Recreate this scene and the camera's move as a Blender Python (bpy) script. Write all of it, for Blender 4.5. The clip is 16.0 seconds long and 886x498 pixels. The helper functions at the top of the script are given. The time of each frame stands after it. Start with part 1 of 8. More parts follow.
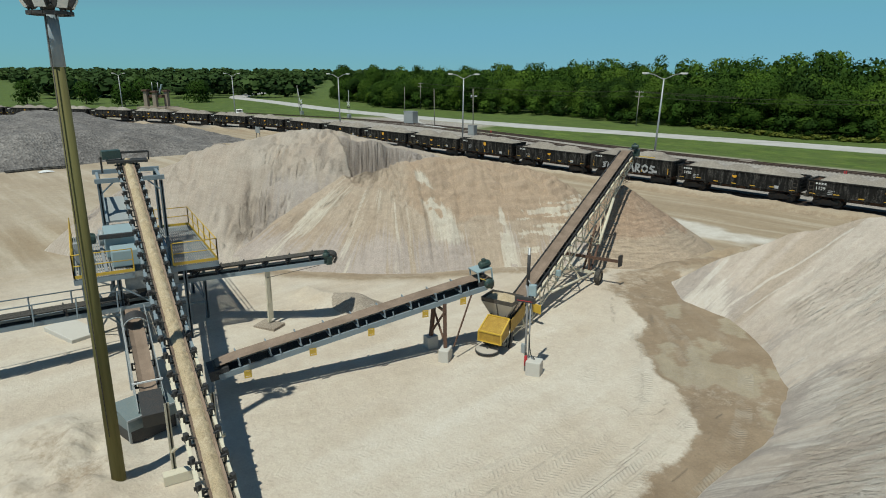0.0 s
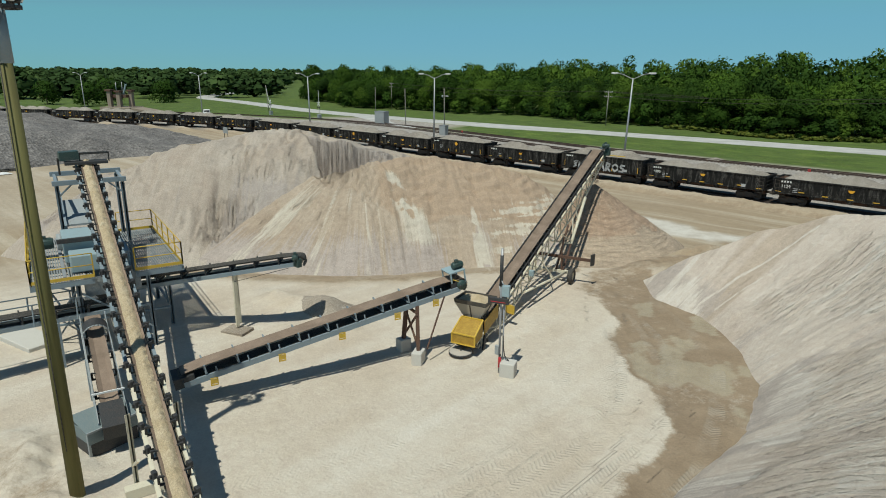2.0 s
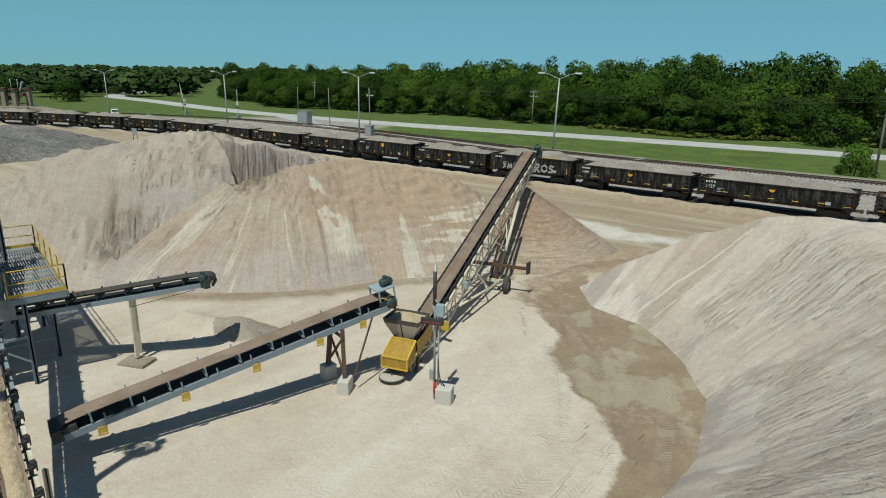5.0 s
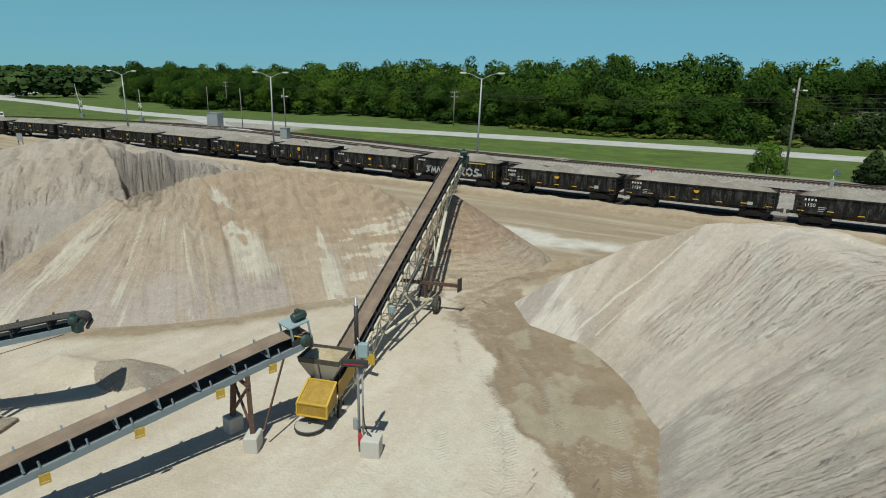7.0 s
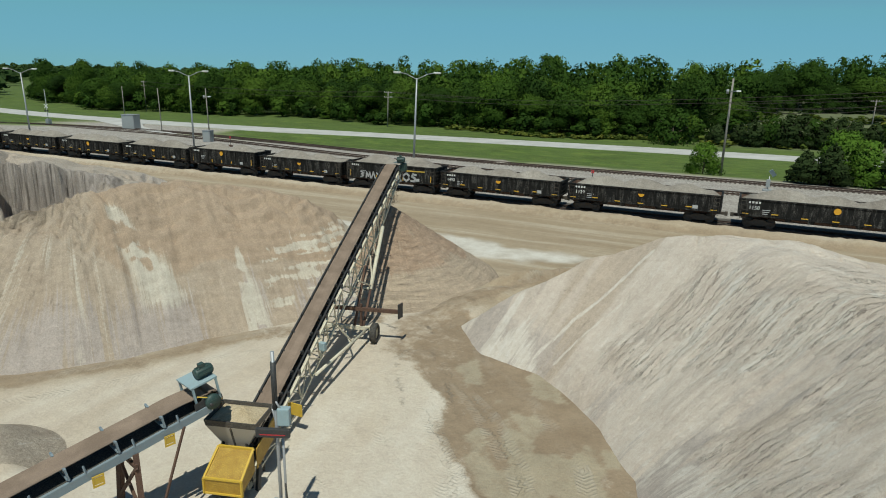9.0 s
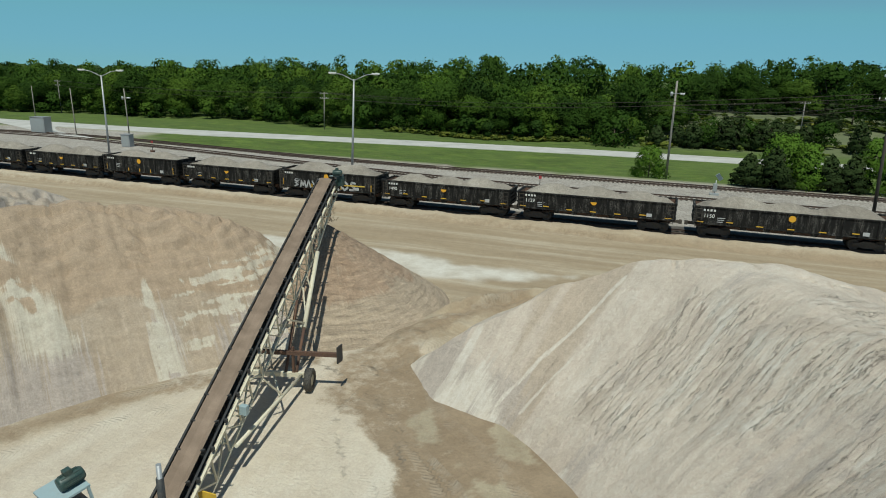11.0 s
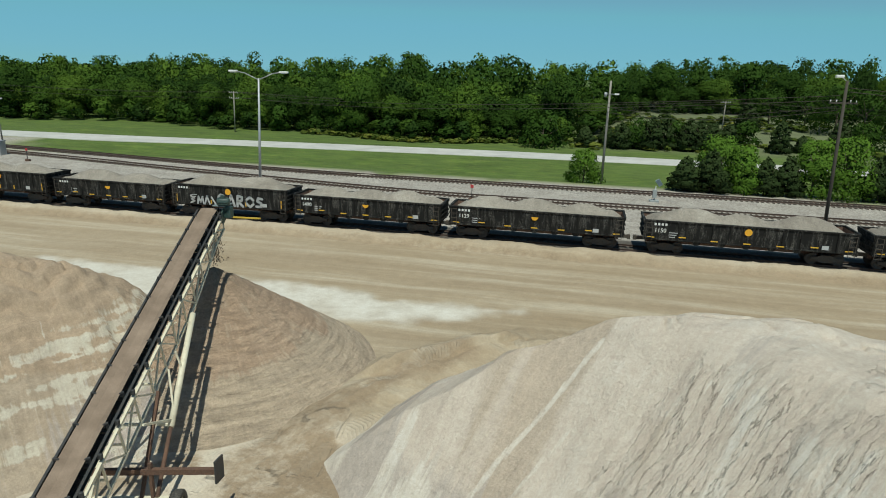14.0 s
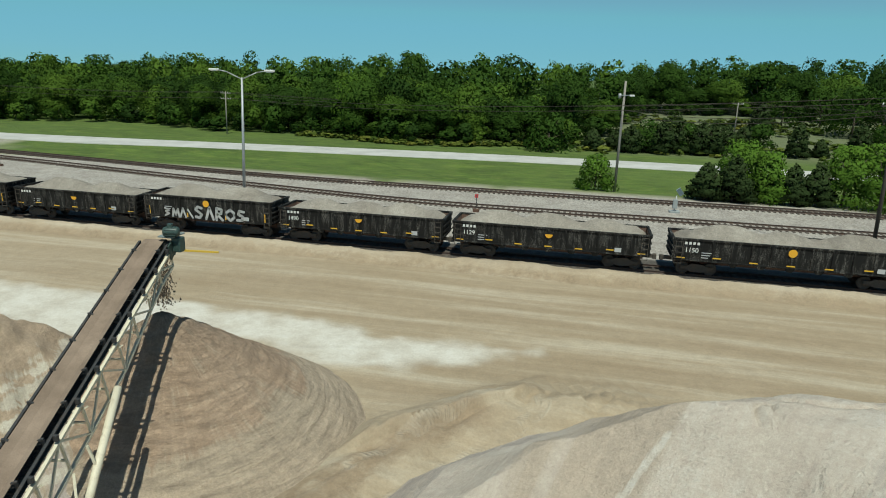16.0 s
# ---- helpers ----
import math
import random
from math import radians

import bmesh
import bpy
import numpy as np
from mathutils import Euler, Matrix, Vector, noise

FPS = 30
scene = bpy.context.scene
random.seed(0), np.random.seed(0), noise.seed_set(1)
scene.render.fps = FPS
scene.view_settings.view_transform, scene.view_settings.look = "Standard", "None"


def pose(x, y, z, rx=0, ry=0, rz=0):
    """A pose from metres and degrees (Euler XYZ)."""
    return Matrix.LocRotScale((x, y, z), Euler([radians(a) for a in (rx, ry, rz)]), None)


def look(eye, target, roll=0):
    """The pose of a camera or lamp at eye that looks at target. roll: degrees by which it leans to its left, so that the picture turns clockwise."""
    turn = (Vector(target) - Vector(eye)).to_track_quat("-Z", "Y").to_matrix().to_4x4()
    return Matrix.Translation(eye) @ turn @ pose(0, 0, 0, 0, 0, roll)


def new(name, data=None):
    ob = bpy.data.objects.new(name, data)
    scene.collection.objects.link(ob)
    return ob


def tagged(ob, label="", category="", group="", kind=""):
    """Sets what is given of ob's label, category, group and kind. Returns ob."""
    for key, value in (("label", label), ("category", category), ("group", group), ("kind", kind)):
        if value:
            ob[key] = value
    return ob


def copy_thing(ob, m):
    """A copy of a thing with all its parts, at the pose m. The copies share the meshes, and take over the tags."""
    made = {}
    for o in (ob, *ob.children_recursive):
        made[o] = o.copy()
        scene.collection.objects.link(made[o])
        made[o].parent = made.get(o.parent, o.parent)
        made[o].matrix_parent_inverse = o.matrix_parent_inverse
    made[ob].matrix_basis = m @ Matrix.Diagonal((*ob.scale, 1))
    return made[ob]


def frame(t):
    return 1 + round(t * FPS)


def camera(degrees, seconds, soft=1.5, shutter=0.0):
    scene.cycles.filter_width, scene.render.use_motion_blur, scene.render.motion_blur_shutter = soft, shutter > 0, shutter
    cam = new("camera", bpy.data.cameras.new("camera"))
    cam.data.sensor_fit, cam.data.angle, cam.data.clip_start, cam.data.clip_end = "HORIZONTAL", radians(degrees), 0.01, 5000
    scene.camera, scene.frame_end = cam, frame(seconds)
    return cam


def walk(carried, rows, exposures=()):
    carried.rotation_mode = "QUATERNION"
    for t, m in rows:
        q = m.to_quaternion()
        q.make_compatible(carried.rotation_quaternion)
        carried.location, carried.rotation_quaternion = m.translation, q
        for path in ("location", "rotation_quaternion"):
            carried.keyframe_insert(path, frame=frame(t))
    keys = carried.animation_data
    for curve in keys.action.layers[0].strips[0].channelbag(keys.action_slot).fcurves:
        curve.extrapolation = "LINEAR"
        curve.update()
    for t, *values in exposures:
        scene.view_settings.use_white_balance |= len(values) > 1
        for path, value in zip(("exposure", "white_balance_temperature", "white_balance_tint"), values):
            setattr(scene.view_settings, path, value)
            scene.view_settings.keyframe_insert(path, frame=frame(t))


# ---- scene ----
cam = camera(70.1, 16.0, soft=1.0)
PATH = [
    (0, (21.575, -64.007, 13.305), (20.171, -62.69, 12.762), 0.3),
    (0.5, (21.513, -63.9, 13.25), (20.123, -62.567, 12.71), 0.3),
    (1, (21.441, -63.843, 13.268), (20.067, -62.495, 12.726), 0.4),
    (1.5, (21.419, -63.782, 13.257), (20.058, -62.42, 12.715), 0.3),
    (2, (21.284, -63.679, 13.227), (19.94, -62.3, 12.685), 0.4),
    (2.5, (21.248, -63.636, 13.202), (19.923, -62.24, 12.66), 0.4),
    (3, (21.202, -63.52, 13.192), (19.905, -62.097, 12.65), 0.4),
    (3.5, (20.964, -63.288, 13.182), (19.701, -61.836, 12.639), 0.5),
    (6, (18.365, -60.23, 13.136), (17.276, -58.641, 12.597), 0.9),
    (6.5, (17.878, -59.523, 13.159), (16.849, -57.894, 12.62), 0.9),
    (7, (17.418, -58.767, 13.144), (16.439, -57.108, 12.606), 0.9),
    (7.5, (16.94, -57.976, 13.147), (16.006, -56.291, 12.609), 1.0),
    (8, (16.416, -57.128, 13.094), (15.527, -55.419, 12.557), 1.1),
    (8.5, (15.897, -56.22, 13.085), (15.051, -54.489, 12.549), 1.1),
    (11, (13.36, -51.351, 13.223), (12.729, -49.53, 12.692), 1.4),
    (11.5, (13.065, -50.31, 13.334), (12.476, -48.474, 12.802), 1.4),
    (12, (12.765, -49.196, 13.371), (12.22, -47.346, 12.839), 1.3),
    (12.5, (12.413, -48.008, 13.381), (11.911, -46.147, 12.85), 1.4),
    (13, (12.012, -46.793, 13.396), (11.554, -44.92, 12.864), 1.4),
    (13.5, (11.583, -45.521, 13.332), (11.164, -43.639, 12.802), 1.5),
    (14, (11.165, -44.278, 13.321), (10.757, -42.394, 12.79), 1.6),
    (14.5, (10.939, -42.852, 13.312), (10.529, -40.968, 12.78), 1.6),
    (15, (10.523, -41.503, 13.278), (10.113, -39.619, 12.747), 1.7),
    (15.5, (10.086, -40.104, 13.232), (9.679, -38.219, 12.702), 1.7),
    (16, (9.725, -38.662, 13.217), (9.317, -36.777, 12.687), 1.7),
]
walk(cam, [(t, look(eye, target, roll)) for t, eye, target, roll in PATH], [(0, -0.42, 6330, 1), (8, -0.43, 6330, 0), (12, -0.38, 6360, -2), (14.5, -0.27, 6390, -3), (16, -0.24, 6400, -4)])

# ---- world, sun, exposure ----
SHADOW = Vector((-0.147, 0.466, -1.0))          # way of the sunlight
sun_data = bpy.data.lights.new("sun", "SUN")
sun_data.energy, sun_data.angle, sun_data.color = 4.9, radians(0.53), (1.0, 0.96, 0.885)
sun = new("sun", sun_data)
sun.matrix_world = look((20, -60, 120), Vector((20, -60, 120)) + SHADOW)
world = bpy.data.worlds.new("sky")
scene.world = world
world.use_nodes = True
wn = world.node_tree.nodes
sky = wn.new("ShaderNodeTexSky")
sky.sky_type, sky.sun_disc = "NISHITA", False
sky.sun_elevation = math.atan2(1.0, math.hypot(SHADOW.x, SHADOW.y))
sky.sun_rotation = math.atan2(-SHADOW.x, -SHADOW.y)
sky.air_density, sky.dust_density, sky.ozone_density, sky.altitude = 1.0, 0.0, 5.0, 2500
wn["Background"].inputs["Strength"].default_value = 0.09
tone = wn.new("ShaderNodeMix")
tone.data_type, tone.blend_type = "RGBA", "MULTIPLY"
tone.inputs[0].default_value, tone.inputs[7].default_value = 1.0, (1.0, 1.14, 1.0, 1)
world.node_tree.links.new(sky.outputs[0], tone.inputs[6])
even = wn.new("ShaderNodeMix")                   # a clear, even sky down to the horizon
even.data_type, even.blend_type = "RGBA", "DARKEN"
even.inputs[0].default_value, even.inputs[7].default_value = 0.88, (2.35, 5.75, 7.9, 1)
world.node_tree.links.new(tone.outputs[2], even.inputs[6])
world.node_tree.links.new(even.outputs[2], wn["Background"].inputs["Color"])

# ---- small tools ----


def vnoise(x, y, scale, seed=0):
    """Smooth value noise in 0..1 on numpy arrays."""
    x, y = np.asarray(x, float) / scale, np.asarray(y, float) / scale
    xi, yi = np.floor(x).astype(np.int64), np.floor(y).astype(np.int64)
    fx, fy = x - xi, y - yi
    fx, fy = fx * fx * (3 - 2 * fx), fy * fy * (3 - 2 * fy)

    def h(a, b):
        n = (a * 374761393 + b * 668265263 + seed * 974711) & 0xFFFFFFFF
        n = ((n ^ (n >> 13)) * 1274126177) & 0xFFFFFFFF
        return ((n ^ (n >> 16)) & 0xFFFF) / 65535.0
    return (h(xi, yi) * (1 - fx) + h(xi + 1, yi) * fx) * (1 - fy) + (h(xi, yi + 1) * (1 - fx) + h(xi + 1, yi + 1) * fx) * fy


def fbm(x, y, scale, seed=0, octaves=4):
    s, a, t = 0.0, 1.0, 0.0
    for i in range(octaves):
        s = s + a * vnoise(x, y, scale / 2 ** i, seed + 17 * i)
        t += a
        a *= 0.5
    return s / t


def sstep(a, b, v):
    k = np.clip((np.asarray(v, float) - a) / (b - a), 0, 1)
    return k * k * (3 - 2 * k)


def poly_dist(x, y, pts):
    """Signed distance to a closed outline: positive inside."""
    best = np.full(np.shape(x), 1e9)
    inside = np.zeros(np.shape(x), bool)
    for (ax, ay), (bx, by) in zip(pts, pts[1:] + pts[:1]):
        dx, dy = bx - ax, by - ay
        k = np.clip(((x - ax) * dx + (y - ay) * dy) / (dx * dx + dy * dy), 0, 1)
        best = np.minimum(best, np.hypot(x - ax - k * dx, y - ay - k * dy))
        if ay != by:
            inside ^= ((ay > y) != (by > y)) & (x < (bx - ax) * (y - ay) / (by - ay) + ax)
    return np.where(inside, best, -best)


def line_dist(x, y, pts):
    best = np.full(np.shape(x), 1e9)
    for (ax, ay), (bx, by) in zip(pts, pts[1:]):
        dx, dy = bx - ax, by - ay
        k = np.clip(((x - ax) * dx + (y - ay) * dy) / (dx * dx + dy * dy), 0, 1)
        best = np.minimum(best, np.hypot(x - ax - k * dx, y - ay - k * dy))
    return best


class Geo:
    """Gathers vertices and faces of one mesh."""

    def __init__(self):
        self.v, self.f, self.smooth = [], [], []

    def add(self, verts, faces, smooth=False):
        n = len(self.v)
        self.v += [tuple(p) for p in verts]
        self.f += [tuple(i + n for i in f) for f in faces]
        self.smooth += [smooth] * len(faces)
        return self

    def box(self, x0, x1, y0, y1, z0, z1, m=None, c=0.0):
        """A box; c: width of its chamfered edges."""
        if c <= 0:
            vs = [(x, y, z) for x in (x0, x1) for y in (y0, y1) for z in (z0, z1)]
            fs = [(0, 1, 3, 2), (4, 6, 7, 5), (0, 4, 5, 1), (2, 3, 7, 6), (0, 2, 6, 4), (1, 5, 7, 3)]
        else:
            b = bmesh.new()
            bmesh.ops.create_cube(b, size=1)
            for v in b.verts:
                v.co = ((x0 + x1) / 2 + v.co.x * (x1 - x0), (y0 + y1) / 2 + v.co.y * (y1 - y0), (z0 + z1) / 2 + v.co.z * (z1 - z0))
            bmesh.ops.bevel(b, geom=list(b.edges), offset=c, segments=2, profile=0.5, affect="EDGES")
            b.verts.index_update()
            vs, fs = [tuple(v.co) for v in b.verts], [tuple(v.index for v in f.verts) for f in b.faces]
            b.free()
        if m is not None:
            vs = [m @ Vector(p) for p in vs]
        return self.add(vs, fs)

    def beam(self, p, q, w, h, up=(0, 0, 1)):
        """A bar of section w x h from p to q."""
        p, q = Vector(p), Vector(q)
        d = (q - p).normalized()
        s = d.cross(Vector(up))
        if s.length < 1e-4:
            s = d.cross(Vector((0, 1, 0)))
        s.normalize()
        n = s.cross(d)
        vs = [e + s * (a * w / 2) + n * (b * h / 2) for e in (p, q) for a, b in ((-1, -1), (1, -1), (1, 1), (-1, 1))]
        return self.add(vs, [(0, 1, 2, 3), (7, 6, 5, 4), (0, 4, 5, 1), (1, 5, 6, 2), (2, 6, 7, 3), (3, 7, 4, 0)])

    def channel(self, p, q, w, h, t, side=1):
        """A C-section from p to q: web and two flanges that point to one side."""
        p, q = Vector(p), Vector(q)
        d = (q - p).normalized()
        s = d.cross(Vector((0, 0, 1))).normalized()
        n = s.cross(d)
        self.beam(p, q, t, h)
        o = s * (side * w / 2)
        for k in (-1, 1):
            self.beam(p + o + n * (k * (h - t) / 2), q + o + n * (k * (h - t) / 2), w, t)
        return self

    def tube(self, p, q, r, n=10, r2=None, caps=True):
        p, q = Vector(p), Vector(q)
        r2 = r if r2 is None else r2
        d = (q - p).normalized()
        s = d.cross(Vector((0, 0, 1)))
        if s.length < 1e-3:
            s = Vector((1, 0, 0))
        s.normalize()
        u = s.cross(d)
        vs = []
        for e, k in ((p, r), (q, r2)):
            vs += [e + s * (k * math.cos(2 * math.pi * i / n)) + u * (k * math.sin(2 * math.pi * i / n)) for i in range(n)]
        self.add(vs, [(i, (i + 1) % n, n + (i + 1) % n, n + i) for i in range(n)], True)
        if caps:
            k = len(self.v) - 2 * n
            self.f += [tuple(k + i for i in reversed(range(n))), tuple(k + n + i for i in range(n))]
            self.smooth += [False, False]
        return self

    def lathe(self, p, axis, prof, n=20):
        """Turns (along, radius) rows round the axis at p."""
        p, d = Vector(p), Vector(axis).normalized()
        s = d.cross(Vector((0, 0, 1)))
        if s.length < 1e-3:
            s = Vector((1, 0, 0))
        s.normalize()
        u = s.cross(d)
        vs = [p + d * a + s * (r * math.cos(2 * math.pi * i / n)) + u * (r * math.sin(2 * math.pi * i / n)) for a, r in prof for i in range(n)]
        fs = [(j * n + i, j * n + (i + 1) % n, (j + 1) * n + (i + 1) % n, (j + 1) * n + i) for j in range(len(prof) - 1) for i in range(n)]
        return self.add(vs, fs, True)

    def strip(self, rows, smooth=False):
        """A sheet through rows of points."""
        n = len(rows[0])
        return self.add([p for r in rows for p in r], [(j * n + i, j * n + i + 1, (j + 1) * n + i + 1, (j + 1) * n + i) for j in range(len(rows) - 1) for i in range(n - 1)], smooth)

    def mesh(self, name, material, offset=(0, 0, 0)):
        me = bpy.data.meshes.new(name)
        o = Vector(offset)
        me.from_pydata([tuple(Vector(p) - o) for p in self.v], [], self.f)
        me.polygons.foreach_set("use_smooth", self.smooth)
        me.materials.append(material)
        b = bmesh.new()
        b.from_mesh(me)
        bmesh.ops.recalc_face_normals(b, faces=b.faces)
        b.to_mesh(me)
        b.free()
        return me


def thing(name, at=(0, 0, 0), label="", category="", group="", kind=""):
    ob = new(name)
    ob.empty_display_size = 0.3
    ob.location = at
    return tagged(ob, label, category, group, kind)


def part(name, geo, material, parent, label=""):
    """One mesh under a thing or a part; the points of geo are in world space, or in the thing's own where it stands at the origin."""
    base = parent
    at = Vector(base.location)
    while base.parent:
        base = base.parent
        at += Vector(base.location)
    ob = new(name, geo if isinstance(geo, bpy.types.Mesh) else geo.mesh(name, material, at))
    ob.parent = parent
    return tagged(ob, label)


def solo(name, geo, material, label="", category="", group="", kind="", at=(0, 0, 0)):
    ob = new(name, geo.mesh(name, material, at))
    ob.location = at
    return tagged(ob, label, category, group, kind)


def grid_mesh(name, X, Y, Zs, material, attrs=()):
    """A mesh over a grid of points, with float layers."""
    ny, nx = X.shape
    me = bpy.data.meshes.new(name)
    idx = np.arange(nx * ny).reshape(ny, nx)
    quads = np.stack([idx[:-1, :-1], idx[:-1, 1:], idx[1:, 1:], idx[1:, :-1]], -1).reshape(-1, 4)
    me.vertices.add(nx * ny)
    me.vertices.foreach_set("co", np.stack([X, Y, Zs], -1).astype(np.float32).ravel())
    me.loops.add(quads.size)
    me.loops.foreach_set("vertex_index", quads.astype(np.int32).ravel())
    me.polygons.add(len(quads))
    me.polygons.foreach_set("loop_start", np.arange(0, quads.size, 4, dtype=np.int32))
    me.update(calc_edges=True)
    me.polygons.foreach_set("use_smooth", np.ones(len(quads), bool))
    for key, val in attrs:
        me.attributes.new(key, "FLOAT", "POINT").data.foreach_set("value", np.asarray(val, np.float32).ravel())
    me.materials.append(material)
    return me


# ---- materials ----
class Mat:
    """A small node builder."""

    def __init__(self, name, rough=0.8, metal=0.0):
        self.m = bpy.data.materials.new(name)
        self.m.use_nodes = True
        self.t = self.m.node_tree
        self.n = self.t.nodes
        self.b = self.n["Principled BSDF"]
        self.b.inputs["Roughness"].default_value, self.b.inputs["Metallic"].default_value = rough, metal
        self.pos = self.n.new("ShaderNodeNewGeometry").outputs["Position"]
        self.obj = self.n.new("ShaderNodeTexCoord").outputs["Object"]

    def link(self, a, b):
        self.t.links.new(a, b)

    def val(self, sock, v):
        if hasattr(v, "links"):
            self.link(v, sock)
        else:
            sock.default_value = v

    def noise(self, scale, detail=4, rough=0.6, vec=None, stretch=None, distortion=0.0):
        n = self.n.new("ShaderNodeTexNoise")
        n.inputs["Scale"].default_value, n.inputs["Detail"].default_value, n.inputs["Roughness"].default_value = scale, detail, rough
        n.inputs["Distortion"].default_value = distortion
        v = vec or self.pos
        if stretch:
            mp = self.n.new("ShaderNodeMapping")
            mp.inputs["Scale"].default_value = stretch[:3]
            if len(stretch) > 3:
                mp.inputs["Rotation"].default_value = (0, 0, radians(stretch[3]))
            self.link(v, mp.inputs["Vector"])
            v = mp.outputs[0]
        self.link(v, n.inputs["Vector"])
        return n.outputs["Fac"]

    def cells(self, scale, out="Color", vec=None):
        n = self.n.new("ShaderNodeTexVoronoi")
        n.inputs["Scale"].default_value = scale
        self.link(vec or self.pos, n.inputs["Vector"])
        return n.outputs[out]

    def ramp(self, fac, *stops):
        n = self.n.new("ShaderNodeValToRGB")
        e = n.color_ramp.elements
        for i, (p, c) in enumerate(stops):
            k = e[i] if i < 2 else e.new(p)
            k.position, k.color = p, (c if len(c) == 4 else (*c, 1)) if not isinstance(c, (int, float)) else (c, c, c, 1)
        self.link(fac, n.inputs["Fac"])
        return n.outputs["Color"]

    def mix(self, fac, a, b, how="MIX"):
        n = self.n.new("ShaderNodeMix")
        n.data_type, n.blend_type = "RGBA", how
        self.val(n.inputs[0], fac)
        self.val(n.inputs[6], a if hasattr(a, "links") else (*a, 1) if len(a) == 3 else a)
        self.val(n.inputs[7], b if hasattr(b, "links") else (*b, 1) if len(b) == 3 else b)
        return n.outputs[2]

    def math(self, op, a, b=0.0):
        n = self.n.new("ShaderNodeMath")
        n.operation = op
        self.val(n.inputs[0], a)
        self.val(n.inputs[1], b)
        return n.outputs[0]

    def attr(self, name):
        n = self.n.new("ShaderNodeAttribute")
        n.attribute_name = name
        return n.outputs["Fac"]

    def bump(self, height, dist=0.02, strength=1.0, prev=None):
        n = self.n.new("ShaderNodeBump")
        n.inputs["Distance"].default_value, n.inputs["Strength"].default_value = dist, strength
        self.link(height, n.inputs["Height"])
        if prev is not None:
            self.link(prev, n.inputs["Normal"])
        return n.outputs[0]

    def done(self, color=None, rough=None, normal=None):
        if color is not None:
            self.val(self.b.inputs["Base Color"], color if hasattr(color, "links") else (*color, 1))
        if rough is not None:
            self.val(self.b.inputs["Roughness"], rough)
        if normal is not None:
            self.link(normal, self.b.inputs["Normal"])
        return self.m


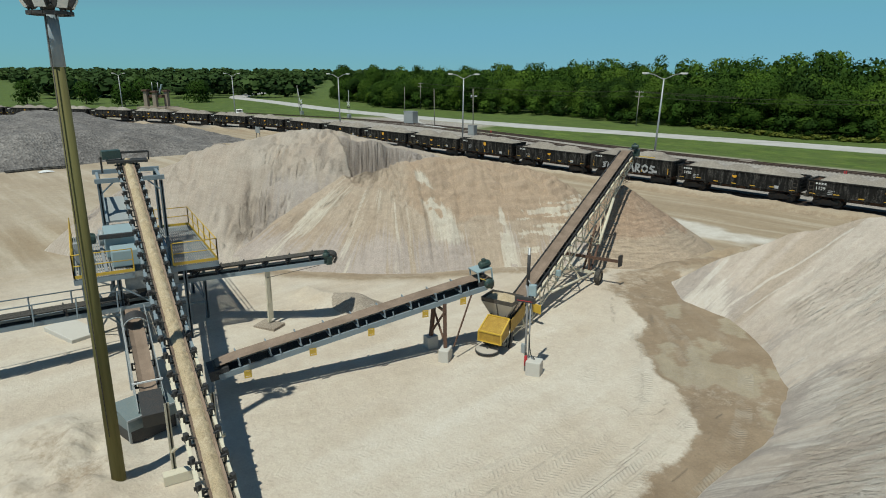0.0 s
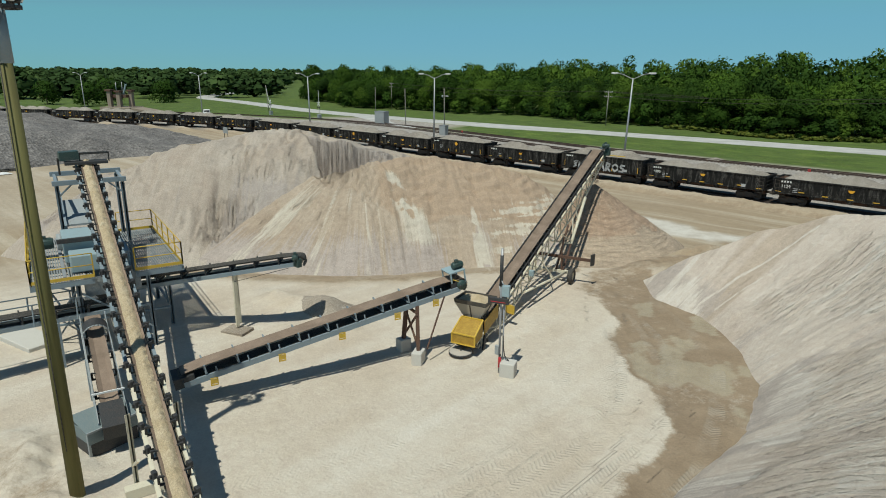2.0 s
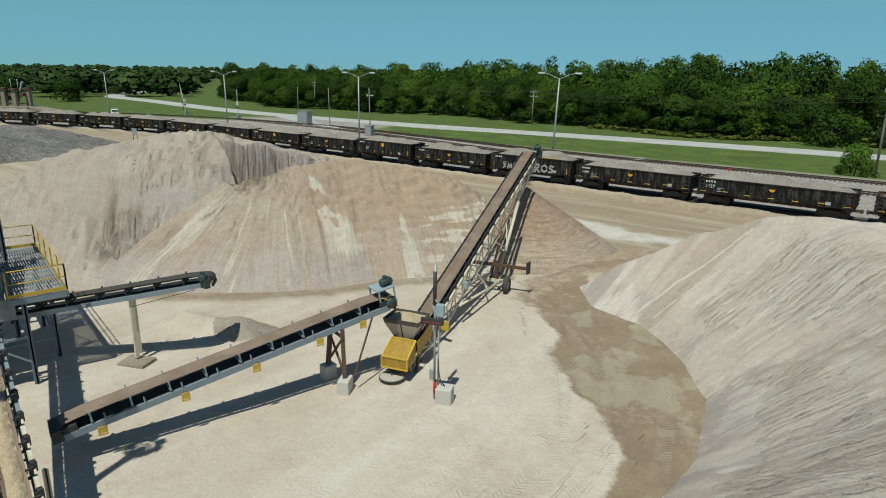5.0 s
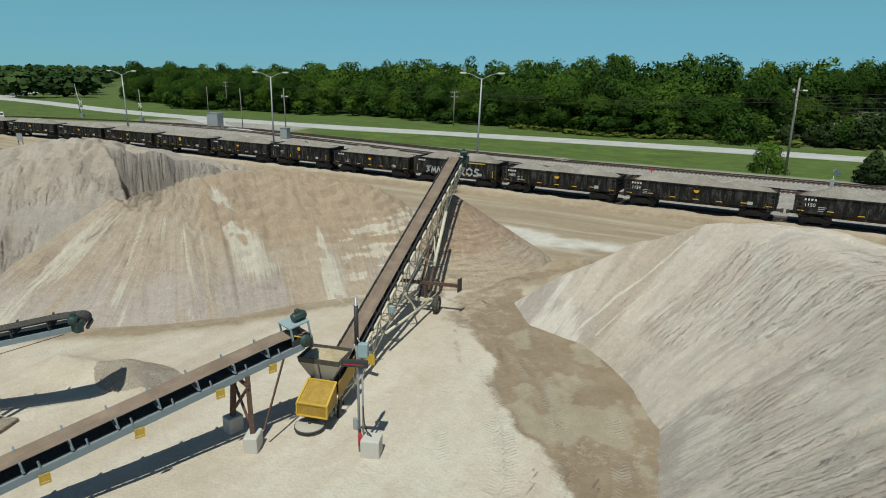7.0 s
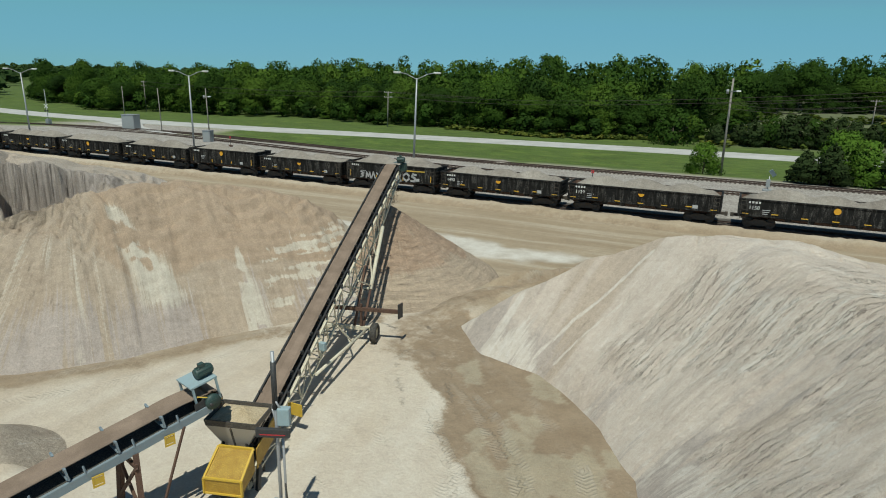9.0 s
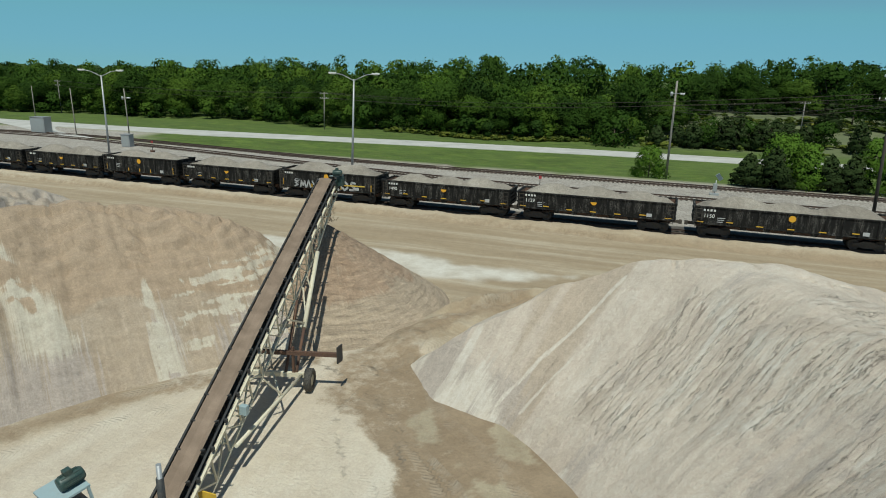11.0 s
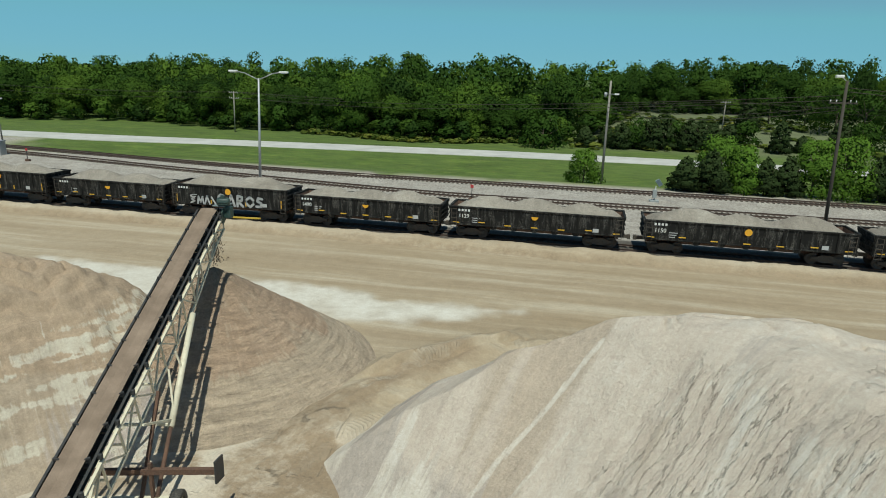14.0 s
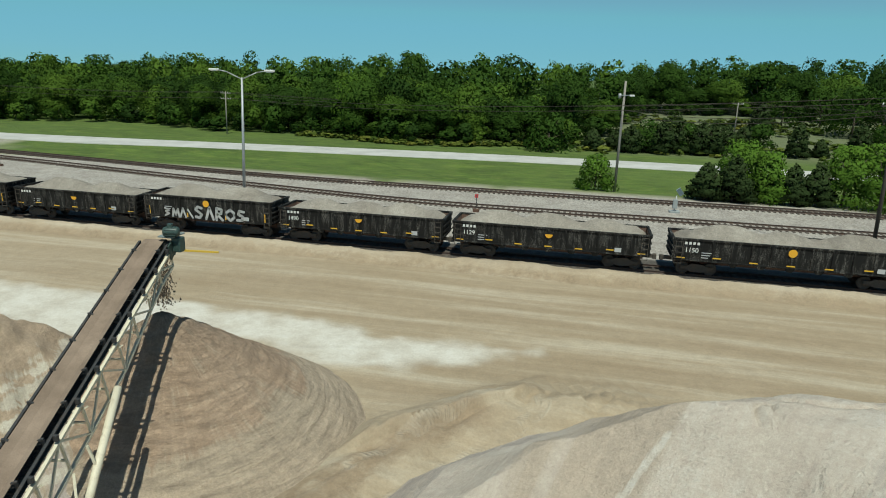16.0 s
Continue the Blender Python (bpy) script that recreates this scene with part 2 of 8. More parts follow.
def sand_mat(name, lo, mid, hi, streak=0.5, grain=0.4, pale=(0.60, 0.55, 0.48), grey=(0.40, 0.365, 0.345), warm=(0.40, 0.30, 0.215), ripple=0.3, crease=0.0, flow=True):
    """Dumped aggregate: runs of grains down the slope (ua across, ur along), ripples on the level, creases with their
    shade put into the colour, fine grain; pale, grey and warm runs lie where the heap's layers say.
    """
    m = Mat(name, 0.95)
    uv = m.pos
    if flow:
        cb = m.n.new("ShaderNodeCombineXYZ")
        m.link(m.attr("ua"), cb.inputs[0])
        m.link(m.attr("ur"), cb.inputs[1])
        uv = cb.outputs[0]
    broad = m.noise(0.16, 6, 0.65, distortion=0.8)
    runs = m.noise(1.5, 9, 0.68, vec=uv, stretch=(1, 0.09, 1))
    thin = m.noise(6.0, 5, 0.7, vec=uv, stretch=(1, 0.06, 1))
    rings = m.noise(3.6, 7, 0.72, vec=uv, stretch=(0.2, 1, 1), distortion=0.5)
    fine = m.noise(11, 7, 0.78)
    grit = m.noise(42, 3, 0.7)
    clod = m.noise(3.2, 7, 0.72)
    wob = m.math("SUBTRACT", m.math("ADD", runs, m.math("MULTIPLY", thin, 0.9)), 0.95)

    def layer(key, k):
        return m.ramp(m.math("ADD", m.attr(key), m.math("MULTIPLY", wob, k)), (0.3, 0.0), (0.62, 1.0))
    c = m.ramp(broad, (0.32, lo), (0.52, mid), (0.7, hi))
    c = m.mix(m.math("MULTIPLY", m.ramp(runs, (0.47, 0.0), (0.62, 1.0)), streak), c, hi)
    c = m.mix(m.math("MULTIPLY", m.ramp(runs, (0.34, 1.0), (0.46, 0.0)), streak), c, lo)
    c = m.mix(m.math("MULTIPLY", layer("warm", 0.9), 0.85), c, warm)
    c = m.mix(m.math("MULTIPLY", layer("grey", 1.6), 0.75), c, grey)
    c = m.mix(m.math("MULTIPLY", layer("pale", 1.5), 0.85), c, pale)
    c = m.mix(0.13, c, m.ramp(thin, (0.35, 0.25), (0.65, 0.75)), "OVERLAY")
    c = m.mix(ripple * 0.3, c, m.ramp(rings, (0.35, 0.25), (0.65, 0.75)), "OVERLAY")
    c = m.mix(grain * 0.8, c, m.ramp(fine, (0.3, 0.2), (0.7, 0.8)), "OVERLAY")
    c = m.mix(grain * 0.7, c, m.ramp(grit, (0.3, 0.2), (0.7, 0.8)), "OVERLAY")
    c = m.mix(0.12, c, m.ramp(clod, (0.36, 0.22), (0.62, 0.8)), "OVERLAY")
    nb = m.bump(fine, 0.06, 0.9, m.bump(clod, 0.15, 0.6, m.bump(runs, 0.15, 0.5)))
    nb = m.bump(rings, 0.16, ripple, nb)
    if crease:
        cut = None
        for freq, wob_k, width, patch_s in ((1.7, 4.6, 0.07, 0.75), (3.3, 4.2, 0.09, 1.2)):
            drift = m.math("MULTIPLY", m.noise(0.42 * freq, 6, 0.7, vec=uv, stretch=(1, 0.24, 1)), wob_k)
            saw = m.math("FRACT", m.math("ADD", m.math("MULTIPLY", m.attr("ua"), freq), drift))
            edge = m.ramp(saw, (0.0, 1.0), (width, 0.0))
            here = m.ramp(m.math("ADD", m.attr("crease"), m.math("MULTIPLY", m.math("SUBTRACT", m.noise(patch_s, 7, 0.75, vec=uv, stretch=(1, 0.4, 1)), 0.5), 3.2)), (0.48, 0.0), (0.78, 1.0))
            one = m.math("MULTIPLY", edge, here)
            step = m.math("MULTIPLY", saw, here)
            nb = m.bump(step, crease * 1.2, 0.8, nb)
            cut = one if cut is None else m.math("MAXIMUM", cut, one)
        # self-shade of the creases painted into the colour as thin brown lines
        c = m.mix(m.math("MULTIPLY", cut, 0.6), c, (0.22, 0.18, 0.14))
        nb = m.bump(m.math("SUBTRACT", 1.0, cut), crease, 1.0, nb)
    return m.done(c, None, nb)


def metal_mat(name, col, rust=0.25, rough=0.5, dust=0.3, metal=0.0):
    m = Mat(name, rough, metal)
    a = m.noise(3.0, 6, 0.7)
    b = m.noise(25, 4, 0.7)
    c = m.mix(m.math("MULTIPLY", m.ramp(a, (0.5, 0.0), (0.72, 1.0)), rust), col, (0.16, 0.075, 0.035))
    c = m.mix(m.math("MULTIPLY", m.ramp(b, (0.4, 0.0), (0.75, 1.0)), dust), c, (0.42, 0.37, 0.3))
    return m.done(c, m.math("ADD", m.math("MULTIPLY", b, 0.3), rough - 0.1), m.bump(b, 0.004, 0.4))


M_SAND = sand_mat("sand_tan", (0.39, 0.30, 0.218), (0.445, 0.355, 0.265), (0.51, 0.42, 0.33), 0.25, pale=(0.60, 0.54, 0.44), grey=(0.44, 0.38, 0.345), warm=(0.42, 0.31, 0.215), ripple=0.4, crease=0.09)
M_SAND_GREY = sand_mat("sand_lilac_grey", (0.39, 0.315, 0.25), (0.445, 0.375, 0.305), (0.505, 0.44, 0.37), 0.28, pale=(0.61, 0.55, 0.45), grey=(0.36, 0.315, 0.285), warm=(0.40, 0.305, 0.22), ripple=0.25, crease=0.075)
M_CONE = sand_mat("sand_brown", (0.39, 0.27, 0.182), (0.435, 0.31, 0.215), (0.495, 0.366, 0.262), 0.1, pale=(0.50, 0.40, 0.295), ripple=1.4)
M_PALE = sand_mat("crushed_pale", (0.535, 0.447, 0.367), (0.605, 0.516, 0.43), (0.68, 0.595, 0.502), 0.3, 0.3, pale=(0.66, 0.595, 0.51), grey=(0.43, 0.37, 0.325), warm=(0.46, 0.37, 0.285), ripple=0.2, crease=0.042)
M_STEEL_BLUE = metal_mat("paint_blue_grey", (0.20, 0.26, 0.30), 0.15, 0.5, 0.3)
M_MESH_TEAL = metal_mat("mesh_teal_dusty", (0.15, 0.20, 0.21), 0.1, 0.6, 0.35)
M_STEEL_DARK = metal_mat("steel_dark", (0.025, 0.027, 0.03), 0.15, 0.55, 0.12)
M_STEEL_CREAM = metal_mat("paint_cream", (0.66, 0.61, 0.47), 0.3, 0.55, 0.15)
M_STEEL_RUST = metal_mat("steel_rusty", (0.09, 0.045, 0.03), 0.8, 0.8, 0.15)
M_YELLOW = metal_mat("paint_yellow", (0.62, 0.40, 0.03), 0.2, 0.5, 0.25)
M_GREY = metal_mat("paint_grey", (0.30, 0.33, 0.34), 0.15, 0.5, 0.35)
M_GALV = metal_mat("galvanised", (0.38, 0.39, 0.40), 0.08, 0.45, 0.1, 0.4)
M_GREEN = metal_mat("paint_dark_green", (0.02, 0.055, 0.05), 0.1, 0.45, 0.15)
M_TEAL = metal_mat("paint_light_teal", (0.30, 0.40, 0.43), 0.15, 0.5, 0.2)
M_RED = metal_mat("paint_red", (0.5, 0.02, 0.03), 0.05, 0.4, 0.1)
M_WHITE = metal_mat("paint_white", (0.75, 0.75, 0.73), 0.05, 0.45, 0.15)
M_RUBBER = metal_mat("rubber", (0.02, 0.02, 0.02), 0.0, 0.8, 0.35)
M_CONCRETE = metal_mat("concrete", (0.56, 0.54, 0.49), 0.05, 0.9, 0.35)


def belt_mat():
    m = Mat("conveyor_belt_loaded", 0.9)
    g = m.noise(40, 4, 0.7)
    a = m.noise(1.2, 5, 0.6)
    c = m.mix(m.ramp(a, (0.35, 0.0), (0.7, 1.0)), (0.20, 0.145, 0.105), (0.29, 0.215, 0.16))
    return m.done(m.mix(0.3, c, m.ramp(g, (0.3, 0.2), (0.7, 0.8)), "OVERLAY"), None, m.bump(g, 0.01, 0.5))


M_BELT = belt_mat()


def sandload_mat():
    m = Mat("sand_on_belt", 0.95)
    g = m.noise(22, 5, 0.75)
    a = m.noise(2.2, 4, 0.6)
    c = m.mix(m.ramp(a, (0.35, 0.0), (0.7, 1.0)), (0.47, 0.365, 0.225), (0.58, 0.475, 0.32))
    return m.done(m.mix(0.6, c, m.ramp(g, (0.3, 0.2), (0.7, 0.8)), "OVERLAY"), None, m.bump(g, 0.05, 0.8, m.bump(a, 0.15, 0.5)))


M_LOAD = sandload_mat()


def gravel_mat():
    m = Mat("crushed_grey_stone", 0.9)
    s = m.cells(2.6)
    d = m.cells(2.6, "Distance")
    a = m.noise(0.12, 5, 0.6)
    c = m.ramp(a, (0.35, (0.14, 0.128, 0.12)), (0.65, (0.215, 0.198, 0.183)))
    c = m.mix(0.55, c, m.ramp(s, (0.1, 0.15), (0.9, 0.85)), "OVERLAY")
    return m.done(c, None, m.bump(d, 0.2, 0.9))


M_GRAVEL = gravel_mat()

def ridged(v, width):
    """Thin creases where noise crosses its middle."""
    return np.clip(1 - np.abs(v - 0.5) / width, 0, 1)


# ---- the lie of the land ----


def track_y(x):
    """Middle of the loading track."""
    d = np.maximum(0, -90 - np.asarray(x, float))
    return 6.5 - np.where(d < 150, 0.0037 * d * d, 0.0037 * 150 * 150 + 1.11 * (d - 150))


def track_c_y(x):
    x = np.asarray(x, float)
    return 32.2 + 7.5 * sstep(-15, -95, x) + (track_y(x) - 6.5) * 0.75


def track_b_y(x):
    x = np.asarray(x, float)
    return np.minimum(23.2 + 7.0 * sstep(2, -60, x) + 6 * sstep(-40, -95, x), track_c_y(x) - 0.02)


def road_y(x):
    x = np.asarray(x, float)
    return 63.5 - 9.5 * sstep(20, -115, x) + 17 * sstep(-130, -265, x) + 120 * sstep(-250, -420, x)


WET = [(1.3, -30.2), (3.3, -31.6), (5.2, -33.8), (6.5, -36.4), (8.3, -38.5), (10.8, -40.2), (12.2, -41.5), (12.6, -43), (12.7, -45), (13.0, -48), (12.4, -53), (14.8, -53),
       (16, -46), (16, -40), (15.6, -36.8), (14.4, -34.2), (12.8, -31.6), (10.6, -29.6), (8, -28.4), (5.6, -27.4), (4, -25.6), (2, -24)]
WHITE = [(-26, -8), (-18.4, -8.3), (-12.2, -7.9), (-8.9, -7.9), (-3.4, -9.0), (2.7, -9.1), (8.4, -9.0), (4.6, -11.2), (2.1, -13.0), (-2.8, -13.5), (-6.1, -11.7), (-15.1, -14.3), (-22, -13)]


def ground_height(x, y):
    o = y - track_y(x)
    n = fbm(x, y, 6, 3)
    ow = o + 0.8 * (fbm(x, y, 1.8, 8) - 0.5)
    lip = sstep(-3.5, -3.05, ow)
    z = 0.345 * lip + 0.36 * np.exp(-((ow + 2.4) / 0.42) ** 2) * (0.5 + fbm(x, y, 1.3, 5))
    z = z + (n - 0.5) * 0.22 * sstep(-4, -8, o)
    z = z + 0.1 * sstep(8, 14, o) + 0.15 * np.exp(-((y - track_c_y(x)) / 2.6) ** 2) + 0.12 * np.exp(-((y - track_b_y(x)) / 2.6) ** 2)
    z = z - 0.7 * np.exp(-((y - 45) / 4.5) ** 2) * sstep(-90, -70, x)
    z = z + 0.25 * np.exp(-((y - road_y(x)) / 8) ** 4)
    far = sstep(95, 260, y) * sstep(-260, -120, x)
    z = z + 8.0 * far + 2.5 * sstep(85, 130, y) * sstep(0, 30, x) * (1 - 0.6 * far)
    # heaps and tyre berms of the yard
    rough = sstep(0.2, 0.7, np.exp(-(((x + 1.2) / 3.8) ** 2 + ((y + 60.6) / 2.2) ** 2)))
    z = z + rough * (1.3 * np.abs(fbm(x + 0.5 * y, y, 1.5, 28) - 0.5) + 0.5 * fbm(x, y, 0.7, 29))
    z = z + 0.55 * np.exp(-(line_dist(x, y, [(-10.5, -45.2), (-7.5, -44.2), (-4.5, -45.0)]) / 0.9) ** 2) * (0.5 + fbm(x, y, 1.1, 30))
    wet = sstep(-0.4, 1.2, poly_dist(x, y, WET))
    z = z - 0.08 * wet * sstep(-4, -8, o)
    # low dozed berm behind the pale heap
    bd = line_dist(x, y, [(2.6, -23.5), (4.2, -19.8), (7.5, -15.8), (12, -14.6)])
    z = z + 0.75 * np.exp(-(bd / 1.9) ** 2) * (0.7 + 0.6 * fbm(x, y, 1.5, 21)) - 0.22 * ridged(fbm(x - 0.6 * y, 0.3 * (x + y), 0.9, 23, 2), 0.2) * np.exp(-(bd / 1.6) ** 2)
    # faces cut by a dozer's blade
    cut = y + 17.4 - 0.95 * (x - 5.8) - 0.03 * (x - 6) ** 2 + 0.9 * (vnoise(x - y, x * 0, 1.3, 22) - 0.5)
    z = z + 0.5 * sstep(-0.35, 0.1, cut) * sstep(3.2, 0.6, cut) * sstep(1.8, 3.2, x) * sstep(9.5, 8, x)
    r = np.hypot((x - 10.8) / 2.6, (y + 13.4) / 1.7)
    z = z + 0.10 * np.exp(-r * r) * np.sin(8 * x + 3 * y)
    return z


def axis(fine, step, middle, wide_step, lo, hi, grow=1.14):
    """Grid lines: close in the fine stretch, wider in the middle one, then ever wider out to lo and hi."""
    a = list(np.arange(fine[0], fine[1] + step / 2, step))
    for sign, bound, end in ((1, middle[1], hi), (-1, middle[0], lo)):
        v, st, out = (a[-1] if sign > 0 else a[0]), wide_step, []
        while sign * v < sign * end:
            if sign * v > sign * bound:
                st *= grow
            v += sign * st
            out.append(v)
        a = a + out if sign > 0 else out[::-1] + a
    return np.array(a)


def ground_mat():
    m = Mat("ground", 0.95)
    n1, n2, n3 = m.noise(0.06, 6, 0.6, distortion=0.8), m.noise(0.5, 6, 0.65), m.noise(9, 6, 0.75)
    sweep = m.noise(0.35, 5, 0.6, stretch=(1, 0.12, 1, -22))
    sand = m.ramp(n1, (0.3, (0.475, 0.395, 0.305)), (0.5, (0.55, 0.468, 0.37)), (0.7, (0.615, 0.548, 0.45)))
    sand = m.mix(m.math("MULTIPLY", m.ramp(n2, (0.5, 0.0), (0.74, 1.0)), 0.5), sand, (0.47, 0.385, 0.285))
    sand = m.mix(m.math("MULTIPLY", m.ramp(sweep, (0.45, 0.0), (0.68, 1.0)), 0.6), sand, (0.68, 0.63, 0.54))
    haul_n = m.noise(0.5, 5, 0.65, stretch=(0.07, 1, 1))
    haul = m.ramp(haul_n, (0.36, (0.3, 0.226, 0.145)), (0.5, (0.352, 0.275, 0.184)), (0.68, (0.465, 0.394, 0.296)))
    c = m.mix(m.attr("haul"), sand, haul)
    c = m.mix(m.attr("white"), c, m.ramp(n2, (0.3, (0.47, 0.415, 0.34)), (0.6, (0.62, 0.58, 0.51))))
    blot = m.math("MULTIPLY", m.math("SUBTRACT", m.noise(1.6, 9, 0.78), 0.5), 1.7)
    c = m.mix(m.ramp(m.math("ADD", m.attr("damp"), blot), (0.25, 0.0), (0.72, 1.0)), c, m.ramp(n2, (0.3, (0.24, 0.175, 0.112)), (0.7, (0.33, 0.25, 0.168))))
    c = m.mix(m.ramp(m.math("ADD", m.math("MULTIPLY", m.attr("puddle"), 0.8), m.math("MULTIPLY", blot, 1.2)), (0.25, 0.0), (0.85, 0.6)), c, m.ramp(n1, (0.3, (0.42, 0.365, 0.255)), (0.7, (0.49, 0.43, 0.315))))
    st, sd = m.cells(7.0), m.cells(7.0, "Distance")
    oily_shade = m.attr("oily_shade")
    ball = m.mix(0.5, m.ramp(n2, (0.3, (0.31, 0.275, 0.24)), (0.7, (0.43, 0.39, 0.345))), m.ramp(st, (0.1, 0.2), (0.9, 0.8)), "OVERLAY")
    c = m.mix(m.attr("ballast"), c, ball)
    # oily brown bed, blackened in colour for the shade under the cars
    c = m.mix(m.math("MULTIPLY", oily_shade, 0.9), c, m.ramp(n2, (0.3, (0.035, 0.03, 0.026)), (0.7, (0.085, 0.072, 0.06))))
    gn = m.noise(0.9, 6, 0.75, stretch=(0.35, 1.3, 1))
    grass = m.ramp(gn, (0.3, (0.046, 0.080, 0.010)), (0.5, (0.078, 0.122, 0.016)), (0.72, (0.145, 0.172, 0.034)))
    tuft = m.noise(0.35, 9, 0.8, stretch=(0.4, 1, 1))
    grass = m.mix(0.6, grass, m.ramp(tuft, (0.36, 0.2), (0.64, 0.8)), "OVERLAY")
    grass = m.mix(m.math("MULTIPLY", m.ramp(n1, (0.4, 0.0), (0.7, 1.0)), 0.6), grass, (0.09, 0.13, 0.026))
    c = m.mix(m.attr("grass"), c, grass)
    c = m.mix(m.attr("meadow"), c, m.ramp(gn, (0.3, (0.085, 0.11, 0.045)), (0.7, (0.165, 0.175, 0.09))))
    patch = m.noise(1.3, 9, 0.72, distortion=0.6)
    c = m.mix(0.14, c, m.ramp(patch, (0.36, 0.25), (0.64, 0.75)), "OVERLAY")
    c = m.mix(0.22, c, m.ramp(n3, (0.3, 0.25), (0.7, 0.8)), "OVERLAY")
    # tyre treads: two wheels either side of a way, each a row of chevrons
    wheel = m.math("SUBTRACT", m.math("ABSOLUTE", m.attr("lat")), 1.02)
    off = m.math("ABSOLUTE", wheel)
    chev = m.math("SINE", m.math("MULTIPLY", m.math("ADD", m.attr("run"), m.math("MULTIPLY", off, 0.7)), 33.0))
    tread = m.math("MULTIPLY", m.ramp(off, (0.30, 1.0), (0.36, 0.0)), m.math("MULTIPLY", m.attr("tread"), m.ramp(m.noise(0.9, 5, 0.7), (0.42, 0.0), (0.6, 1.0))))
    relief = m.math("MULTIPLY", m.ramp(m.math("ADD", m.math("MULTIPLY", chev, 0.5), 0.5), (0.3, 0.0), (0.7, 1.0)), tread)
    c = m.mix(m.math("MULTIPLY", tread, 0.2), c, (0.75, 0.70, 0.60))
    c = m.mix(m.math("MULTIPLY", m.math("SUBTRACT", tread, relief), 0.22), c, (0.25, 0.19, 0.13))
    nb = m.bump(n3, 0.05, 0.7, m.bump(m.noise(2.5, 6, 0.72), 0.16, 0.45, m.bump(n2, 0.2, 0.4)))
    nb = m.bump(relief, 0.05, 0.7, nb)
    nb = m.bump(m.math("MULTIPLY", sd, m.attr("ballast")), 0.12, 0.8, nb)
    rough = m.math("SUBTRACT", 0.95, m.math("MULTIPLY", m.attr("puddle"), 0.45))
    rough = m.math("SUBTRACT", rough, m.math("MULTIPLY", m.attr("damp"), 0.05))
    return m.done(c, rough, nb)


TRACKS = [([(1, -27), (3.2, -31.5), (5.2, -36), (7.5, -40), (9.5, -43.5), (10.5, -47), (10, -56)], 0.6), ([(-0.6, -30), (2.2, -34.5), (4.6, -39), (6.8, -43.5), (7.4, -48), (5, -56)], 0.32),
          ([(2, -25), (5, -30.3), (8.6, -33.2), (11, -36.3), (12.4, -40), (13.4, -44), (13.2, -54)], 1.0), ([(3.0, -31), (6.4, -34.5), (9.0, -37.6), (10.9, -41), (11.6, -45), (11, -54)], 0.8),
          ([(-2.5, -28.2), (1.2, -26.6), (4.2, -21.5), (8, -15.5)], 0.9), ([(-20, -48.4), (-14, -44.6), (-10.2, -40.7), (-6.6, -34.7), (-3.6, -30.6)], 0.8)]


def track_coords(x, y, pts):
    """Signed distance from a way of wheels, and the length along it."""
    best, lat, run, s0 = np.full(np.shape(x), 1e9), np.zeros(np.shape(x)), np.zeros(np.shape(x)), 0.0
    for (ax, ay), (bx, by) in zip(pts, pts[1:]):
        dx, dy = bx - ax, by - ay
        ln = math.hypot(dx, dy)
        k = np.clip(((x - ax) * dx + (y - ay) * dy) / ln ** 2, 0, 1)
        d = np.hypot(x - ax - k * dx, y - ay - k * dy)
        side = np.sign((x - ax) * dy - (y - ay) * dx)
        m = d < best
        best, lat, run = np.where(m, d, best), np.where(m, d * side, lat), np.where(m, s0 + k * ln, run)
        s0 += ln
    return lat, run


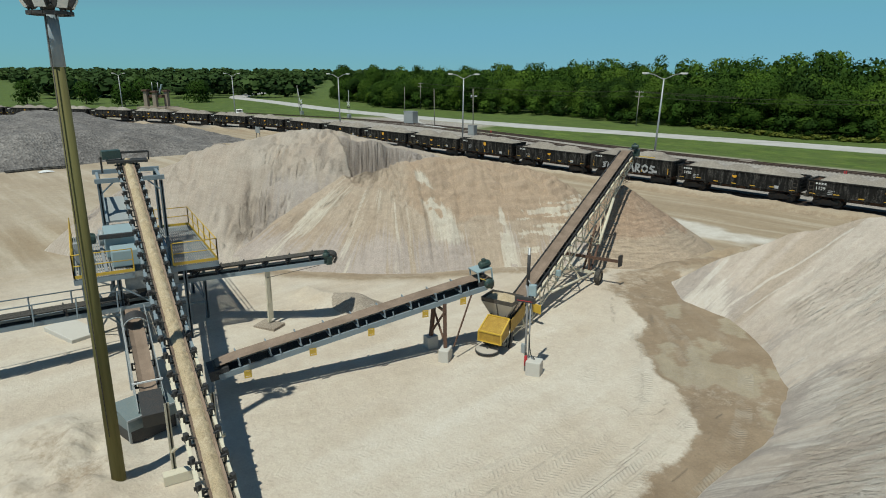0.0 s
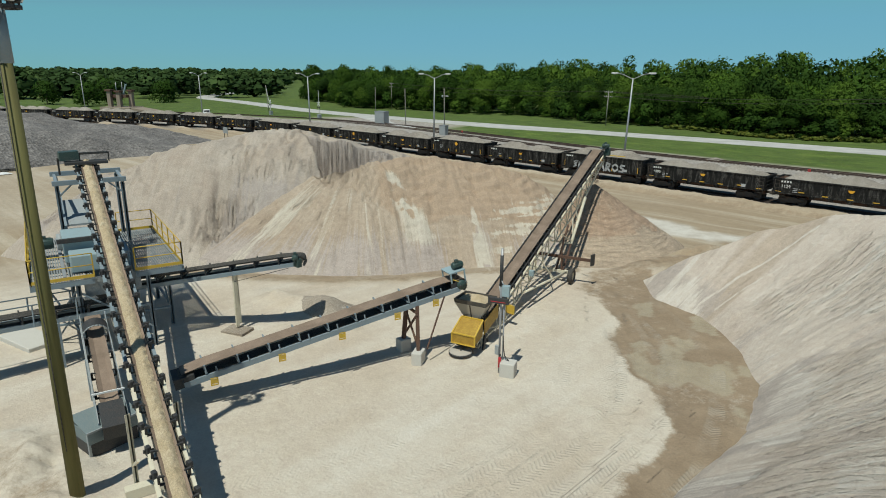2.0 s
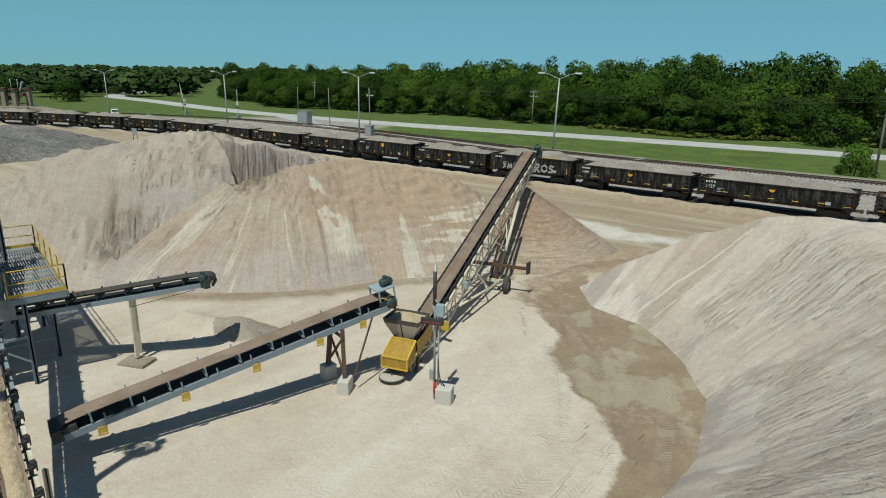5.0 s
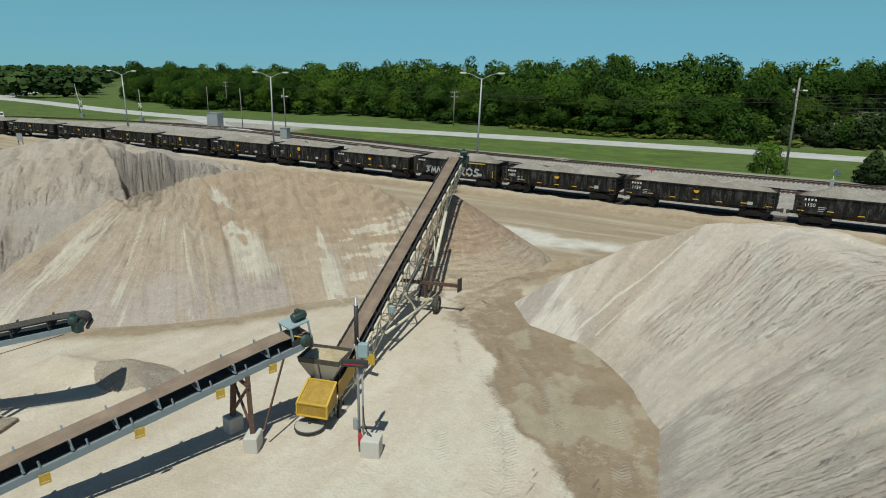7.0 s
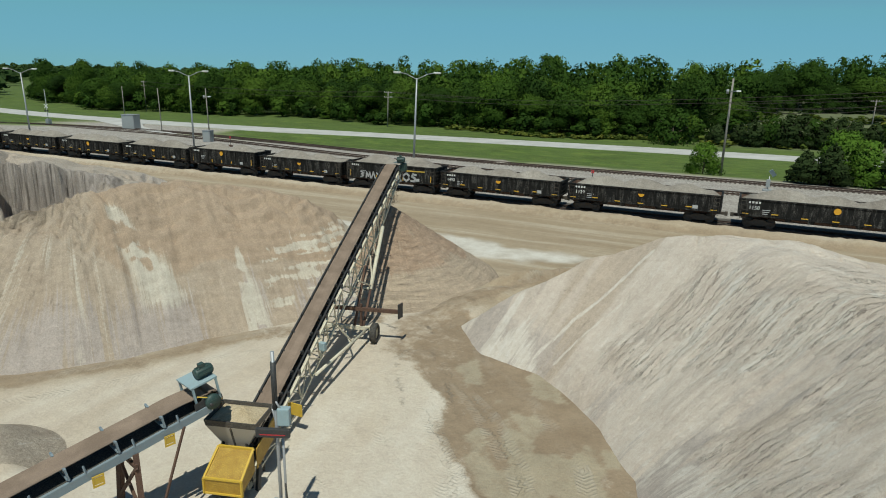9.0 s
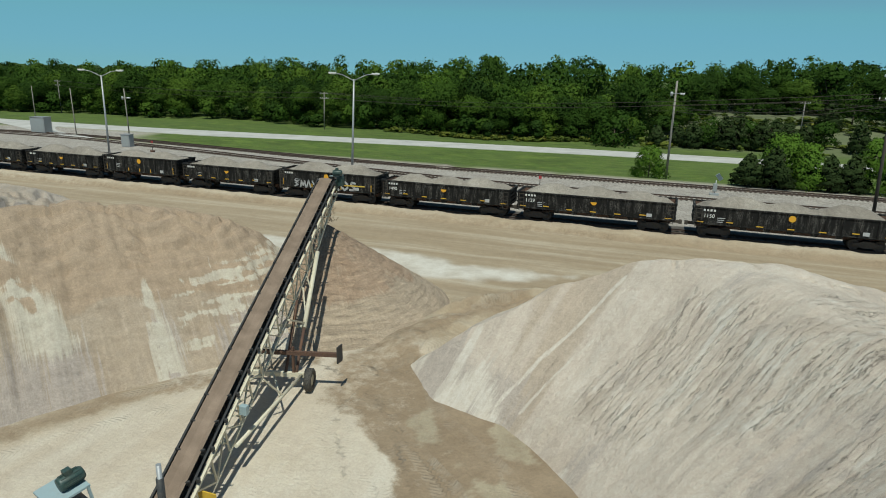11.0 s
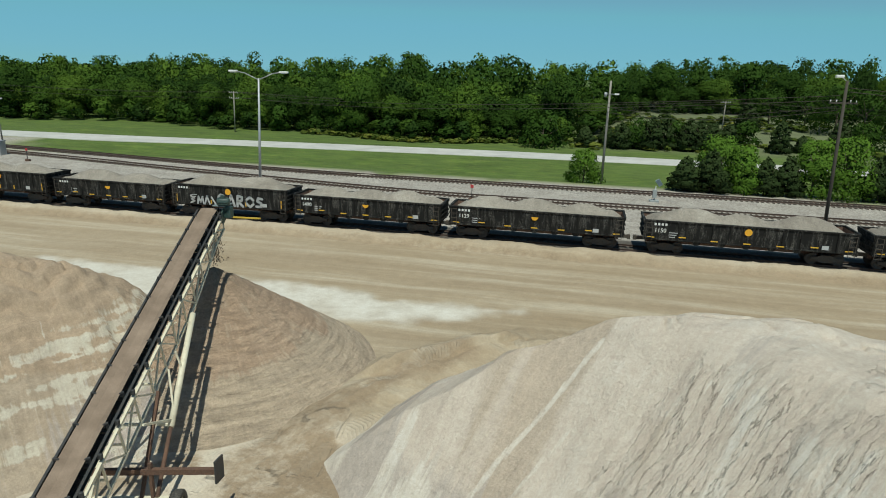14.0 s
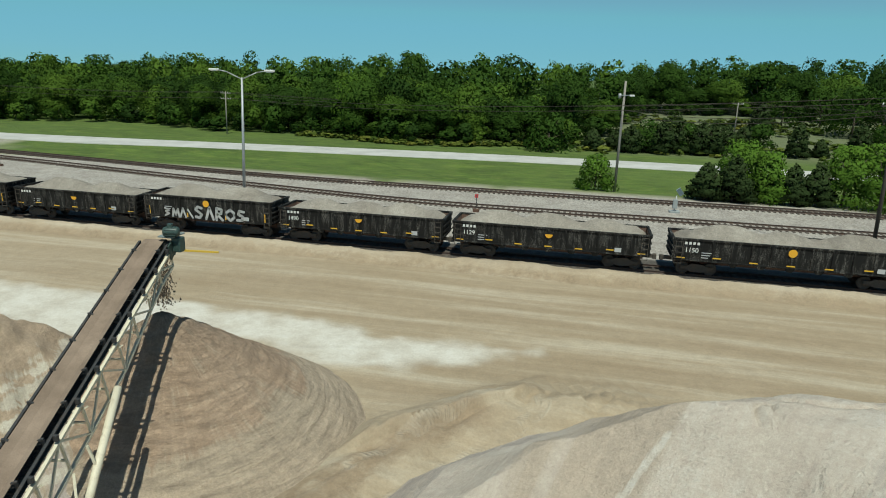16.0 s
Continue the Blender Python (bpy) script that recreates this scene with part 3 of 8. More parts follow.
def ground_layers(X, Y):
    o = Y - track_y(X)
    e = 5 * (fbm(X, Y, 7, 31) - 0.5)
    grass = sstep(28.2, 29.6, o + e * 0.5 - 3.5 * sstep(-10, -90, X))
    west = sstep(-165, -190, X + 8 * (fbm(X, Y, 30, 2) - 0.5)) * sstep(4, 8, o)
    grass = np.maximum(grass, west)
    grass = np.maximum(grass, sstep(-230, -300, X) + sstep(-140, -200, Y) + sstep(150, 220, X) * sstep(-30, 0, o))
    crossing = np.exp(-(np.hypot((X + 104) / 22, (Y - 44) / 9)) ** 4)
    grass = np.clip(grass * (1 - sstep(0.25, 0.5, crossing)), 0, 1)
    ballast = np.clip(sstep(-1.9, -0.5, o) * (1 - grass), 0, 1)
    haul = sstep(-24, -15, Y + 4 * (fbm(X, Y, 12, 9) - 0.5)) * (1 - 0.25 * sstep(-3.3, -2.6, o)) * (1 - sstep(-2.2, -1.7, o)) * (0.82 + 0.3 * fbm(X, Y, 9, 14))
    haul = np.maximum(haul, sstep(-18, -32, X) * (1 - sstep(-4.5, -3.5, o)) * (0.4 + 0.8 * fbm(X, Y, 18, 12)) * sstep(-90, -54, Y))
    toe = sstep(1.8, 0.2, np.abs(line_dist(X, Y, [(-22, -48.5), (-15.5, -43.6), (-12, -40.8), (-8.6, -36.6), (-6.6, -32.4)])))
    haul = np.clip(np.maximum(haul, 0.9 * toe), 0, 1)
    white = sstep(-0.6, 0.8, poly_dist(X, Y, WHITE) + 2.6 * (fbm(X, Y, 2.4, 41) - 0.5))
    wd = poly_dist(X, Y, WET) + 1.6 * (fbm(X, Y, 2.0, 51) - 0.5)
    damp = sstep(-0.3, 0.6, wd) * (0.75 + 0.25 * sstep(0.35, 0.6, fbm(X, Y, 3.2, 52)))
    damp = np.maximum(damp, 0.6 * sstep(1.9, 0.6, line_dist(X, Y, [(2.2, -30), (1.0, -26.5), (2.6, -22.5)]) + 1.4 * (fbm(X, Y, 1.5, 53) - 0.5)))
    damp = np.maximum(damp, 0.75 * np.exp(-(line_dist(X, Y, [(2.4, -23.8), (3.8, -20.3), (6.4, -17.2)]) / 0.9) ** 2))
    damp = np.maximum(damp, 0.62 * sstep(1.1, 0.2, line_dist(X, Y, [(-20.5, -47.3), (-14.6, -43.4), (-11.4, -40.4), (-8.6, -37.0), (-6.8, -33.4), (-4.2, -30.2), (-1.4, -27.2)]) + 0.9 * (fbm(X, Y, 1.2, 54) - 0.5)))
    haul = np.maximum(haul, 0.9 * sstep(-1, 1.5, poly_dist(X, Y, [(1, -25), (-1, -19), (0, -14), (5, -11.5), (14, -9), (16, -14), (10, -19), (6, -25)]) + 2 * (fbm(X, Y, 3, 59) - 0.5)))
    damp = np.maximum(damp, 0.42 * np.exp(-((X + 1.2) / 3.2) ** 2 - ((Y + 60.6) / 1.8) ** 2) * (0.4 + 1.2 * fbm(X, Y, 0.9, 55)))
    damp = np.maximum(damp, 0.55 * np.exp(-((o + 0.8 * (fbm(X, Y, 1.8, 8) - 0.5) + 3.4) / 0.6) ** 2))
    pud = sstep(0.53, 0.60, fbm(X * 1.2 + Y * 0.5, Y * 0.75, 2.1, 66)) * sstep(0.2, 0.9, wd) * sstep(-27.5, -29.5, Y) * sstep(-40.5, -38.5, Y)
    meadow = sstep(78, 90, Y) * sstep(3, 18, X + 10 * (fbm(X, Y, 20, 77) - 0.5)) * (1 - sstep(150, 220, X)) * (1 - sstep(250, 300, Y))
    # strip of track bed that carries the painted shade beneath the train
    oily_shade = sstep(2.5, 1.9, np.abs(o - 0.35) + 0.5 * (fbm(X, Y, 1.0, 63) - 0.5))
    best, lat, run, tread = np.full(X.shape, 1e9), np.full(X.shape, 9.0), np.zeros(X.shape), np.zeros(X.shape)
    for i, (pts, k) in enumerate(TRACKS):
        l, r = track_coords(X, Y, pts)
        m = np.abs(np.abs(l) - 1.02) < best
        best, lat, run, tread = np.where(m, np.abs(np.abs(l) - 1.02), best), np.where(m, l, lat), np.where(m, r + 0.6 * i, run), np.where(m, k, tread)
    tread = tread * (0.35 + 0.65 * sstep(0.4, 0.55, fbm(X, Y, 3.0, 171))) * (best < 0.8)
    return (("lat", lat), ("run", run), ("tread", tread), ("grass", grass), ("ballast", ballast), ("oily_shade", oily_shade), ("haul", haul), ("white", white), ("damp", damp), ("puddle", pud), ("meadow", meadow))


M_GROUND = ground_mat()


def build_ground():
    ax, ay = axis((-14, 18), 0.17, (-48, 36), 0.32, -4300, 4300), axis((-63, -8), 0.17, (-70, 10), 0.32, -4300, 4300)
    X, Y = np.meshgrid(ax, ay)
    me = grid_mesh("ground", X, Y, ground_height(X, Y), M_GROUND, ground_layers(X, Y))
    tagged(new("ground", me), "pale crushed-stone yard with damp patches, running out to grass", "ground", kind="structure")


build_ground()


# ---- stockpiles ----
def smin(a, b, k):
    h = np.clip(0.5 + 0.5 * (b - a) / k, 0, 1)
    return b * (1 - h) + a * h - k * h * (1 - h)


def heap(name, outline, top, slope, material, label, step=0.25, soft=1.0, seed=0, relief=None, marks=None, group="stockpiles", coords=None):
    """A dumped heap: slopes at rest up from its foot, top(x, y) as its upper bound; relief adds creases, marks the tints."""
    xs, ys = [p[0] for p in outline], [p[1] for p in outline]
    X, Y = np.meshgrid(np.arange(min(xs) - 1.5, max(xs) + 1.5, step), np.arange(min(ys) - 1.5, max(ys) + 1.5, step))
    d = poly_dist(X, Y, outline) + 0.7 * (fbm(X, Y, 3.0, seed) - 0.5)
    h = smin(slope * d, top(X, Y), soft)
    h = h + 0.16 * (fbm(X, Y, 1.1, seed + 9) - 0.5) * sstep(0, 1, d)
    if relief:
        h = h + relief(X, Y, d, h) * sstep(0.1, 1.2, d)
    Zh = np.where(d > -1.0, h, -0.8) + ground_height(X, Y) * sstep(0.4, -0.2, h)
    ob = new(name, grid_mesh(name, X, Y, np.maximum(Zh, -0.9), material, [(k, np.clip(v, 0, 1)) for k, v in (marks(X, Y, d, h) if marks else {}).items()] + (list(zip(("ua", "ur"), coords(X, Y, d, h))) if coords else [])))
    return tagged(ob, label, "stockpile", group)


CUT_A, CUT_N = (-25.4, -32.6), (0.75, -0.66)       # foot of the dug face's corner, and the way it faces


def cut_coords(x, y):
    """Distance before the dug face, and along it from its corner."""
    dx, dy = x - CUT_A[0], y - CUT_A[1]
    along = -dx * CUT_N[1] + dy * CUT_N[0]
    return dx * CUT_N[0] + dy * CUT_N[1] + 0.9 * (fbm(along, 0 * x, 0.9, 95) - 0.5) + 0.3 * (fbm(x, y, 0.5, 94) - 0.5), 0.40 * dx + 0.92 * dy + 0.2 * (fbm(x, y, 0.8, 97) - 0.5)


def top_main(x, y):
    crest = np.interp(y, [-56, -50, -46.2, -44.6, -42.7, -41.7, -39, -37, -35, -33, -31, -29, -25, -18], [1.5, 4.0, 5.7, 6.15, 6.7, 7.3, 7.5, 7.75, 8.1, 8.25, 8.0, 7.5, 6.4, 4.6])
    ridge = crest - 0.11 * np.maximum(0, x + 28.6) - 0.25 * np.maximum(0, -x - 29.6) + 0.35 * (fbm(x, y, 3.5, 91) - 0.5) - 0.3 * np.maximum(0, x + 20.5)
    e, w = cut_coords(x, y)
    floor = 4.7 - 0.5 * np.maximum(e, 0) - 0.1 * w + 0.9 * (fbm(x, y, 1.2, 96) - 0.5)
    dug = np.where((e > 0) & (w > 0), floor + 4.5 * sstep(0.5, 0.0, e) + 3.2 * sstep(3.6, 6.0, w), 99.0)
    return np.minimum(ridge, dug)


def relief_main(x, y, d, h):
    a = x * 0.66 + y * 0.75
    e, w = cut_coords(x, y)
    gully = ridged(fbm(a, d * 0.3 + 0.5 * fbm(x, y, 2, 7), 0.75, 101, 2), 0.16) * sstep(0.42, 0.55, fbm(x, y, 4.5, 102)) * sstep(1.5, 3, d)
    flute = ridged(fbm(a, d * 0.12, 0.55, 109, 2), 0.22) * sstep(-7, -5.5, w) * sstep(0.6, -0.6, w) * sstep(5.5, 7.5, d) * sstep(0.5, 1.5, e)
    slump = ridged(fbm(a, d * 0.4 + 0.6 * fbm(x, y, 1.4, 8), 0.85, 110, 2), 0.3) * np.exp(-(np.hypot(x + 21.8, y + 42.6) / 2.2) ** 2)
    spur = 1.7 * (fbm(a + 0.3 * d, d * 0.25, 4.5, 108, 2) - 0.5) * sstep(1, 4, d) * sstep(10.5, 7.5, d)
    face = 0.9 * (fbm(w, e * 0.2 + h * 0.3, 0.8, 98, 3) - 0.5) * sstep(-0.3, 0.4, e) * sstep(-0.3, 0.4, w) * sstep(3, 1, e)
    return spur + face - 0.45 * gully - 0.35 * flute - 1.3 * slump + 0.4 * (fbm(a, d * 0.15, 1.6, 103, 3) - 0.5) + 0.7 * (fbm(x, y, 2.6, 104) - 0.5) * sstep(2, 5, d) * sstep(11, 8, d)


def marks_main(x, y, d, h):
    a = x * 0.66 + y * 0.75
    run = fbm(a, d * 0.1, 0.8, 105, 4)
    return {"pale": 0.3 * sstep(0.54, 0.68, run) * sstep(7.5, 4, h), "grey": np.maximum(0.6 * sstep(0.5, 0.62, fbm(a, d * 0.15, 3.0, 106)) * sstep(6.5, 4.5, h), 0.7 * sstep(-0.4, 0.1, cut_coords(x, y)[0]) * sstep(2.4, 1.2, cut_coords(x, y)[0]) * sstep(-0.2, 0.2, cut_coords(x, y)[1])), "warm": 0.3 * sstep(0.45, 0.6, fbm(x, y, 7, 107)),
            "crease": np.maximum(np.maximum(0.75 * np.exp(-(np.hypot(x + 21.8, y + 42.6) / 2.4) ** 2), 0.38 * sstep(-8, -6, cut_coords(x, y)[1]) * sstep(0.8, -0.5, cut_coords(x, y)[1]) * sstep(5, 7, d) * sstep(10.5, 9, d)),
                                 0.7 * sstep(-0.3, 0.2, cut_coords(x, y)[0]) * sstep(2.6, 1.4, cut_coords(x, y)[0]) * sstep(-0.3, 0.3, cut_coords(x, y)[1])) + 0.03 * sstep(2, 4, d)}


heap("sand_pile", [(-16.5, -42.5), (-21.3, -47.7), (-27, -52.8), (-33, -54.5), (-42, -50), (-45, -38), (-43, -20), (-34, -15), (-19, -14), (-12.5, -21), (-12.5, -34), (-14.8, -39)], top_main, 0.80,
     M_SAND_GREY, "long tan washed-sand stockpile with a steep dug face", 0.16, 0.8, 3, relief_main, marks_main, coords=lambda x, y, d, h: (x * 0.66 + y * 0.75, d))


def top_fore(x, y):
    return 6.65 - 0.14 * np.maximum(0, y + 27.5 + 0.4 * (x + 15)) + 0.5 * (fbm(x, y, 4, 81) - 0.5)


def fore_runs(x, y, d):
    """Coordinate across the runs: a fan from the crest's end on one side, straight runs on the other."""
    th = np.arctan2(y + 32.8, x + 18.0)
    a = x * 0.57 + y * 0.82
    k = sstep(-37.5, -33.5, a)
    return (th * 7.5) * (1 - k) + (a + 41) * k, k


def relief_fore(x, y, d, h):
    a, k = fore_runs(x, y, d)
    g = ridged(fbm(a, d * 0.22, 1.3, 111, 2), 0.12) * sstep(0.5, 0.62, fbm(x, y, 4, 112))
    crack = ridged(fbm(a, d * 0.35, 0.75, 116, 2), 0.2) * np.exp(-(np.hypot(x + 19.2, y + 34.8) / 1.5) ** 2)
    u = d + 2.0 * fbm(a, d * 0.3, 2.2, 128, 3)
    ledge = (u - np.floor(u)) * sstep(4.2, 5.6, d) * sstep(0.42, 0.56, fbm(x, y, 2.0, 129))
    return -0.16 * g - 0.4 * ledge - 1.0 * crack + 0.55 * (fbm(a, d * 0.14, 1.1, 113, 4) - 0.5) + 0.3 * (fbm(x, y, 0.9, 130, 3) - 0.5) * sstep(4, 6, d) + 0.05 * np.sin(h * 11 + 4 * fbm(x, y, 2, 114)) * k


def marks_fore(x, y, d, h):
    a, k = fore_runs(x, y, d)
    run, wide = fbm(a, d * 0.1, 0.75, 115, 4), fbm(a, d * 0.12, 3.4, 117, 3)
    al = x * 0.57 + y * 0.82
    core = np.exp(-((al + 33.9 + 0.36 * (d - 4)) / (0.34 + 0.15 * np.maximum(0, 7.5 - d))) ** 2) * sstep(8.0, 7.0, d) * sstep(1.2, 2.4, d) * sstep(0.34, 0.52, fbm(x, y, 1.0, 118, 3) + 0.08)
    side = np.exp(-((al + 29.2) / (0.14 + 0.12 * np.maximum(0, 4.5 - d))) ** 2) * sstep(4.6, 3.8, d) * sstep(0.4, 0.55, fbm(x, y, 0.8, 119))
    side = side + 0.8 * sstep(-28.6, -27.8, al) * sstep(5.5, 4.0, d) * sstep(0.46, 0.6, fbm(x * 0.8, h * 7.0, 1.0, 120, 4)) * sstep(0.35, 0.55, fbm(x, y, 1.6, 121))
    warm = (0.85 * sstep(0.5, 1.2, d - 2.6 - 2.2 * (1 - k) + 2.2 * (wide - 0.5)) * (0.35 + 0.65 * sstep(-36.4, -35.2, al)))
    return {"pale": np.maximum(np.maximum(core, side), 0.5 * sstep(0.53, 0.66, run) * (1 - k) * sstep(8, 5, d)), "grey": 0.75 * sstep(0.46, 0.64, wide + 0.12 * (1 - k)) * sstep(4.6, 0.8, d + 1.5 * (run - 0.5)), "warm": warm * (1 - 0.8 * core),
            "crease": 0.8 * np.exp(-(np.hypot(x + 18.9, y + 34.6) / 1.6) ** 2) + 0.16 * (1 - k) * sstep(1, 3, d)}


heap("sand_pile", [(-20.3, -46.3), (-14.6, -42.5), (-12, -40.2), (-9.2, -36.7), (-7.5, -33.3), (-5, -30), (-2.6, -26.5), (-2.6, -21), (-6, -16.5), (-14, -15.5), (-22, -22), (-25, -31), (-25.6, -37.5), (-24.5, -41.5)],
     top_fore, 0.79, M_SAND, "broad tan sand stockpile with pale washed streaks", 0.13, 0.6, 11, relief_fore, marks_fore, coords=lambda x, y, d, h: (fore_runs(x, y, d)[0], d))


def top_cone(x, y):
    return 4.8 - 0.66 * np.hypot(x + 4.6, y + 20.0) + 0.12 * (fbm(x, y, 1.4, 83) - 0.5)


def relief_cone(x, y, d, h):
    return 0.022 * np.sin(h * 15 + 5 * fbm(x, y, 3, 121)) + 0.018 * (fbm(h * 6, np.arctan2(x + 4.6, -y - 20) * 3, 0.9, 127, 3) - 0.5) + 0.04 * (fbm(x, y, 0.6, 122) - 0.5)


def marks_cone(x, y, d, h):
    r = np.hypot(x + 4.6, y + 20.0)
    return {"pale": sstep(4.2, 5.2, r + 1.3 * (fbm(x, y, 2.2, 123) - 0.5)) * (0.65 + 0.35 * fbm(h * 5, r * 0, 0.5, 124)) + 0.3 * sstep(0.5, 0.65, fbm(np.arctan2(y + 20, x + 4.6) * 2, h * 4, 0.9, 125)), "grey": 0 * r, "warm": 0.6 * sstep(0.5, 0.7, fbm(x, y, 2, 126))}


heap("sand_cone", [(-4.6 + 7.4 * math.cos(a * math.pi / 12), -20.0 + 7.4 * math.sin(a * math.pi / 12)) for a in range(24)], top_cone, 0.95, M_CONE,
     "fresh reddish-brown sand cone under the stacker's head", 0.10, 0.2, 23, relief_cone, marks_cone, coords=lambda x, y, d, h: (np.arctan2(x + 4.6, -y - 20) * 5, np.hypot(x + 4.6, y + 20)))


def top_pale(x, y):
    return 6.05 - 0.22 * np.maximum(0, x - 18) * sstep(-33, -26, y) + 0.45 * (fbm(x, y, 2.6, 85) - 0.5) + 0.9 * sstep(-30, -40, y)


def pale_polar(x, y):
    """Runs of the slope spread from the middle of the hollow at its foot."""
    return np.arctan2(y + 46.0, x - 0.5) * 20.0, np.hypot(x - 0.5, y + 46.0)


def pale_zone(x, y):
    return sstep(-0.7, 0.7, (x - 9.3) * 0.74 - (y + 31.0) * 0.68 + 1.2 * (fbm(x, y, 1.8, 131) - 0.5))


def relief_pale(x, y, d, h):
    a, r = pale_polar(x, y)
    z = pale_zone(x, y) * sstep(0.9, 2.6, d) * sstep(-24.5, -27.5, y)
    n = fbm(a + 0.6 * fbm(x, y, 2.2, 132), r * 0.16, 0.95, 133, 2)
    crease = ridged(n, 0.13) ** 0.7 * sstep(0.40, 0.52, fbm(a * 0.5, r * 0.5, 1.1, 134))
    lump = fbm(x, y, 0.9, 135, 3) - 0.5
    smooth = 0.25 * (fbm(a, r * 0.12, 1.2, 136, 3) - 0.5) + 0.05 * (fbm(a * 0.3, r, 0.35, 137, 2) - 0.5)
    crest = ridged(fbm(x, y, 1.2, 140, 2), 0.05) * np.exp(-((y + 23.6) / 0.8) ** 2) * sstep(11, 13, x)
    v = a / 0.5 + 4.5 * fbm(a, r * 0.2, 2.0, 148, 4) + 0.5 * fbm(x, y, 0.7, 154, 2)
    saw = (v - np.floor(v)) * sstep(0.42, 0.50, fbm(a * 0.7, r * 0.35, 1.1, 149, 3)) * (0.4 + 0.9 * fbm(x, y, 2, 150))
    return z * (0.02 * saw - 0.05 * crease + 0.10 * lump + 0.2 * (fbm(a, r * 0.12, 0.5, 138) - 0.5)) + (1 - z) * smooth - 0.25 * crest


def marks_pale(x, y, d, h):
    a, r = pale_polar(x, y)
    z = pale_zone(x, y)
    l1 = np.exp(-(line_dist(x, y, [(12.3, -24.2), (7.4, -29.6)]) / 0.11) ** 2)
    l2 = np.exp(-(line_dist(x, y, [(11.4, -26.8), (9.1, -29.3)]) / 0.10) ** 2)
    tongue = sstep(0.5, 0.62, fbm(a, r * 0.1, 1.4, 141, 3)) * sstep(8.0, 6.0, x + 0.5 * (y + 27)) * 0.9
    return {"pale": np.maximum(np.maximum(l1, l2) * 0.75, np.maximum(tongue * (1 - z), 0.45 * z * sstep(0.5, 0.62, fbm(x, y, 1.6, 142)))), "grey": 0.9 * sstep(3.2, 0.8, d + 2.0 * (fbm(a, r * 0.1, 1.0, 143) - 0.5)) * sstep(0.2, 0.5, fbm(a, 0 * r, 3.0, 145)) + 0.4 * z * sstep(0.55, 0.68, fbm(x, y, 2.4, 144)),
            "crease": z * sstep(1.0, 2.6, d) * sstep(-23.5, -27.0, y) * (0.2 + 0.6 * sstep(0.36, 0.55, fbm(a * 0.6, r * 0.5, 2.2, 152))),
            "warm": 0.75 * (1 - z) * sstep(0.42, 0.58, fbm(a, r * 0.1, 2.6, 146)) * sstep(6.5, 9, x) + 0.4 * z * sstep(0.6, 0.7, fbm(x, y, 2.8, 147))}


heap("crushed_stone_pile", [(3.0, -26.2), (5.4, -28.7), (8.5, -29.7), (10.2, -31), (11.8, -33), (13.6, -35.7), (14.6, -40), (14.4, -46), (15.5, -51), (20, -58), (32, -60), (38, -45), (37, -28), (30, -16), (22, -14.6), (14, -15.2), (8.5, -17.2), (4.6, -21)],
     top_pale, 0.76, M_PALE, "wide pale crushed-stone heap with furrowed slopes", 0.10, 0.7, 31, relief_pale, marks_pale, coords=lambda x, y, d, h: pale_polar(x, y))


def top_grey(x, y):
    return 3.9 + 2.2 * (fbm(x, y, 14, 87) - 0.5) + 1.0 * (fbm(x, y, 4, 88) - 0.5) - 0.13 * np.maximum(0, y + 38 + 0.3 * (x + 95))


heap("gravel_pile", [(-79, -46), (-83, -32), (-82, -24), (-84, -14), (-88, -6.5), (-108, -4), (-128, -14), (-150, -36), (-160, -70), (-120, -95), (-84, -82)], top_grey, 0.62, M_GRAVEL,
     "long grey crushed-rock stockpile with a lumpy crest", 0.6, 1.2, 43, lambda x, y, d, h: 1.3 * (fbm(x, y, 3.5, 151) - 0.5) + 1.6 * (fbm(x, y, 9, 153, 2) - 0.5) * sstep(1, 5, d))


# ---- railway ----
M_RAIL = metal_mat("rail_steel", (0.075, 0.05, 0.04), 0.5, 0.6, 0.05, 0.2)
M_TIE = metal_mat("creosoted_tie", (0.05, 0.038, 0.03), 0.2, 0.9, 0.2)


def railway(fy, x0, x1, dz, label, name):
    th = thing(name, (x0, 0, 0), label, "railway track", kind="structure")
    xs = np.arange(x0, x1 + 0.1, 3.0)
    for s in (-0.76, 0.76):
        g = Geo()
        rows = []
        for x in xs:
            y = float(fy(x))
            slope = (float(fy(x + 0.5)) - float(fy(x - 0.5)))
            nx, ny = -slope / math.hypot(1, slope), 1 / math.hypot(1, slope)
            z = dz
            c = Vector((x + nx * s, y + ny * s, z))
            sec = [(-0.07, -0.17), (-0.02, -0.13), (-0.02, -0.04), (-0.037, -0.03), (-0.037, 0), (0.037, 0), (0.037, -0.03), (0.02, -0.04), (0.02, -0.13), (0.07, -0.17)]
            rows.append([c + Vector((nx * a, ny * a, b)) for a, b in sec])
        g.strip(rows)
        part("rail", g, M_RAIL, th)
    g = Geo()
    x = x0
    while x < x1:
        y = float(fy(x))
        a = math.atan(float(fy(x + 0.5)) - float(fy(x - 0.5)))
        g.box(-0.12, 0.12, -1.3, 1.3, -0.33, -0.145, pose(x, y, dz, 0, 0, math.degrees(a)))
        x += 0.55
    tagged(part("ties", g, M_TIE, th, "dark wooden cross ties half buried in ballast"), kind="stuff")


railway(track_y, -260, 75, 0.5, "loading track with worn steel rails on ballast", "track_1")
railway(track_b_y, -260, 110, 0.72, "siding of steel rails on pale ballast", "track_2")
railway(track_c_y, -300, 160, 0.78, "main line of steel rails on pale ballast", "track_3")


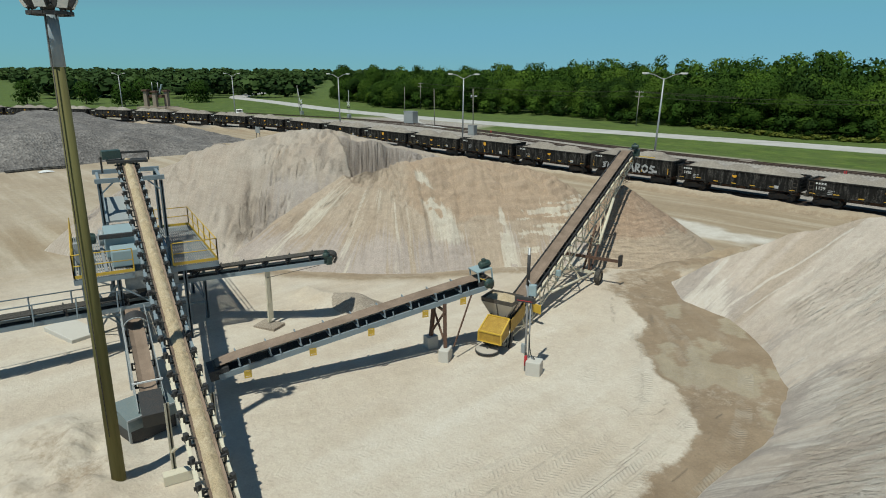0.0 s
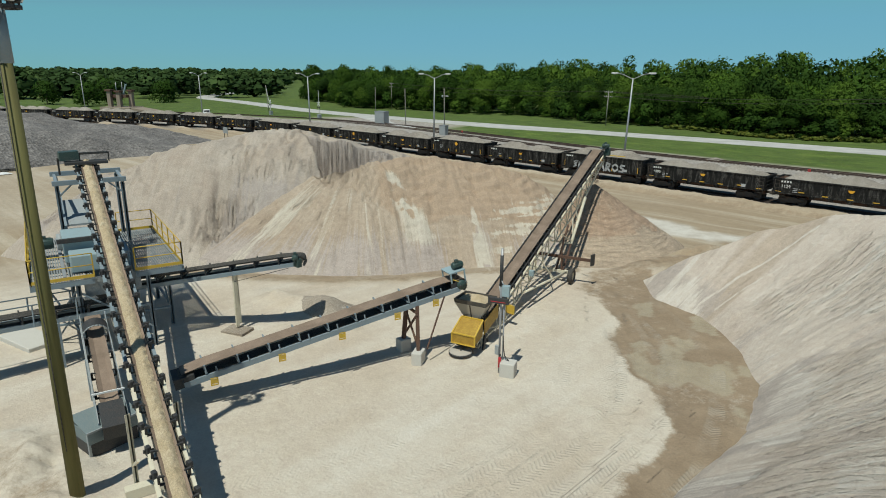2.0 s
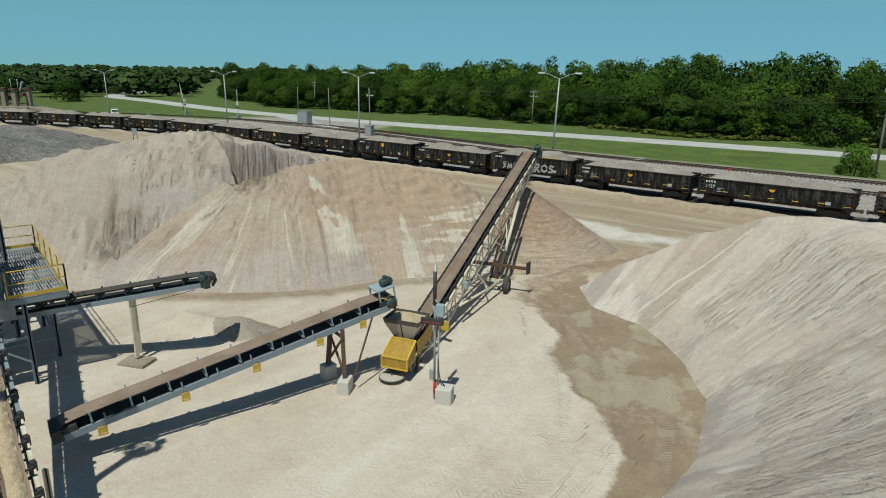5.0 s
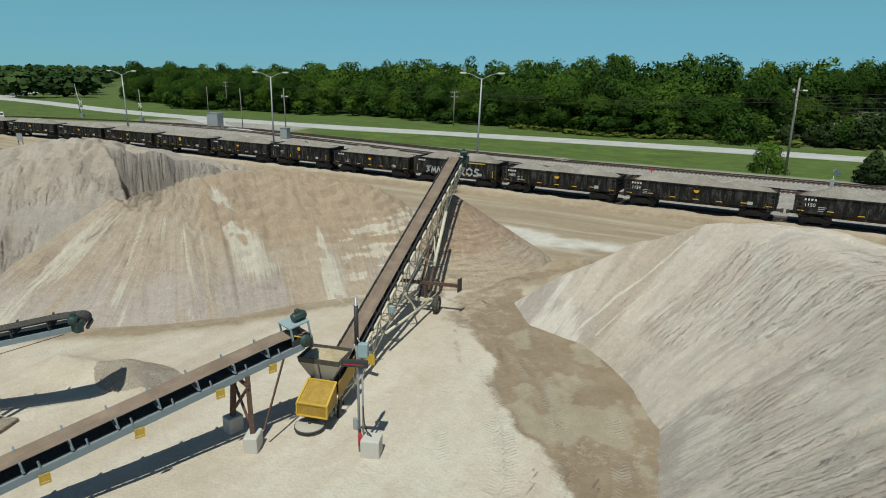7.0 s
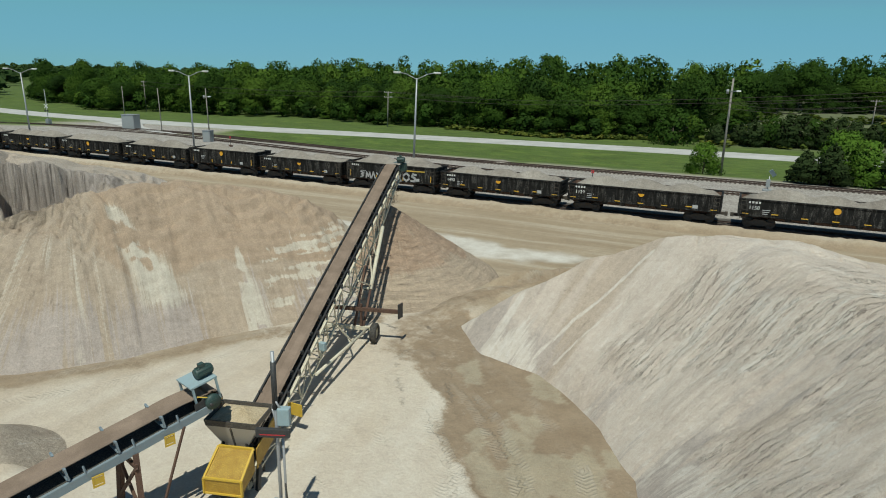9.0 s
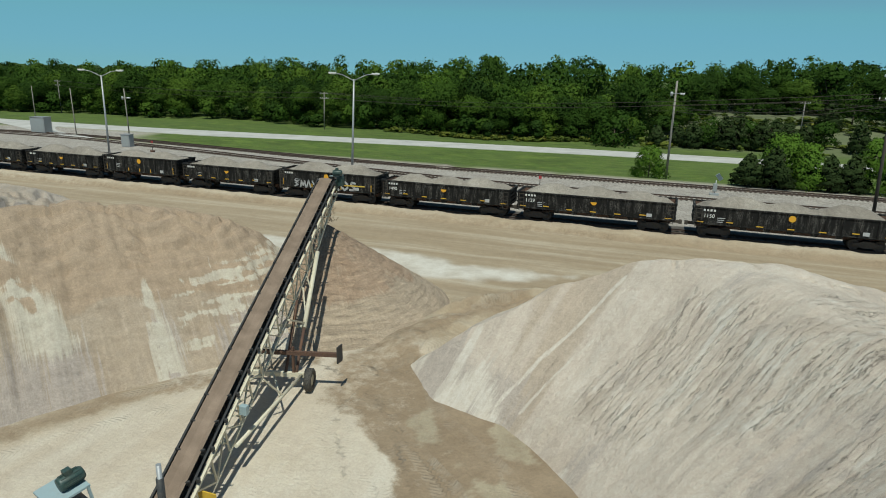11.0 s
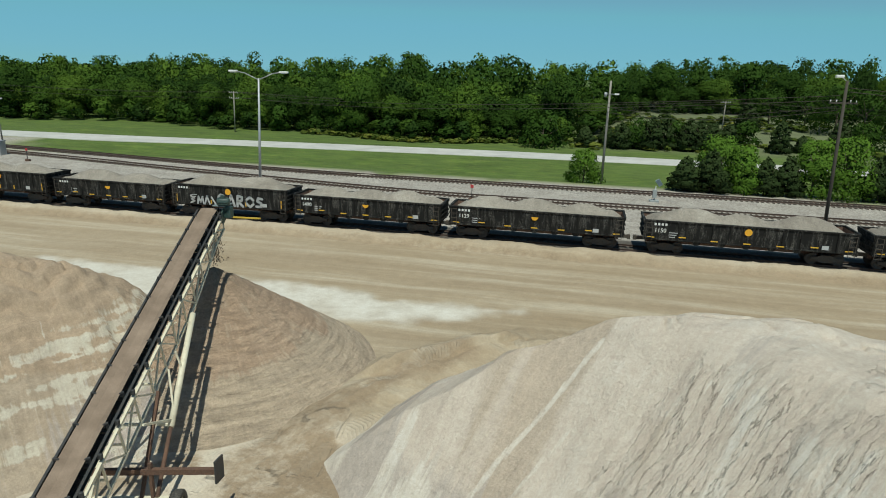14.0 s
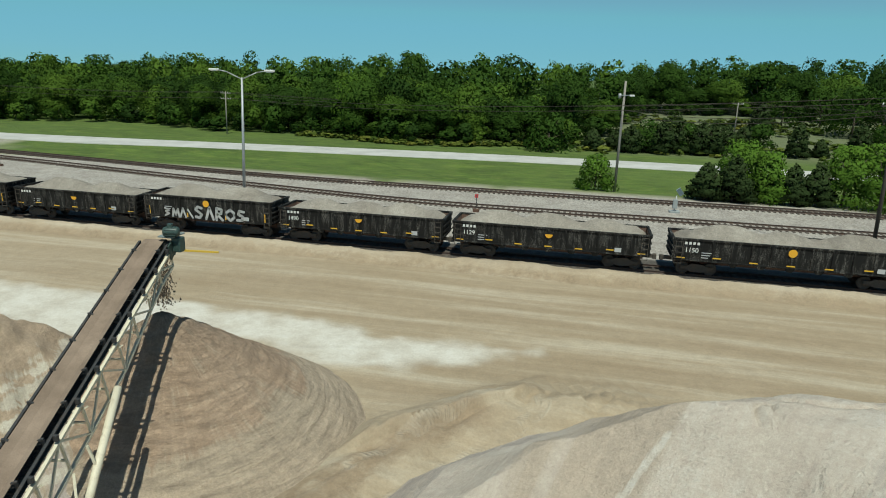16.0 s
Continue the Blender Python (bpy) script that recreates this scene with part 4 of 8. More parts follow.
# ---- road ----
def road_mat():
    m = Mat("old_concrete_road", 0.85)
    a, b = m.noise(0.3, 5, 0.6), m.noise(12, 4, 0.7)
    c = m.ramp(a, (0.35, (0.42, 0.41, 0.38)), (0.65, (0.52, 0.505, 0.475)))
    return m.done(m.mix(0.2, c, m.ramp(b, (0.3, 0.3), (0.7, 0.75)), "OVERLAY"), None, m.bump(b, 0.01, 0.4))


def build_road():
    g = Geo()
    rows = []
    for x in np.concatenate([np.arange(-420, -100, 4), np.arange(-100, 260, 10)]):
        y, s = float(road_y(x)), float(road_y(x + 1) - road_y(x - 1)) / 2
        k = math.hypot(1, s)
        rows.append([(x - s / k * o, y + o / k, float(ground_height(x - s / k * o, y + o / k)) + 0.05 - (0.3 if abs(o) > 4.1 else 0)) for o in (-4.15, -4.1, -2, 0, 2, 4.1, 4.15)])
    g.strip(rows)
    solo("road", g, road_mat(), "pale two-lane concrete road through the grass", "road", kind="structure")
    g = Geo()
    rows = []
    for k in range(13):
        a = k / 12
        x, y = -122 + 26 * a + 8 * a * a, 52.0 - 15 * a
        w = 3.5 + 9 * (1 - a) ** 3
        rows.append([(x - w, y + 0.4 * (1 - a), float(ground_height(x - w, y)) + 0.06), (x, y, float(ground_height(x, y)) + 0.07), (x + w, y, float(ground_height(x + w, y)) + 0.06)])
    g.strip(rows)
    solo("side_road", g, road_mat(), "pale gravelly side road leading to the crossing", "road", kind="structure")


build_road()

# ---- trees ----
def leaf_mat(name, dark, mid, light):
    m = Mat(name, 0.75)
    isl = m.n.new("ShaderNodeNewGeometry").outputs["Random Per Island"]
    c = m.ramp(m.attr("tint"), (0.0, dark), (0.55, mid), (1.0, light))
    c = m.mix(0.16, c, m.ramp(isl, (0.0, 0.25), (1.0, 0.75)), "OVERLAY")
    m.b.inputs["Specular IOR Level"].default_value = 0.08
    tr = m.n.new("ShaderNodeBsdfTranslucent")
    m.link(c, tr.inputs["Color"])
    mx = m.n.new("ShaderNodeMixShader")
    mx.inputs[0].default_value = 0.2
    m.link(m.b.outputs[0], mx.inputs[1])
    m.link(tr.outputs[0], mx.inputs[2])
    m.link(mx.outputs[0], m.n["Material Output"].inputs["Surface"])
    return m.done(c)


M_LEAF = leaf_mat("leaves_oak", (0.022, 0.048, 0.008), (0.043, 0.088, 0.012), (0.092, 0.155, 0.020))
M_LEAF_LIME = leaf_mat("leaves_lime", (0.06, 0.12, 0.015), (0.11, 0.20, 0.025), (0.17, 0.28, 0.035))
M_LEAF_MID = leaf_mat("leaves_hackberry", (0.05, 0.10, 0.012), (0.082, 0.15, 0.017), (0.12, 0.2, 0.025))
# air haze of the distance is put into this leaf colour
M_LEAF_HAZE = leaf_mat("leaves_distant_haze", (0.036, 0.066, 0.020), (0.054, 0.094, 0.028), (0.08, 0.126, 0.038))
M_LEAF_CEDAR = leaf_mat("needles_cedar", (0.022, 0.040, 0.013), (0.046, 0.070, 0.022), (0.085, 0.105, 0.034))
M_BARK = metal_mat("bark", (0.10, 0.075, 0.055), 0.1, 0.95, 0.2)


def leaf_cloud(rng, blobs, n, size):
    """n leaf clumps over a set of ellipsoids: corner points and outward normals."""
    w = np.array([b[3] * b[4] + b[4] * b[5] + b[3] * b[5] for b in blobs])
    k = rng.choice(len(blobs), n, p=w / w.sum())
    B = np.array(blobs)[k]
    d = rng.normal(size=(n, 3))
    d /= np.linalg.norm(d, axis=1)[:, None]
    d[:, 2] = np.where(rng.random(n) < 0.6, np.abs(d[:, 2]), d[:, 2])
    r = 0.82 + 0.24 * rng.random(n)
    inner = rng.random(n) < (0.14 if n > 200 else 0.0)
    r = np.where(inner, r * 0.66, r)
    c = B[:, :3] + d * B[:, 3:] * r[:, None]
    nor = d * 0.8 + rng.normal(size=(n, 3)) * 0.3
    nor /= np.linalg.norm(nor, axis=1)[:, None]
    a = np.cross(nor, rng.normal(size=(n, 3)))
    a /= np.linalg.norm(a, axis=1)[:, None]
    b = np.cross(nor, a)
    s = (size * (0.55 + 0.9 * rng.random(n)) * np.where(inner, 1.9, 1.0))[:, None]
    e = 0.6 + 0.5 * rng.random((n, 1))
    q = np.stack([c - a * s * 0.5, c - b * s * e * 0.5, c + a * s * 0.5 + nor * s * 0.12, c + b * s * e * 0.5], 1)
    mid = np.array([0, 0, np.mean([b[2] for b in blobs]) * 0.85])
    whole = c - mid
    whole /= np.linalg.norm(whole, axis=1)[:, None] + 1e-6
    return q.reshape(-1, 3), np.repeat(whole * 0.6 + d * 0.6 + nor * 0.08, 4, axis=0)


def crown_blobs(rng, h, w, low=0.25, n=9):
    out = [(0, 0, h * (0.5 + low / 2), w * 0.36, w * 0.36, h * (1 - low) * 0.36)]
    for i in range(n):
        a, t = rng.random() * 6.283, rng.random()
        r = w * (0.14 + 0.14 * rng.random()) * (1 - 0.35 * t)
        zc = h * (low + (0.93 - low) * (0.15 + 0.8 * t)) - r * 0.5
        out.append((math.cos(a) * w * 0.3 * (1 - 0.6 * t), math.sin(a) * w * 0.3 * (1 - 0.6 * t), zc, r, r, r * (0.7 + 0.3 * rng.random())))
    return out


def cone_blobs(rng, h, w):
    """A dense cedar with ragged, tapering tiers."""
    out = []
    for i in range(34):
        t = (i + 0.5) / 34
        r = w * 0.47 * (1 - t) ** 0.55 * (0.8 + 0.4 * rng.random()) + 0.08
        a = i * 2.4 + rng.random()
        out.append((math.cos(a) * r * 0.6, math.sin(a) * r * 0.6, h * (0.05 + 0.88 * t), r * 0.5, r * 0.5, h * (0.07 + 0.05 * rng.random())))
    return out


def leaf_mesh(name, pts, nor, tint, material):
    n = len(pts) // 4
    me = bpy.data.meshes.new(name)
    me.vertices.add(len(pts))
    me.vertices.foreach_set("co", pts.astype(np.float32).ravel())
    me.loops.add(len(pts))
    me.loops.foreach_set("vertex_index", np.arange(len(pts), dtype=np.int32))
    me.polygons.add(n)
    me.polygons.foreach_set("loop_start", np.arange(0, len(pts), 4, dtype=np.int32))
    me.update(calc_edges=True)
    me.attributes.new("tint", "FLOAT", "POINT").data.foreach_set("value", tint.astype(np.float32))
    me.polygons.foreach_set("use_smooth", np.ones(n, bool))
    me.normals_split_custom_set_from_vertices(nor / np.linalg.norm(nor, axis=1)[:, None])
    me.materials.append(material)
    return me


def woods(name, rows, size, count, label, seed, material=None):
    """rows: x, y, height, width of each tree; all in one mesh."""
    rng = np.random.default_rng(seed)
    kinds = []
    for i in range(7):
        q, nn = leaf_cloud(rng, crown_blobs(rng, 1.0, 0.78, 0.10, 17), count, size)
        kinds.append((q, nn))
    P, N, T = [], [], []
    for x, y, h, w in rows:
        q, nn = kinds[rng.integers(len(kinds))]
        a = rng.random() * 6.283
        ca, sa = math.cos(a), math.sin(a)
        s = np.array([w / 0.78, w / 0.78, h])
        q = q * s
        q = np.stack([q[:, 0] * ca - q[:, 1] * sa + x, q[:, 0] * sa + q[:, 1] * ca + y, q[:, 2] + float(ground_height(x, y))], 1)
        P.append(q)
        N.append(np.stack([nn[:, 0] * ca - nn[:, 1] * sa, nn[:, 0] * sa + nn[:, 1] * ca, nn[:, 2]], 1))
        T.append(np.full(len(q), rng.beta(0.9, 1.1)))
    tagged(new(name, leaf_mesh(name, np.concatenate(P), np.concatenate(N), np.concatenate(T), material or M_LEAF)), label, "woods", kind="stuff")


def wood_front(x):
    """Edge of the wood towards the road."""
    return 90 + 4 * math.sin(x * 0.05) + 3 * math.sin(x * 0.13 + 1) + (0 if x < 6 else min(60, (x - 6) * 3.0)) + (max(0, -175 - x) * 0.25)


def wood_rows():
    rng = random.Random(5)
    near, far, low = [], [], []
    x = -238
    while x < 190:
        f = wood_front(x)
        for k in range(4):
            near.append((x + rng.uniform(-2.5, 2.5), f + k * 6.5 + rng.uniform(-2, 2), (rng.uniform(8.0, 14.0) + (2 if k > 1 else 0) + (4 if rng.random() < 0.1 else 0)) * (1 + 0.14 * math.sin(x * 0.21) * math.sin(x * 0.083 + 2)) * (0.95 if x < -48 else 1.0), rng.uniform(8.0, 13)))
        low.append((x + rng.uniform(-2, 2), f - 4 + rng.uniform(-1, 1.5), rng.uniform(3, 6.5), rng.uniform(4, 6.5)))
        low.append((x + 2.6 + rng.uniform(-2, 2), f - 3 + rng.uniform(-1, 1.5), rng.uniform(2.5, 5), rng.uniform(3.5, 6)))
        x += 6.4
    x = -240
    while x < 330:
        f = wood_front(x) + 28
        while f < 205:
            far.append((x + rng.uniform(-4, 4), f + rng.uniform(-4, 4), rng.uniform(11.0, 18.3) * (0.92 if x < -60 else 1.0), rng.uniform(8, 15)))
            f += 15
        x += 9.5
    return near, far, low


near_rows, far_rows, low_rows = wood_rows()
woods("woods", near_rows[0::4], 0.023, 5000, "dense green deciduous wood beyond the road", 1)
woods("woods", near_rows[1::4], 0.028, 3200, "green trees just inside the wood's edge", 7)
woods("woods", near_rows[2::4] + near_rows[3::4], 0.034, 1800, "tall green trees inside the wood", 5)
woods("woods", far_rows, 0.046, 480, "deep green woodland on rising ground", 2)
woods("undergrowth", low_rows, 0.075, 600, "leafy shrubs along the wood's edge", 3)


def distant_rows():
    rng = random.Random(9)
    out = []
    for d0, d1, n, h in ((310, 520, 420, 10), (520, 800, 420, 11), (800, 1300, 480, 13), (1300, 2300, 460, 15)):
        for i in range(n):
            a, d = rng.uniform(118, 196), rng.uniform(d0, d1)
            x, y = 20 + d * math.cos(radians(a)), -60 + d * math.sin(radians(a))
            if d < 640 and (a > 169 or a < 148):                # open field and the way of the road
                continue
            out.append((x, y, rng.uniform(0.75, 1.25) * h, rng.uniform(1.0, 1.6) * h))
    for i in range(260):                                        # beyond the wood and behind the camera
        a, d = rng.uniform(-164, 60), rng.uniform(500, 1500)
        out.append((20 + d * math.cos(radians(a)), -60 + d * math.sin(radians(a)), rng.uniform(10, 14), rng.uniform(12, 20)))
    return out


woods("distant_woods", distant_rows(), 0.20, 125, "far green tree belts across the fields, haze put into their colour", 4, M_LEAF_HAZE)

M_LEAF_WEED = leaf_mat("leaves_weeds", (0.075, 0.11, 0.02), (0.13, 0.165, 0.03), (0.22, 0.22, 0.04))


def weeds():
    rng = random.Random(12)
    rows = []
    for i in range(150):
        x = rng.uniform(-48, 4)
        rows.append((x, wood_front(x) - 6.5 + rng.uniform(-1.5, 1.5), rng.uniform(0.5, 1.2), rng.uniform(1.0, 2.4)))
    for i in range(240):
        rows.append((rng.uniform(8, 110), rng.uniform(78, 140), rng.uniform(0.5, 1.4), rng.uniform(1.5, 4)))
    woods("weeds", rows, 0.3, 40, "tall yellow-green roadside weeds", 6, M_LEAF_WEED)


weeds()


def tree(x, y, h, w, material, label, cone=False, n=1500, size=0.5, low=0.22, seed=0, category="tree", name="tree"):
    rng = np.random.default_rng(seed + 100)
    z = float(ground_height(x, y))
    th = thing(name, (x, y, z), label, category)
    g = Geo()
    g.tube((x, y, z - 0.2), (x + 0.1, y, z + h * 0.45), 0.022 * h, 8, 0.012 * h)
    for i in range(5):
        a = i * 1.256 + 0.3
        g.tube((x + 0.05, y, z + h * (0.22 + 0.05 * i)), (x + math.cos(a) * w * 0.3, y + math.sin(a) * w * 0.3, z + h * (0.45 + 0.07 * i)), 0.009 * h, 6, 0.003 * h)
    part("trunk", g, M_BARK, th)
    q, nn = leaf_cloud(rng, cone_blobs(rng, h, w) if cone else crown_blobs(rng, h, w * 1.15, low, 30), n, size)
    part("crown", leaf_mesh("crown", q, nn, np.full(len(q), 0.4), material), None, th)
    return th


tree(11.4, 40.0, 4.9, 4.6, M_LEAF_LIME, "small round green tree beside a utility pole", n=3200, size=0.22, low=0.02, seed=1)
for i, (x, y, h, w, c) in enumerate(((23.6, 37.0, 4.3, 4.6, 1), (26.4, 36.6, 5.4, 4.6, 1), (27.8, 40.5, 7.6, 6.5, 0), (30.2, 38.0, 6.4, 4.6, 0), (32.6, 37.2, 4.6, 4.0, 1), (35.2, 37.6, 4.8, 4.4, 1), (38.2, 38.6, 7.6, 6.4, 0), (41.5, 38.0, 8.4, 6.5, 0),
                                      (45, 37.6, 5.5, 5.0, 1), (49, 39, 8.0, 7, 0), (54, 38, 6, 5, 1))):
    tree(x, y, h, w, M_LEAF_CEDAR if c else M_LEAF_LIME, "dark green bushy cedar beside the tracks" if c else "bright lime-green leafy tree beside the tracks", bool(c), 5200, 0.23, 0.02, seed=10 + i)
for i, (x, y, h, w, c) in enumerate(((11.3, 84, 4.2, 4.6, 1), (18, 83.5, 5.2, 6, 1), (21, 85.5, 6.8, 6.5, 0), (23.6, 84, 6.6, 6, 1), (26, 86, 7.4, 7, 1), (28.4, 87.5, 6.4, 6, 0), (30.6, 85, 6.2, 6, 1), (32.8, 86, 6.6, 5.5, 1), (36, 92, 5.6, 6, 1),
                                      (39.5, 94, 5.0, 5, 1), (43.5, 98, 5.4, 6, 0), (47.7, 117, 7, 7, 1), (47.7, 88.5, 6.4, 5.2, 1), (52, 90, 3.4, 3.4, 1), (62, 124, 11, 10, 0), (66, 116, 12, 11, 0), (71, 114, 12, 11, 0), (77, 112, 13, 12, 0),
                                      (59, 92, 6.5, 6, 1), (64, 94, 7.0, 7, 0), (71, 93, 8.5, 8, 0), (78, 95, 9, 8, 0), (86, 94, 9, 9, 0), (55, 128, 10, 9, 0), (15.5, 88, 4.0, 4.5, 1))):
    tree(x, y, h, w, M_LEAF_CEDAR if c else M_LEAF, "dark cedar in the rough meadow" if c else "green tree at the meadow's edge", bool(c), 2200, 0.34, 0.02, seed=40 + i)
tree(-34.0, 120, 19.6, 9.5, M_LEAF, "tall dark green tree standing above the wood", n=4200, size=0.5, low=0.3, seed=201)
tree(47.6, 121, 16.4, 8.5, M_LEAF, "tall round-crowned tree above the far wood", n=3600, size=0.5, low=0.35, seed=202)
tree(-38.5, 91.5, 14.4, 13.5, M_LEAF_MID, "broad yellow-green tree at the wood's edge", n=6500, size=0.42, low=0.03, seed=203)
tree(-21.0, 92.5, 12.0, 9.5, M_LEAF_MID, "rounded yellow-green tree at the wood's edge", n=4500, size=0.42, low=0.03, seed=204)
tree(3.2, 80.5, 7.6, 10, M_LEAF, "round dense green tree in front of the wood", n=1500, size=0.5, low=0.02, seed=98)
for i, (x, y, h, w) in enumerate(((-236, 22, 11, 11), (-228, 12, 9, 10), (-262, -12, 10, 9), (-290, -40, 11, 12), (-240, 44, 10, 12), (-250, 5, 10, 10))):
    tree(x, y, h, w, M_LEAF, "broad green field tree", n=2200, size=0.5, low=0.06, seed=70 + i)

# ---- gondola cars ----


def car_mat():
    m = Mat("car_paint_black", 0.75)
    m.b.inputs["Specular IOR Level"].default_value = 0.25
    a = m.noise(1.6, 6, 0.68, stretch=(1.6, 1, 0.3))
    b = m.noise(14, 6, 0.8)
    s = m.math("MULTIPLY", m.ramp(a, (0.48, 0.0), (0.6, 1.0)), m.ramp(b, (0.47, 0.0), (0.6, 1.0)))
    c = m.mix(s, (0.009, 0.009, 0.0085), (0.17, 0.16, 0.145))
    c = m.mix(m.math("MULTIPLY", m.ramp(m.noise(6, 5, 0.7), (0.55, 0.0), (0.75, 1.0)), 0.25), c, (0.06, 0.04, 0.03))
    return m.done(c, None, m.bump(b, 0.005, 0.4))


M_CAR = car_mat()
M_CAR_IN = metal_mat("car_inside_rust", (0.11, 0.055, 0.04), 0.7, 0.85, 0.35)
M_TRUCKS = metal_mat("truck_iron", (0.04, 0.034, 0.03), 0.3, 0.75, 0.3)
M_CARLOAD = sand_mat("stone_load", (0.225, 0.195, 0.162), (0.295, 0.26, 0.217), (0.375, 0.335, 0.285), 0.3, 0.7, flow=False)
M_MARK = metal_mat("mark_orange", (0.75, 0.38, 0.02), 0.05, 0.5, 0.1)
M_STRIPE = metal_mat("reflector_yellow", (0.72, 0.42, 0.02), 0.05, 0.4, 0.2)
M_LETTER = metal_mat("letter_white", (0.68, 0.68, 0.66), 0.05, 0.5, 0.1)
M_SPRAY = metal_mat("spray_silver", (0.46, 0.47, 0.48), 0.05, 0.5, 0.15)


def text_mesh(s, size, material):
    cu = bpy.data.curves.new("lettering", "FONT")
    cu.body, cu.size, cu.extrude, cu.offset = s, size, 0.006, 0.003
    tmp = new("lettering", cu)
    me = bpy.data.meshes.new_from_object(tmp.evaluated_get(bpy.context.evaluated_depsgraph_get()))
    bpy.data.objects.remove(tmp)
    bpy.data.curves.remove(cu)
    me.materials.clear()
    me.materials.append(material)
    return me


def gondola(L, tall, number, label, seed, upright=False):
    """A gondola car with its rail top at z = 0, along x, facing -y; built at the origin."""
    rng = random.Random(seed)
    th = thing("gondola_car", (0, 0, 0), label, "freight car", "train")
    h, w, top, bot = L / 2, 1.5, 2.66 + tall, 1.12
    posts = 7 if upright else 12
    for s in (-1, 1):
        g = Geo()
        y0, y1 = sorted((s * (w - 0.07), s * (w - 0.01)))
        g.box(-h, h, y0, y1, bot + 0.02, top - 0.02)
        side = part("side_panel", g, M_CAR, th)
        g = Geo()
        y0, y1 = sorted((s * (w - 0.1), s * (w + 0.06)))
        g.box(-h, h, y0, y1, top - 0.13, top, c=0.02)
        part("top_chord", g, M_CAR, side)
        g = Geo()
        y0, y1 = sorted((s * (w - 0.1), s * (w + 0.05)))
        g.box(-h, h, y0, y1, bot, bot + 0.1, c=0.015)
        part("side_sill", g, M_CAR, side)
        pm = Geo()
        y0, y1 = sorted((s * (w - 0.015), s * (w + 0.065)))
        pm.box(-0.065, 0.065, y0, y1, bot + 0.1, top - 0.13, c=0.012)
        pm = pm.mesh("post", M_CAR)
        for i in range(posts + 1):
            p = new("post", pm)
            p.parent = side
            p.location.x = -h + 0.12 + (L - 0.24) * i / posts
        if not upright:
            g0 = Geo()
            g0.add([(-0.3, s * (w + 0.03), bot), (0.3, s * (w + 0.03), bot), (0.16, s * (w - 0.02), bot - 0.24), (-0.16, s * (w - 0.02), bot - 0.24), (-0.3, s * (w - 0.2), bot), (0.3, s * (w - 0.2), bot), (0.16, s * (w - 0.2), bot - 0.24), (-0.16, s * (w - 0.2), bot - 0.24)],
                   [(0, 1, 2, 3), (7, 6, 5, 4), (0, 3, 7, 4), (1, 5, 6, 2), (3, 2, 6, 7)])
            gm = g0.mesh("sill_gusset", M_CAR)
            for k in (-2, -1, 0, 1, 2):
                p = new("sill_gusset", gm)
                p.parent = side
                p.location.x = k * L * 0.118
        # marks
        n = 7
        for i in range(n):
            g = Geo()
            xx = -h + 0.55 + (L - 1.1) * i / (n - 1)
            y0, y1 = sorted((s * (w + 0.066), s * (w + 0.07)))
            if upright:
                if i not in (0, 2, 4, 6, 3):
                    continue
                g.box(xx - 0.05, xx + 0.05, y0, y1, bot + 0.15, bot + (0.85 if i in (0, 6) else 0.5))
            else:
                g.box(xx - 0.26, xx + 0.26, y0, y1, bot + 0.16 + (0.12 if i in (1, 5) else 0), bot + 0.24 + (0.12 if i in (1, 5) else 0))
            part("reflector_strip", g, M_STRIPE, side, "yellow reflective strip")
        g = Geo()
        r = 0.27
        full = upright or seed in (1, 8)
        y0, y1 = s * (w + 0.068), s * (w + 0.074)
        ring = [(r * math.cos(a * math.pi / 12), r * math.sin(a * math.pi / 12)) for a in (range(24) if full else range(12, 25))]
        g.add([(a, yy, top - 0.47 + b) for yy in (y0, y1) for a, b in ring], [tuple(range(len(ring))), tuple(range(2 * len(ring) - 1, len(ring) - 1, -1))] + [(i, (i + 1) % len(ring), len(ring) + (i + 1) % len(ring), len(ring) + i) for i in range(len(ring))])
        part("round_mark", g, M_MARK, side, "orange painted disc")
        if number:
            nm = part("car_number", text_mesh(number, 0.44, M_LETTER), None, side, "white painted number")
            nm.matrix_local = pose(-h + 0.75, s * (w + 0.078), top - 0.92, 90, 0, 0) if s < 0 else pose(h - 0.75, s * (w + 0.078), top - 0.92, 90, 0, 180)
        g = Geo()
        for k in range(4):
            xx = (-h + 0.8 + 0.26 * k) if s < 0 else (h - 0.8 - 0.26 * k)
            y0, y1 = sorted((s * (w + 0.066), s * (w + 0.071)))
            g.box(xx - 0.08, xx + 0.08, y0, y1, top - 0.40, top - 0.22)
        tagged(part("lettering", g, M_LETTER, side, "white lettering bars"), kind="stuff")
        g = Geo()
        for k in range(3):
            y0, y1 = sorted((s * (w + 0.01), s * (w + 0.014)))
            g.box(-h + 1.85, -h + 2.5 - 0.1 * k, y0, y1, top - 0.95 - 0.17 * k, top - 0.89 - 0.17 * k)
        g.box(h - 2.35, h - 1.9, *sorted((s * (w + 0.066), s * (w + 0.07))), bot + 0.2, bot + 0.5)
        tagged(part("stencil", g, M_SPRAY, side, "faded stencil bars"), kind="stuff")
    for s in (-1, 1):
        g = Geo()
        x0, x1 = sorted((s * (h - 0.06), s * h))
        g.box(x0, x1, -w, w, bot, top - 0.02)
        end = part("end_panel", g, M_CAR, th)
        rib = Geo().box(*sorted((s * h, s * (h + 0.07))), -w, w, 0, 0.1).mesh("end_rib", M_CAR)
        for k in range(4):
            ob = new("end_rib", rib)
            ob.parent = end
            ob.location.z = bot + 0.15 + k * 0.38
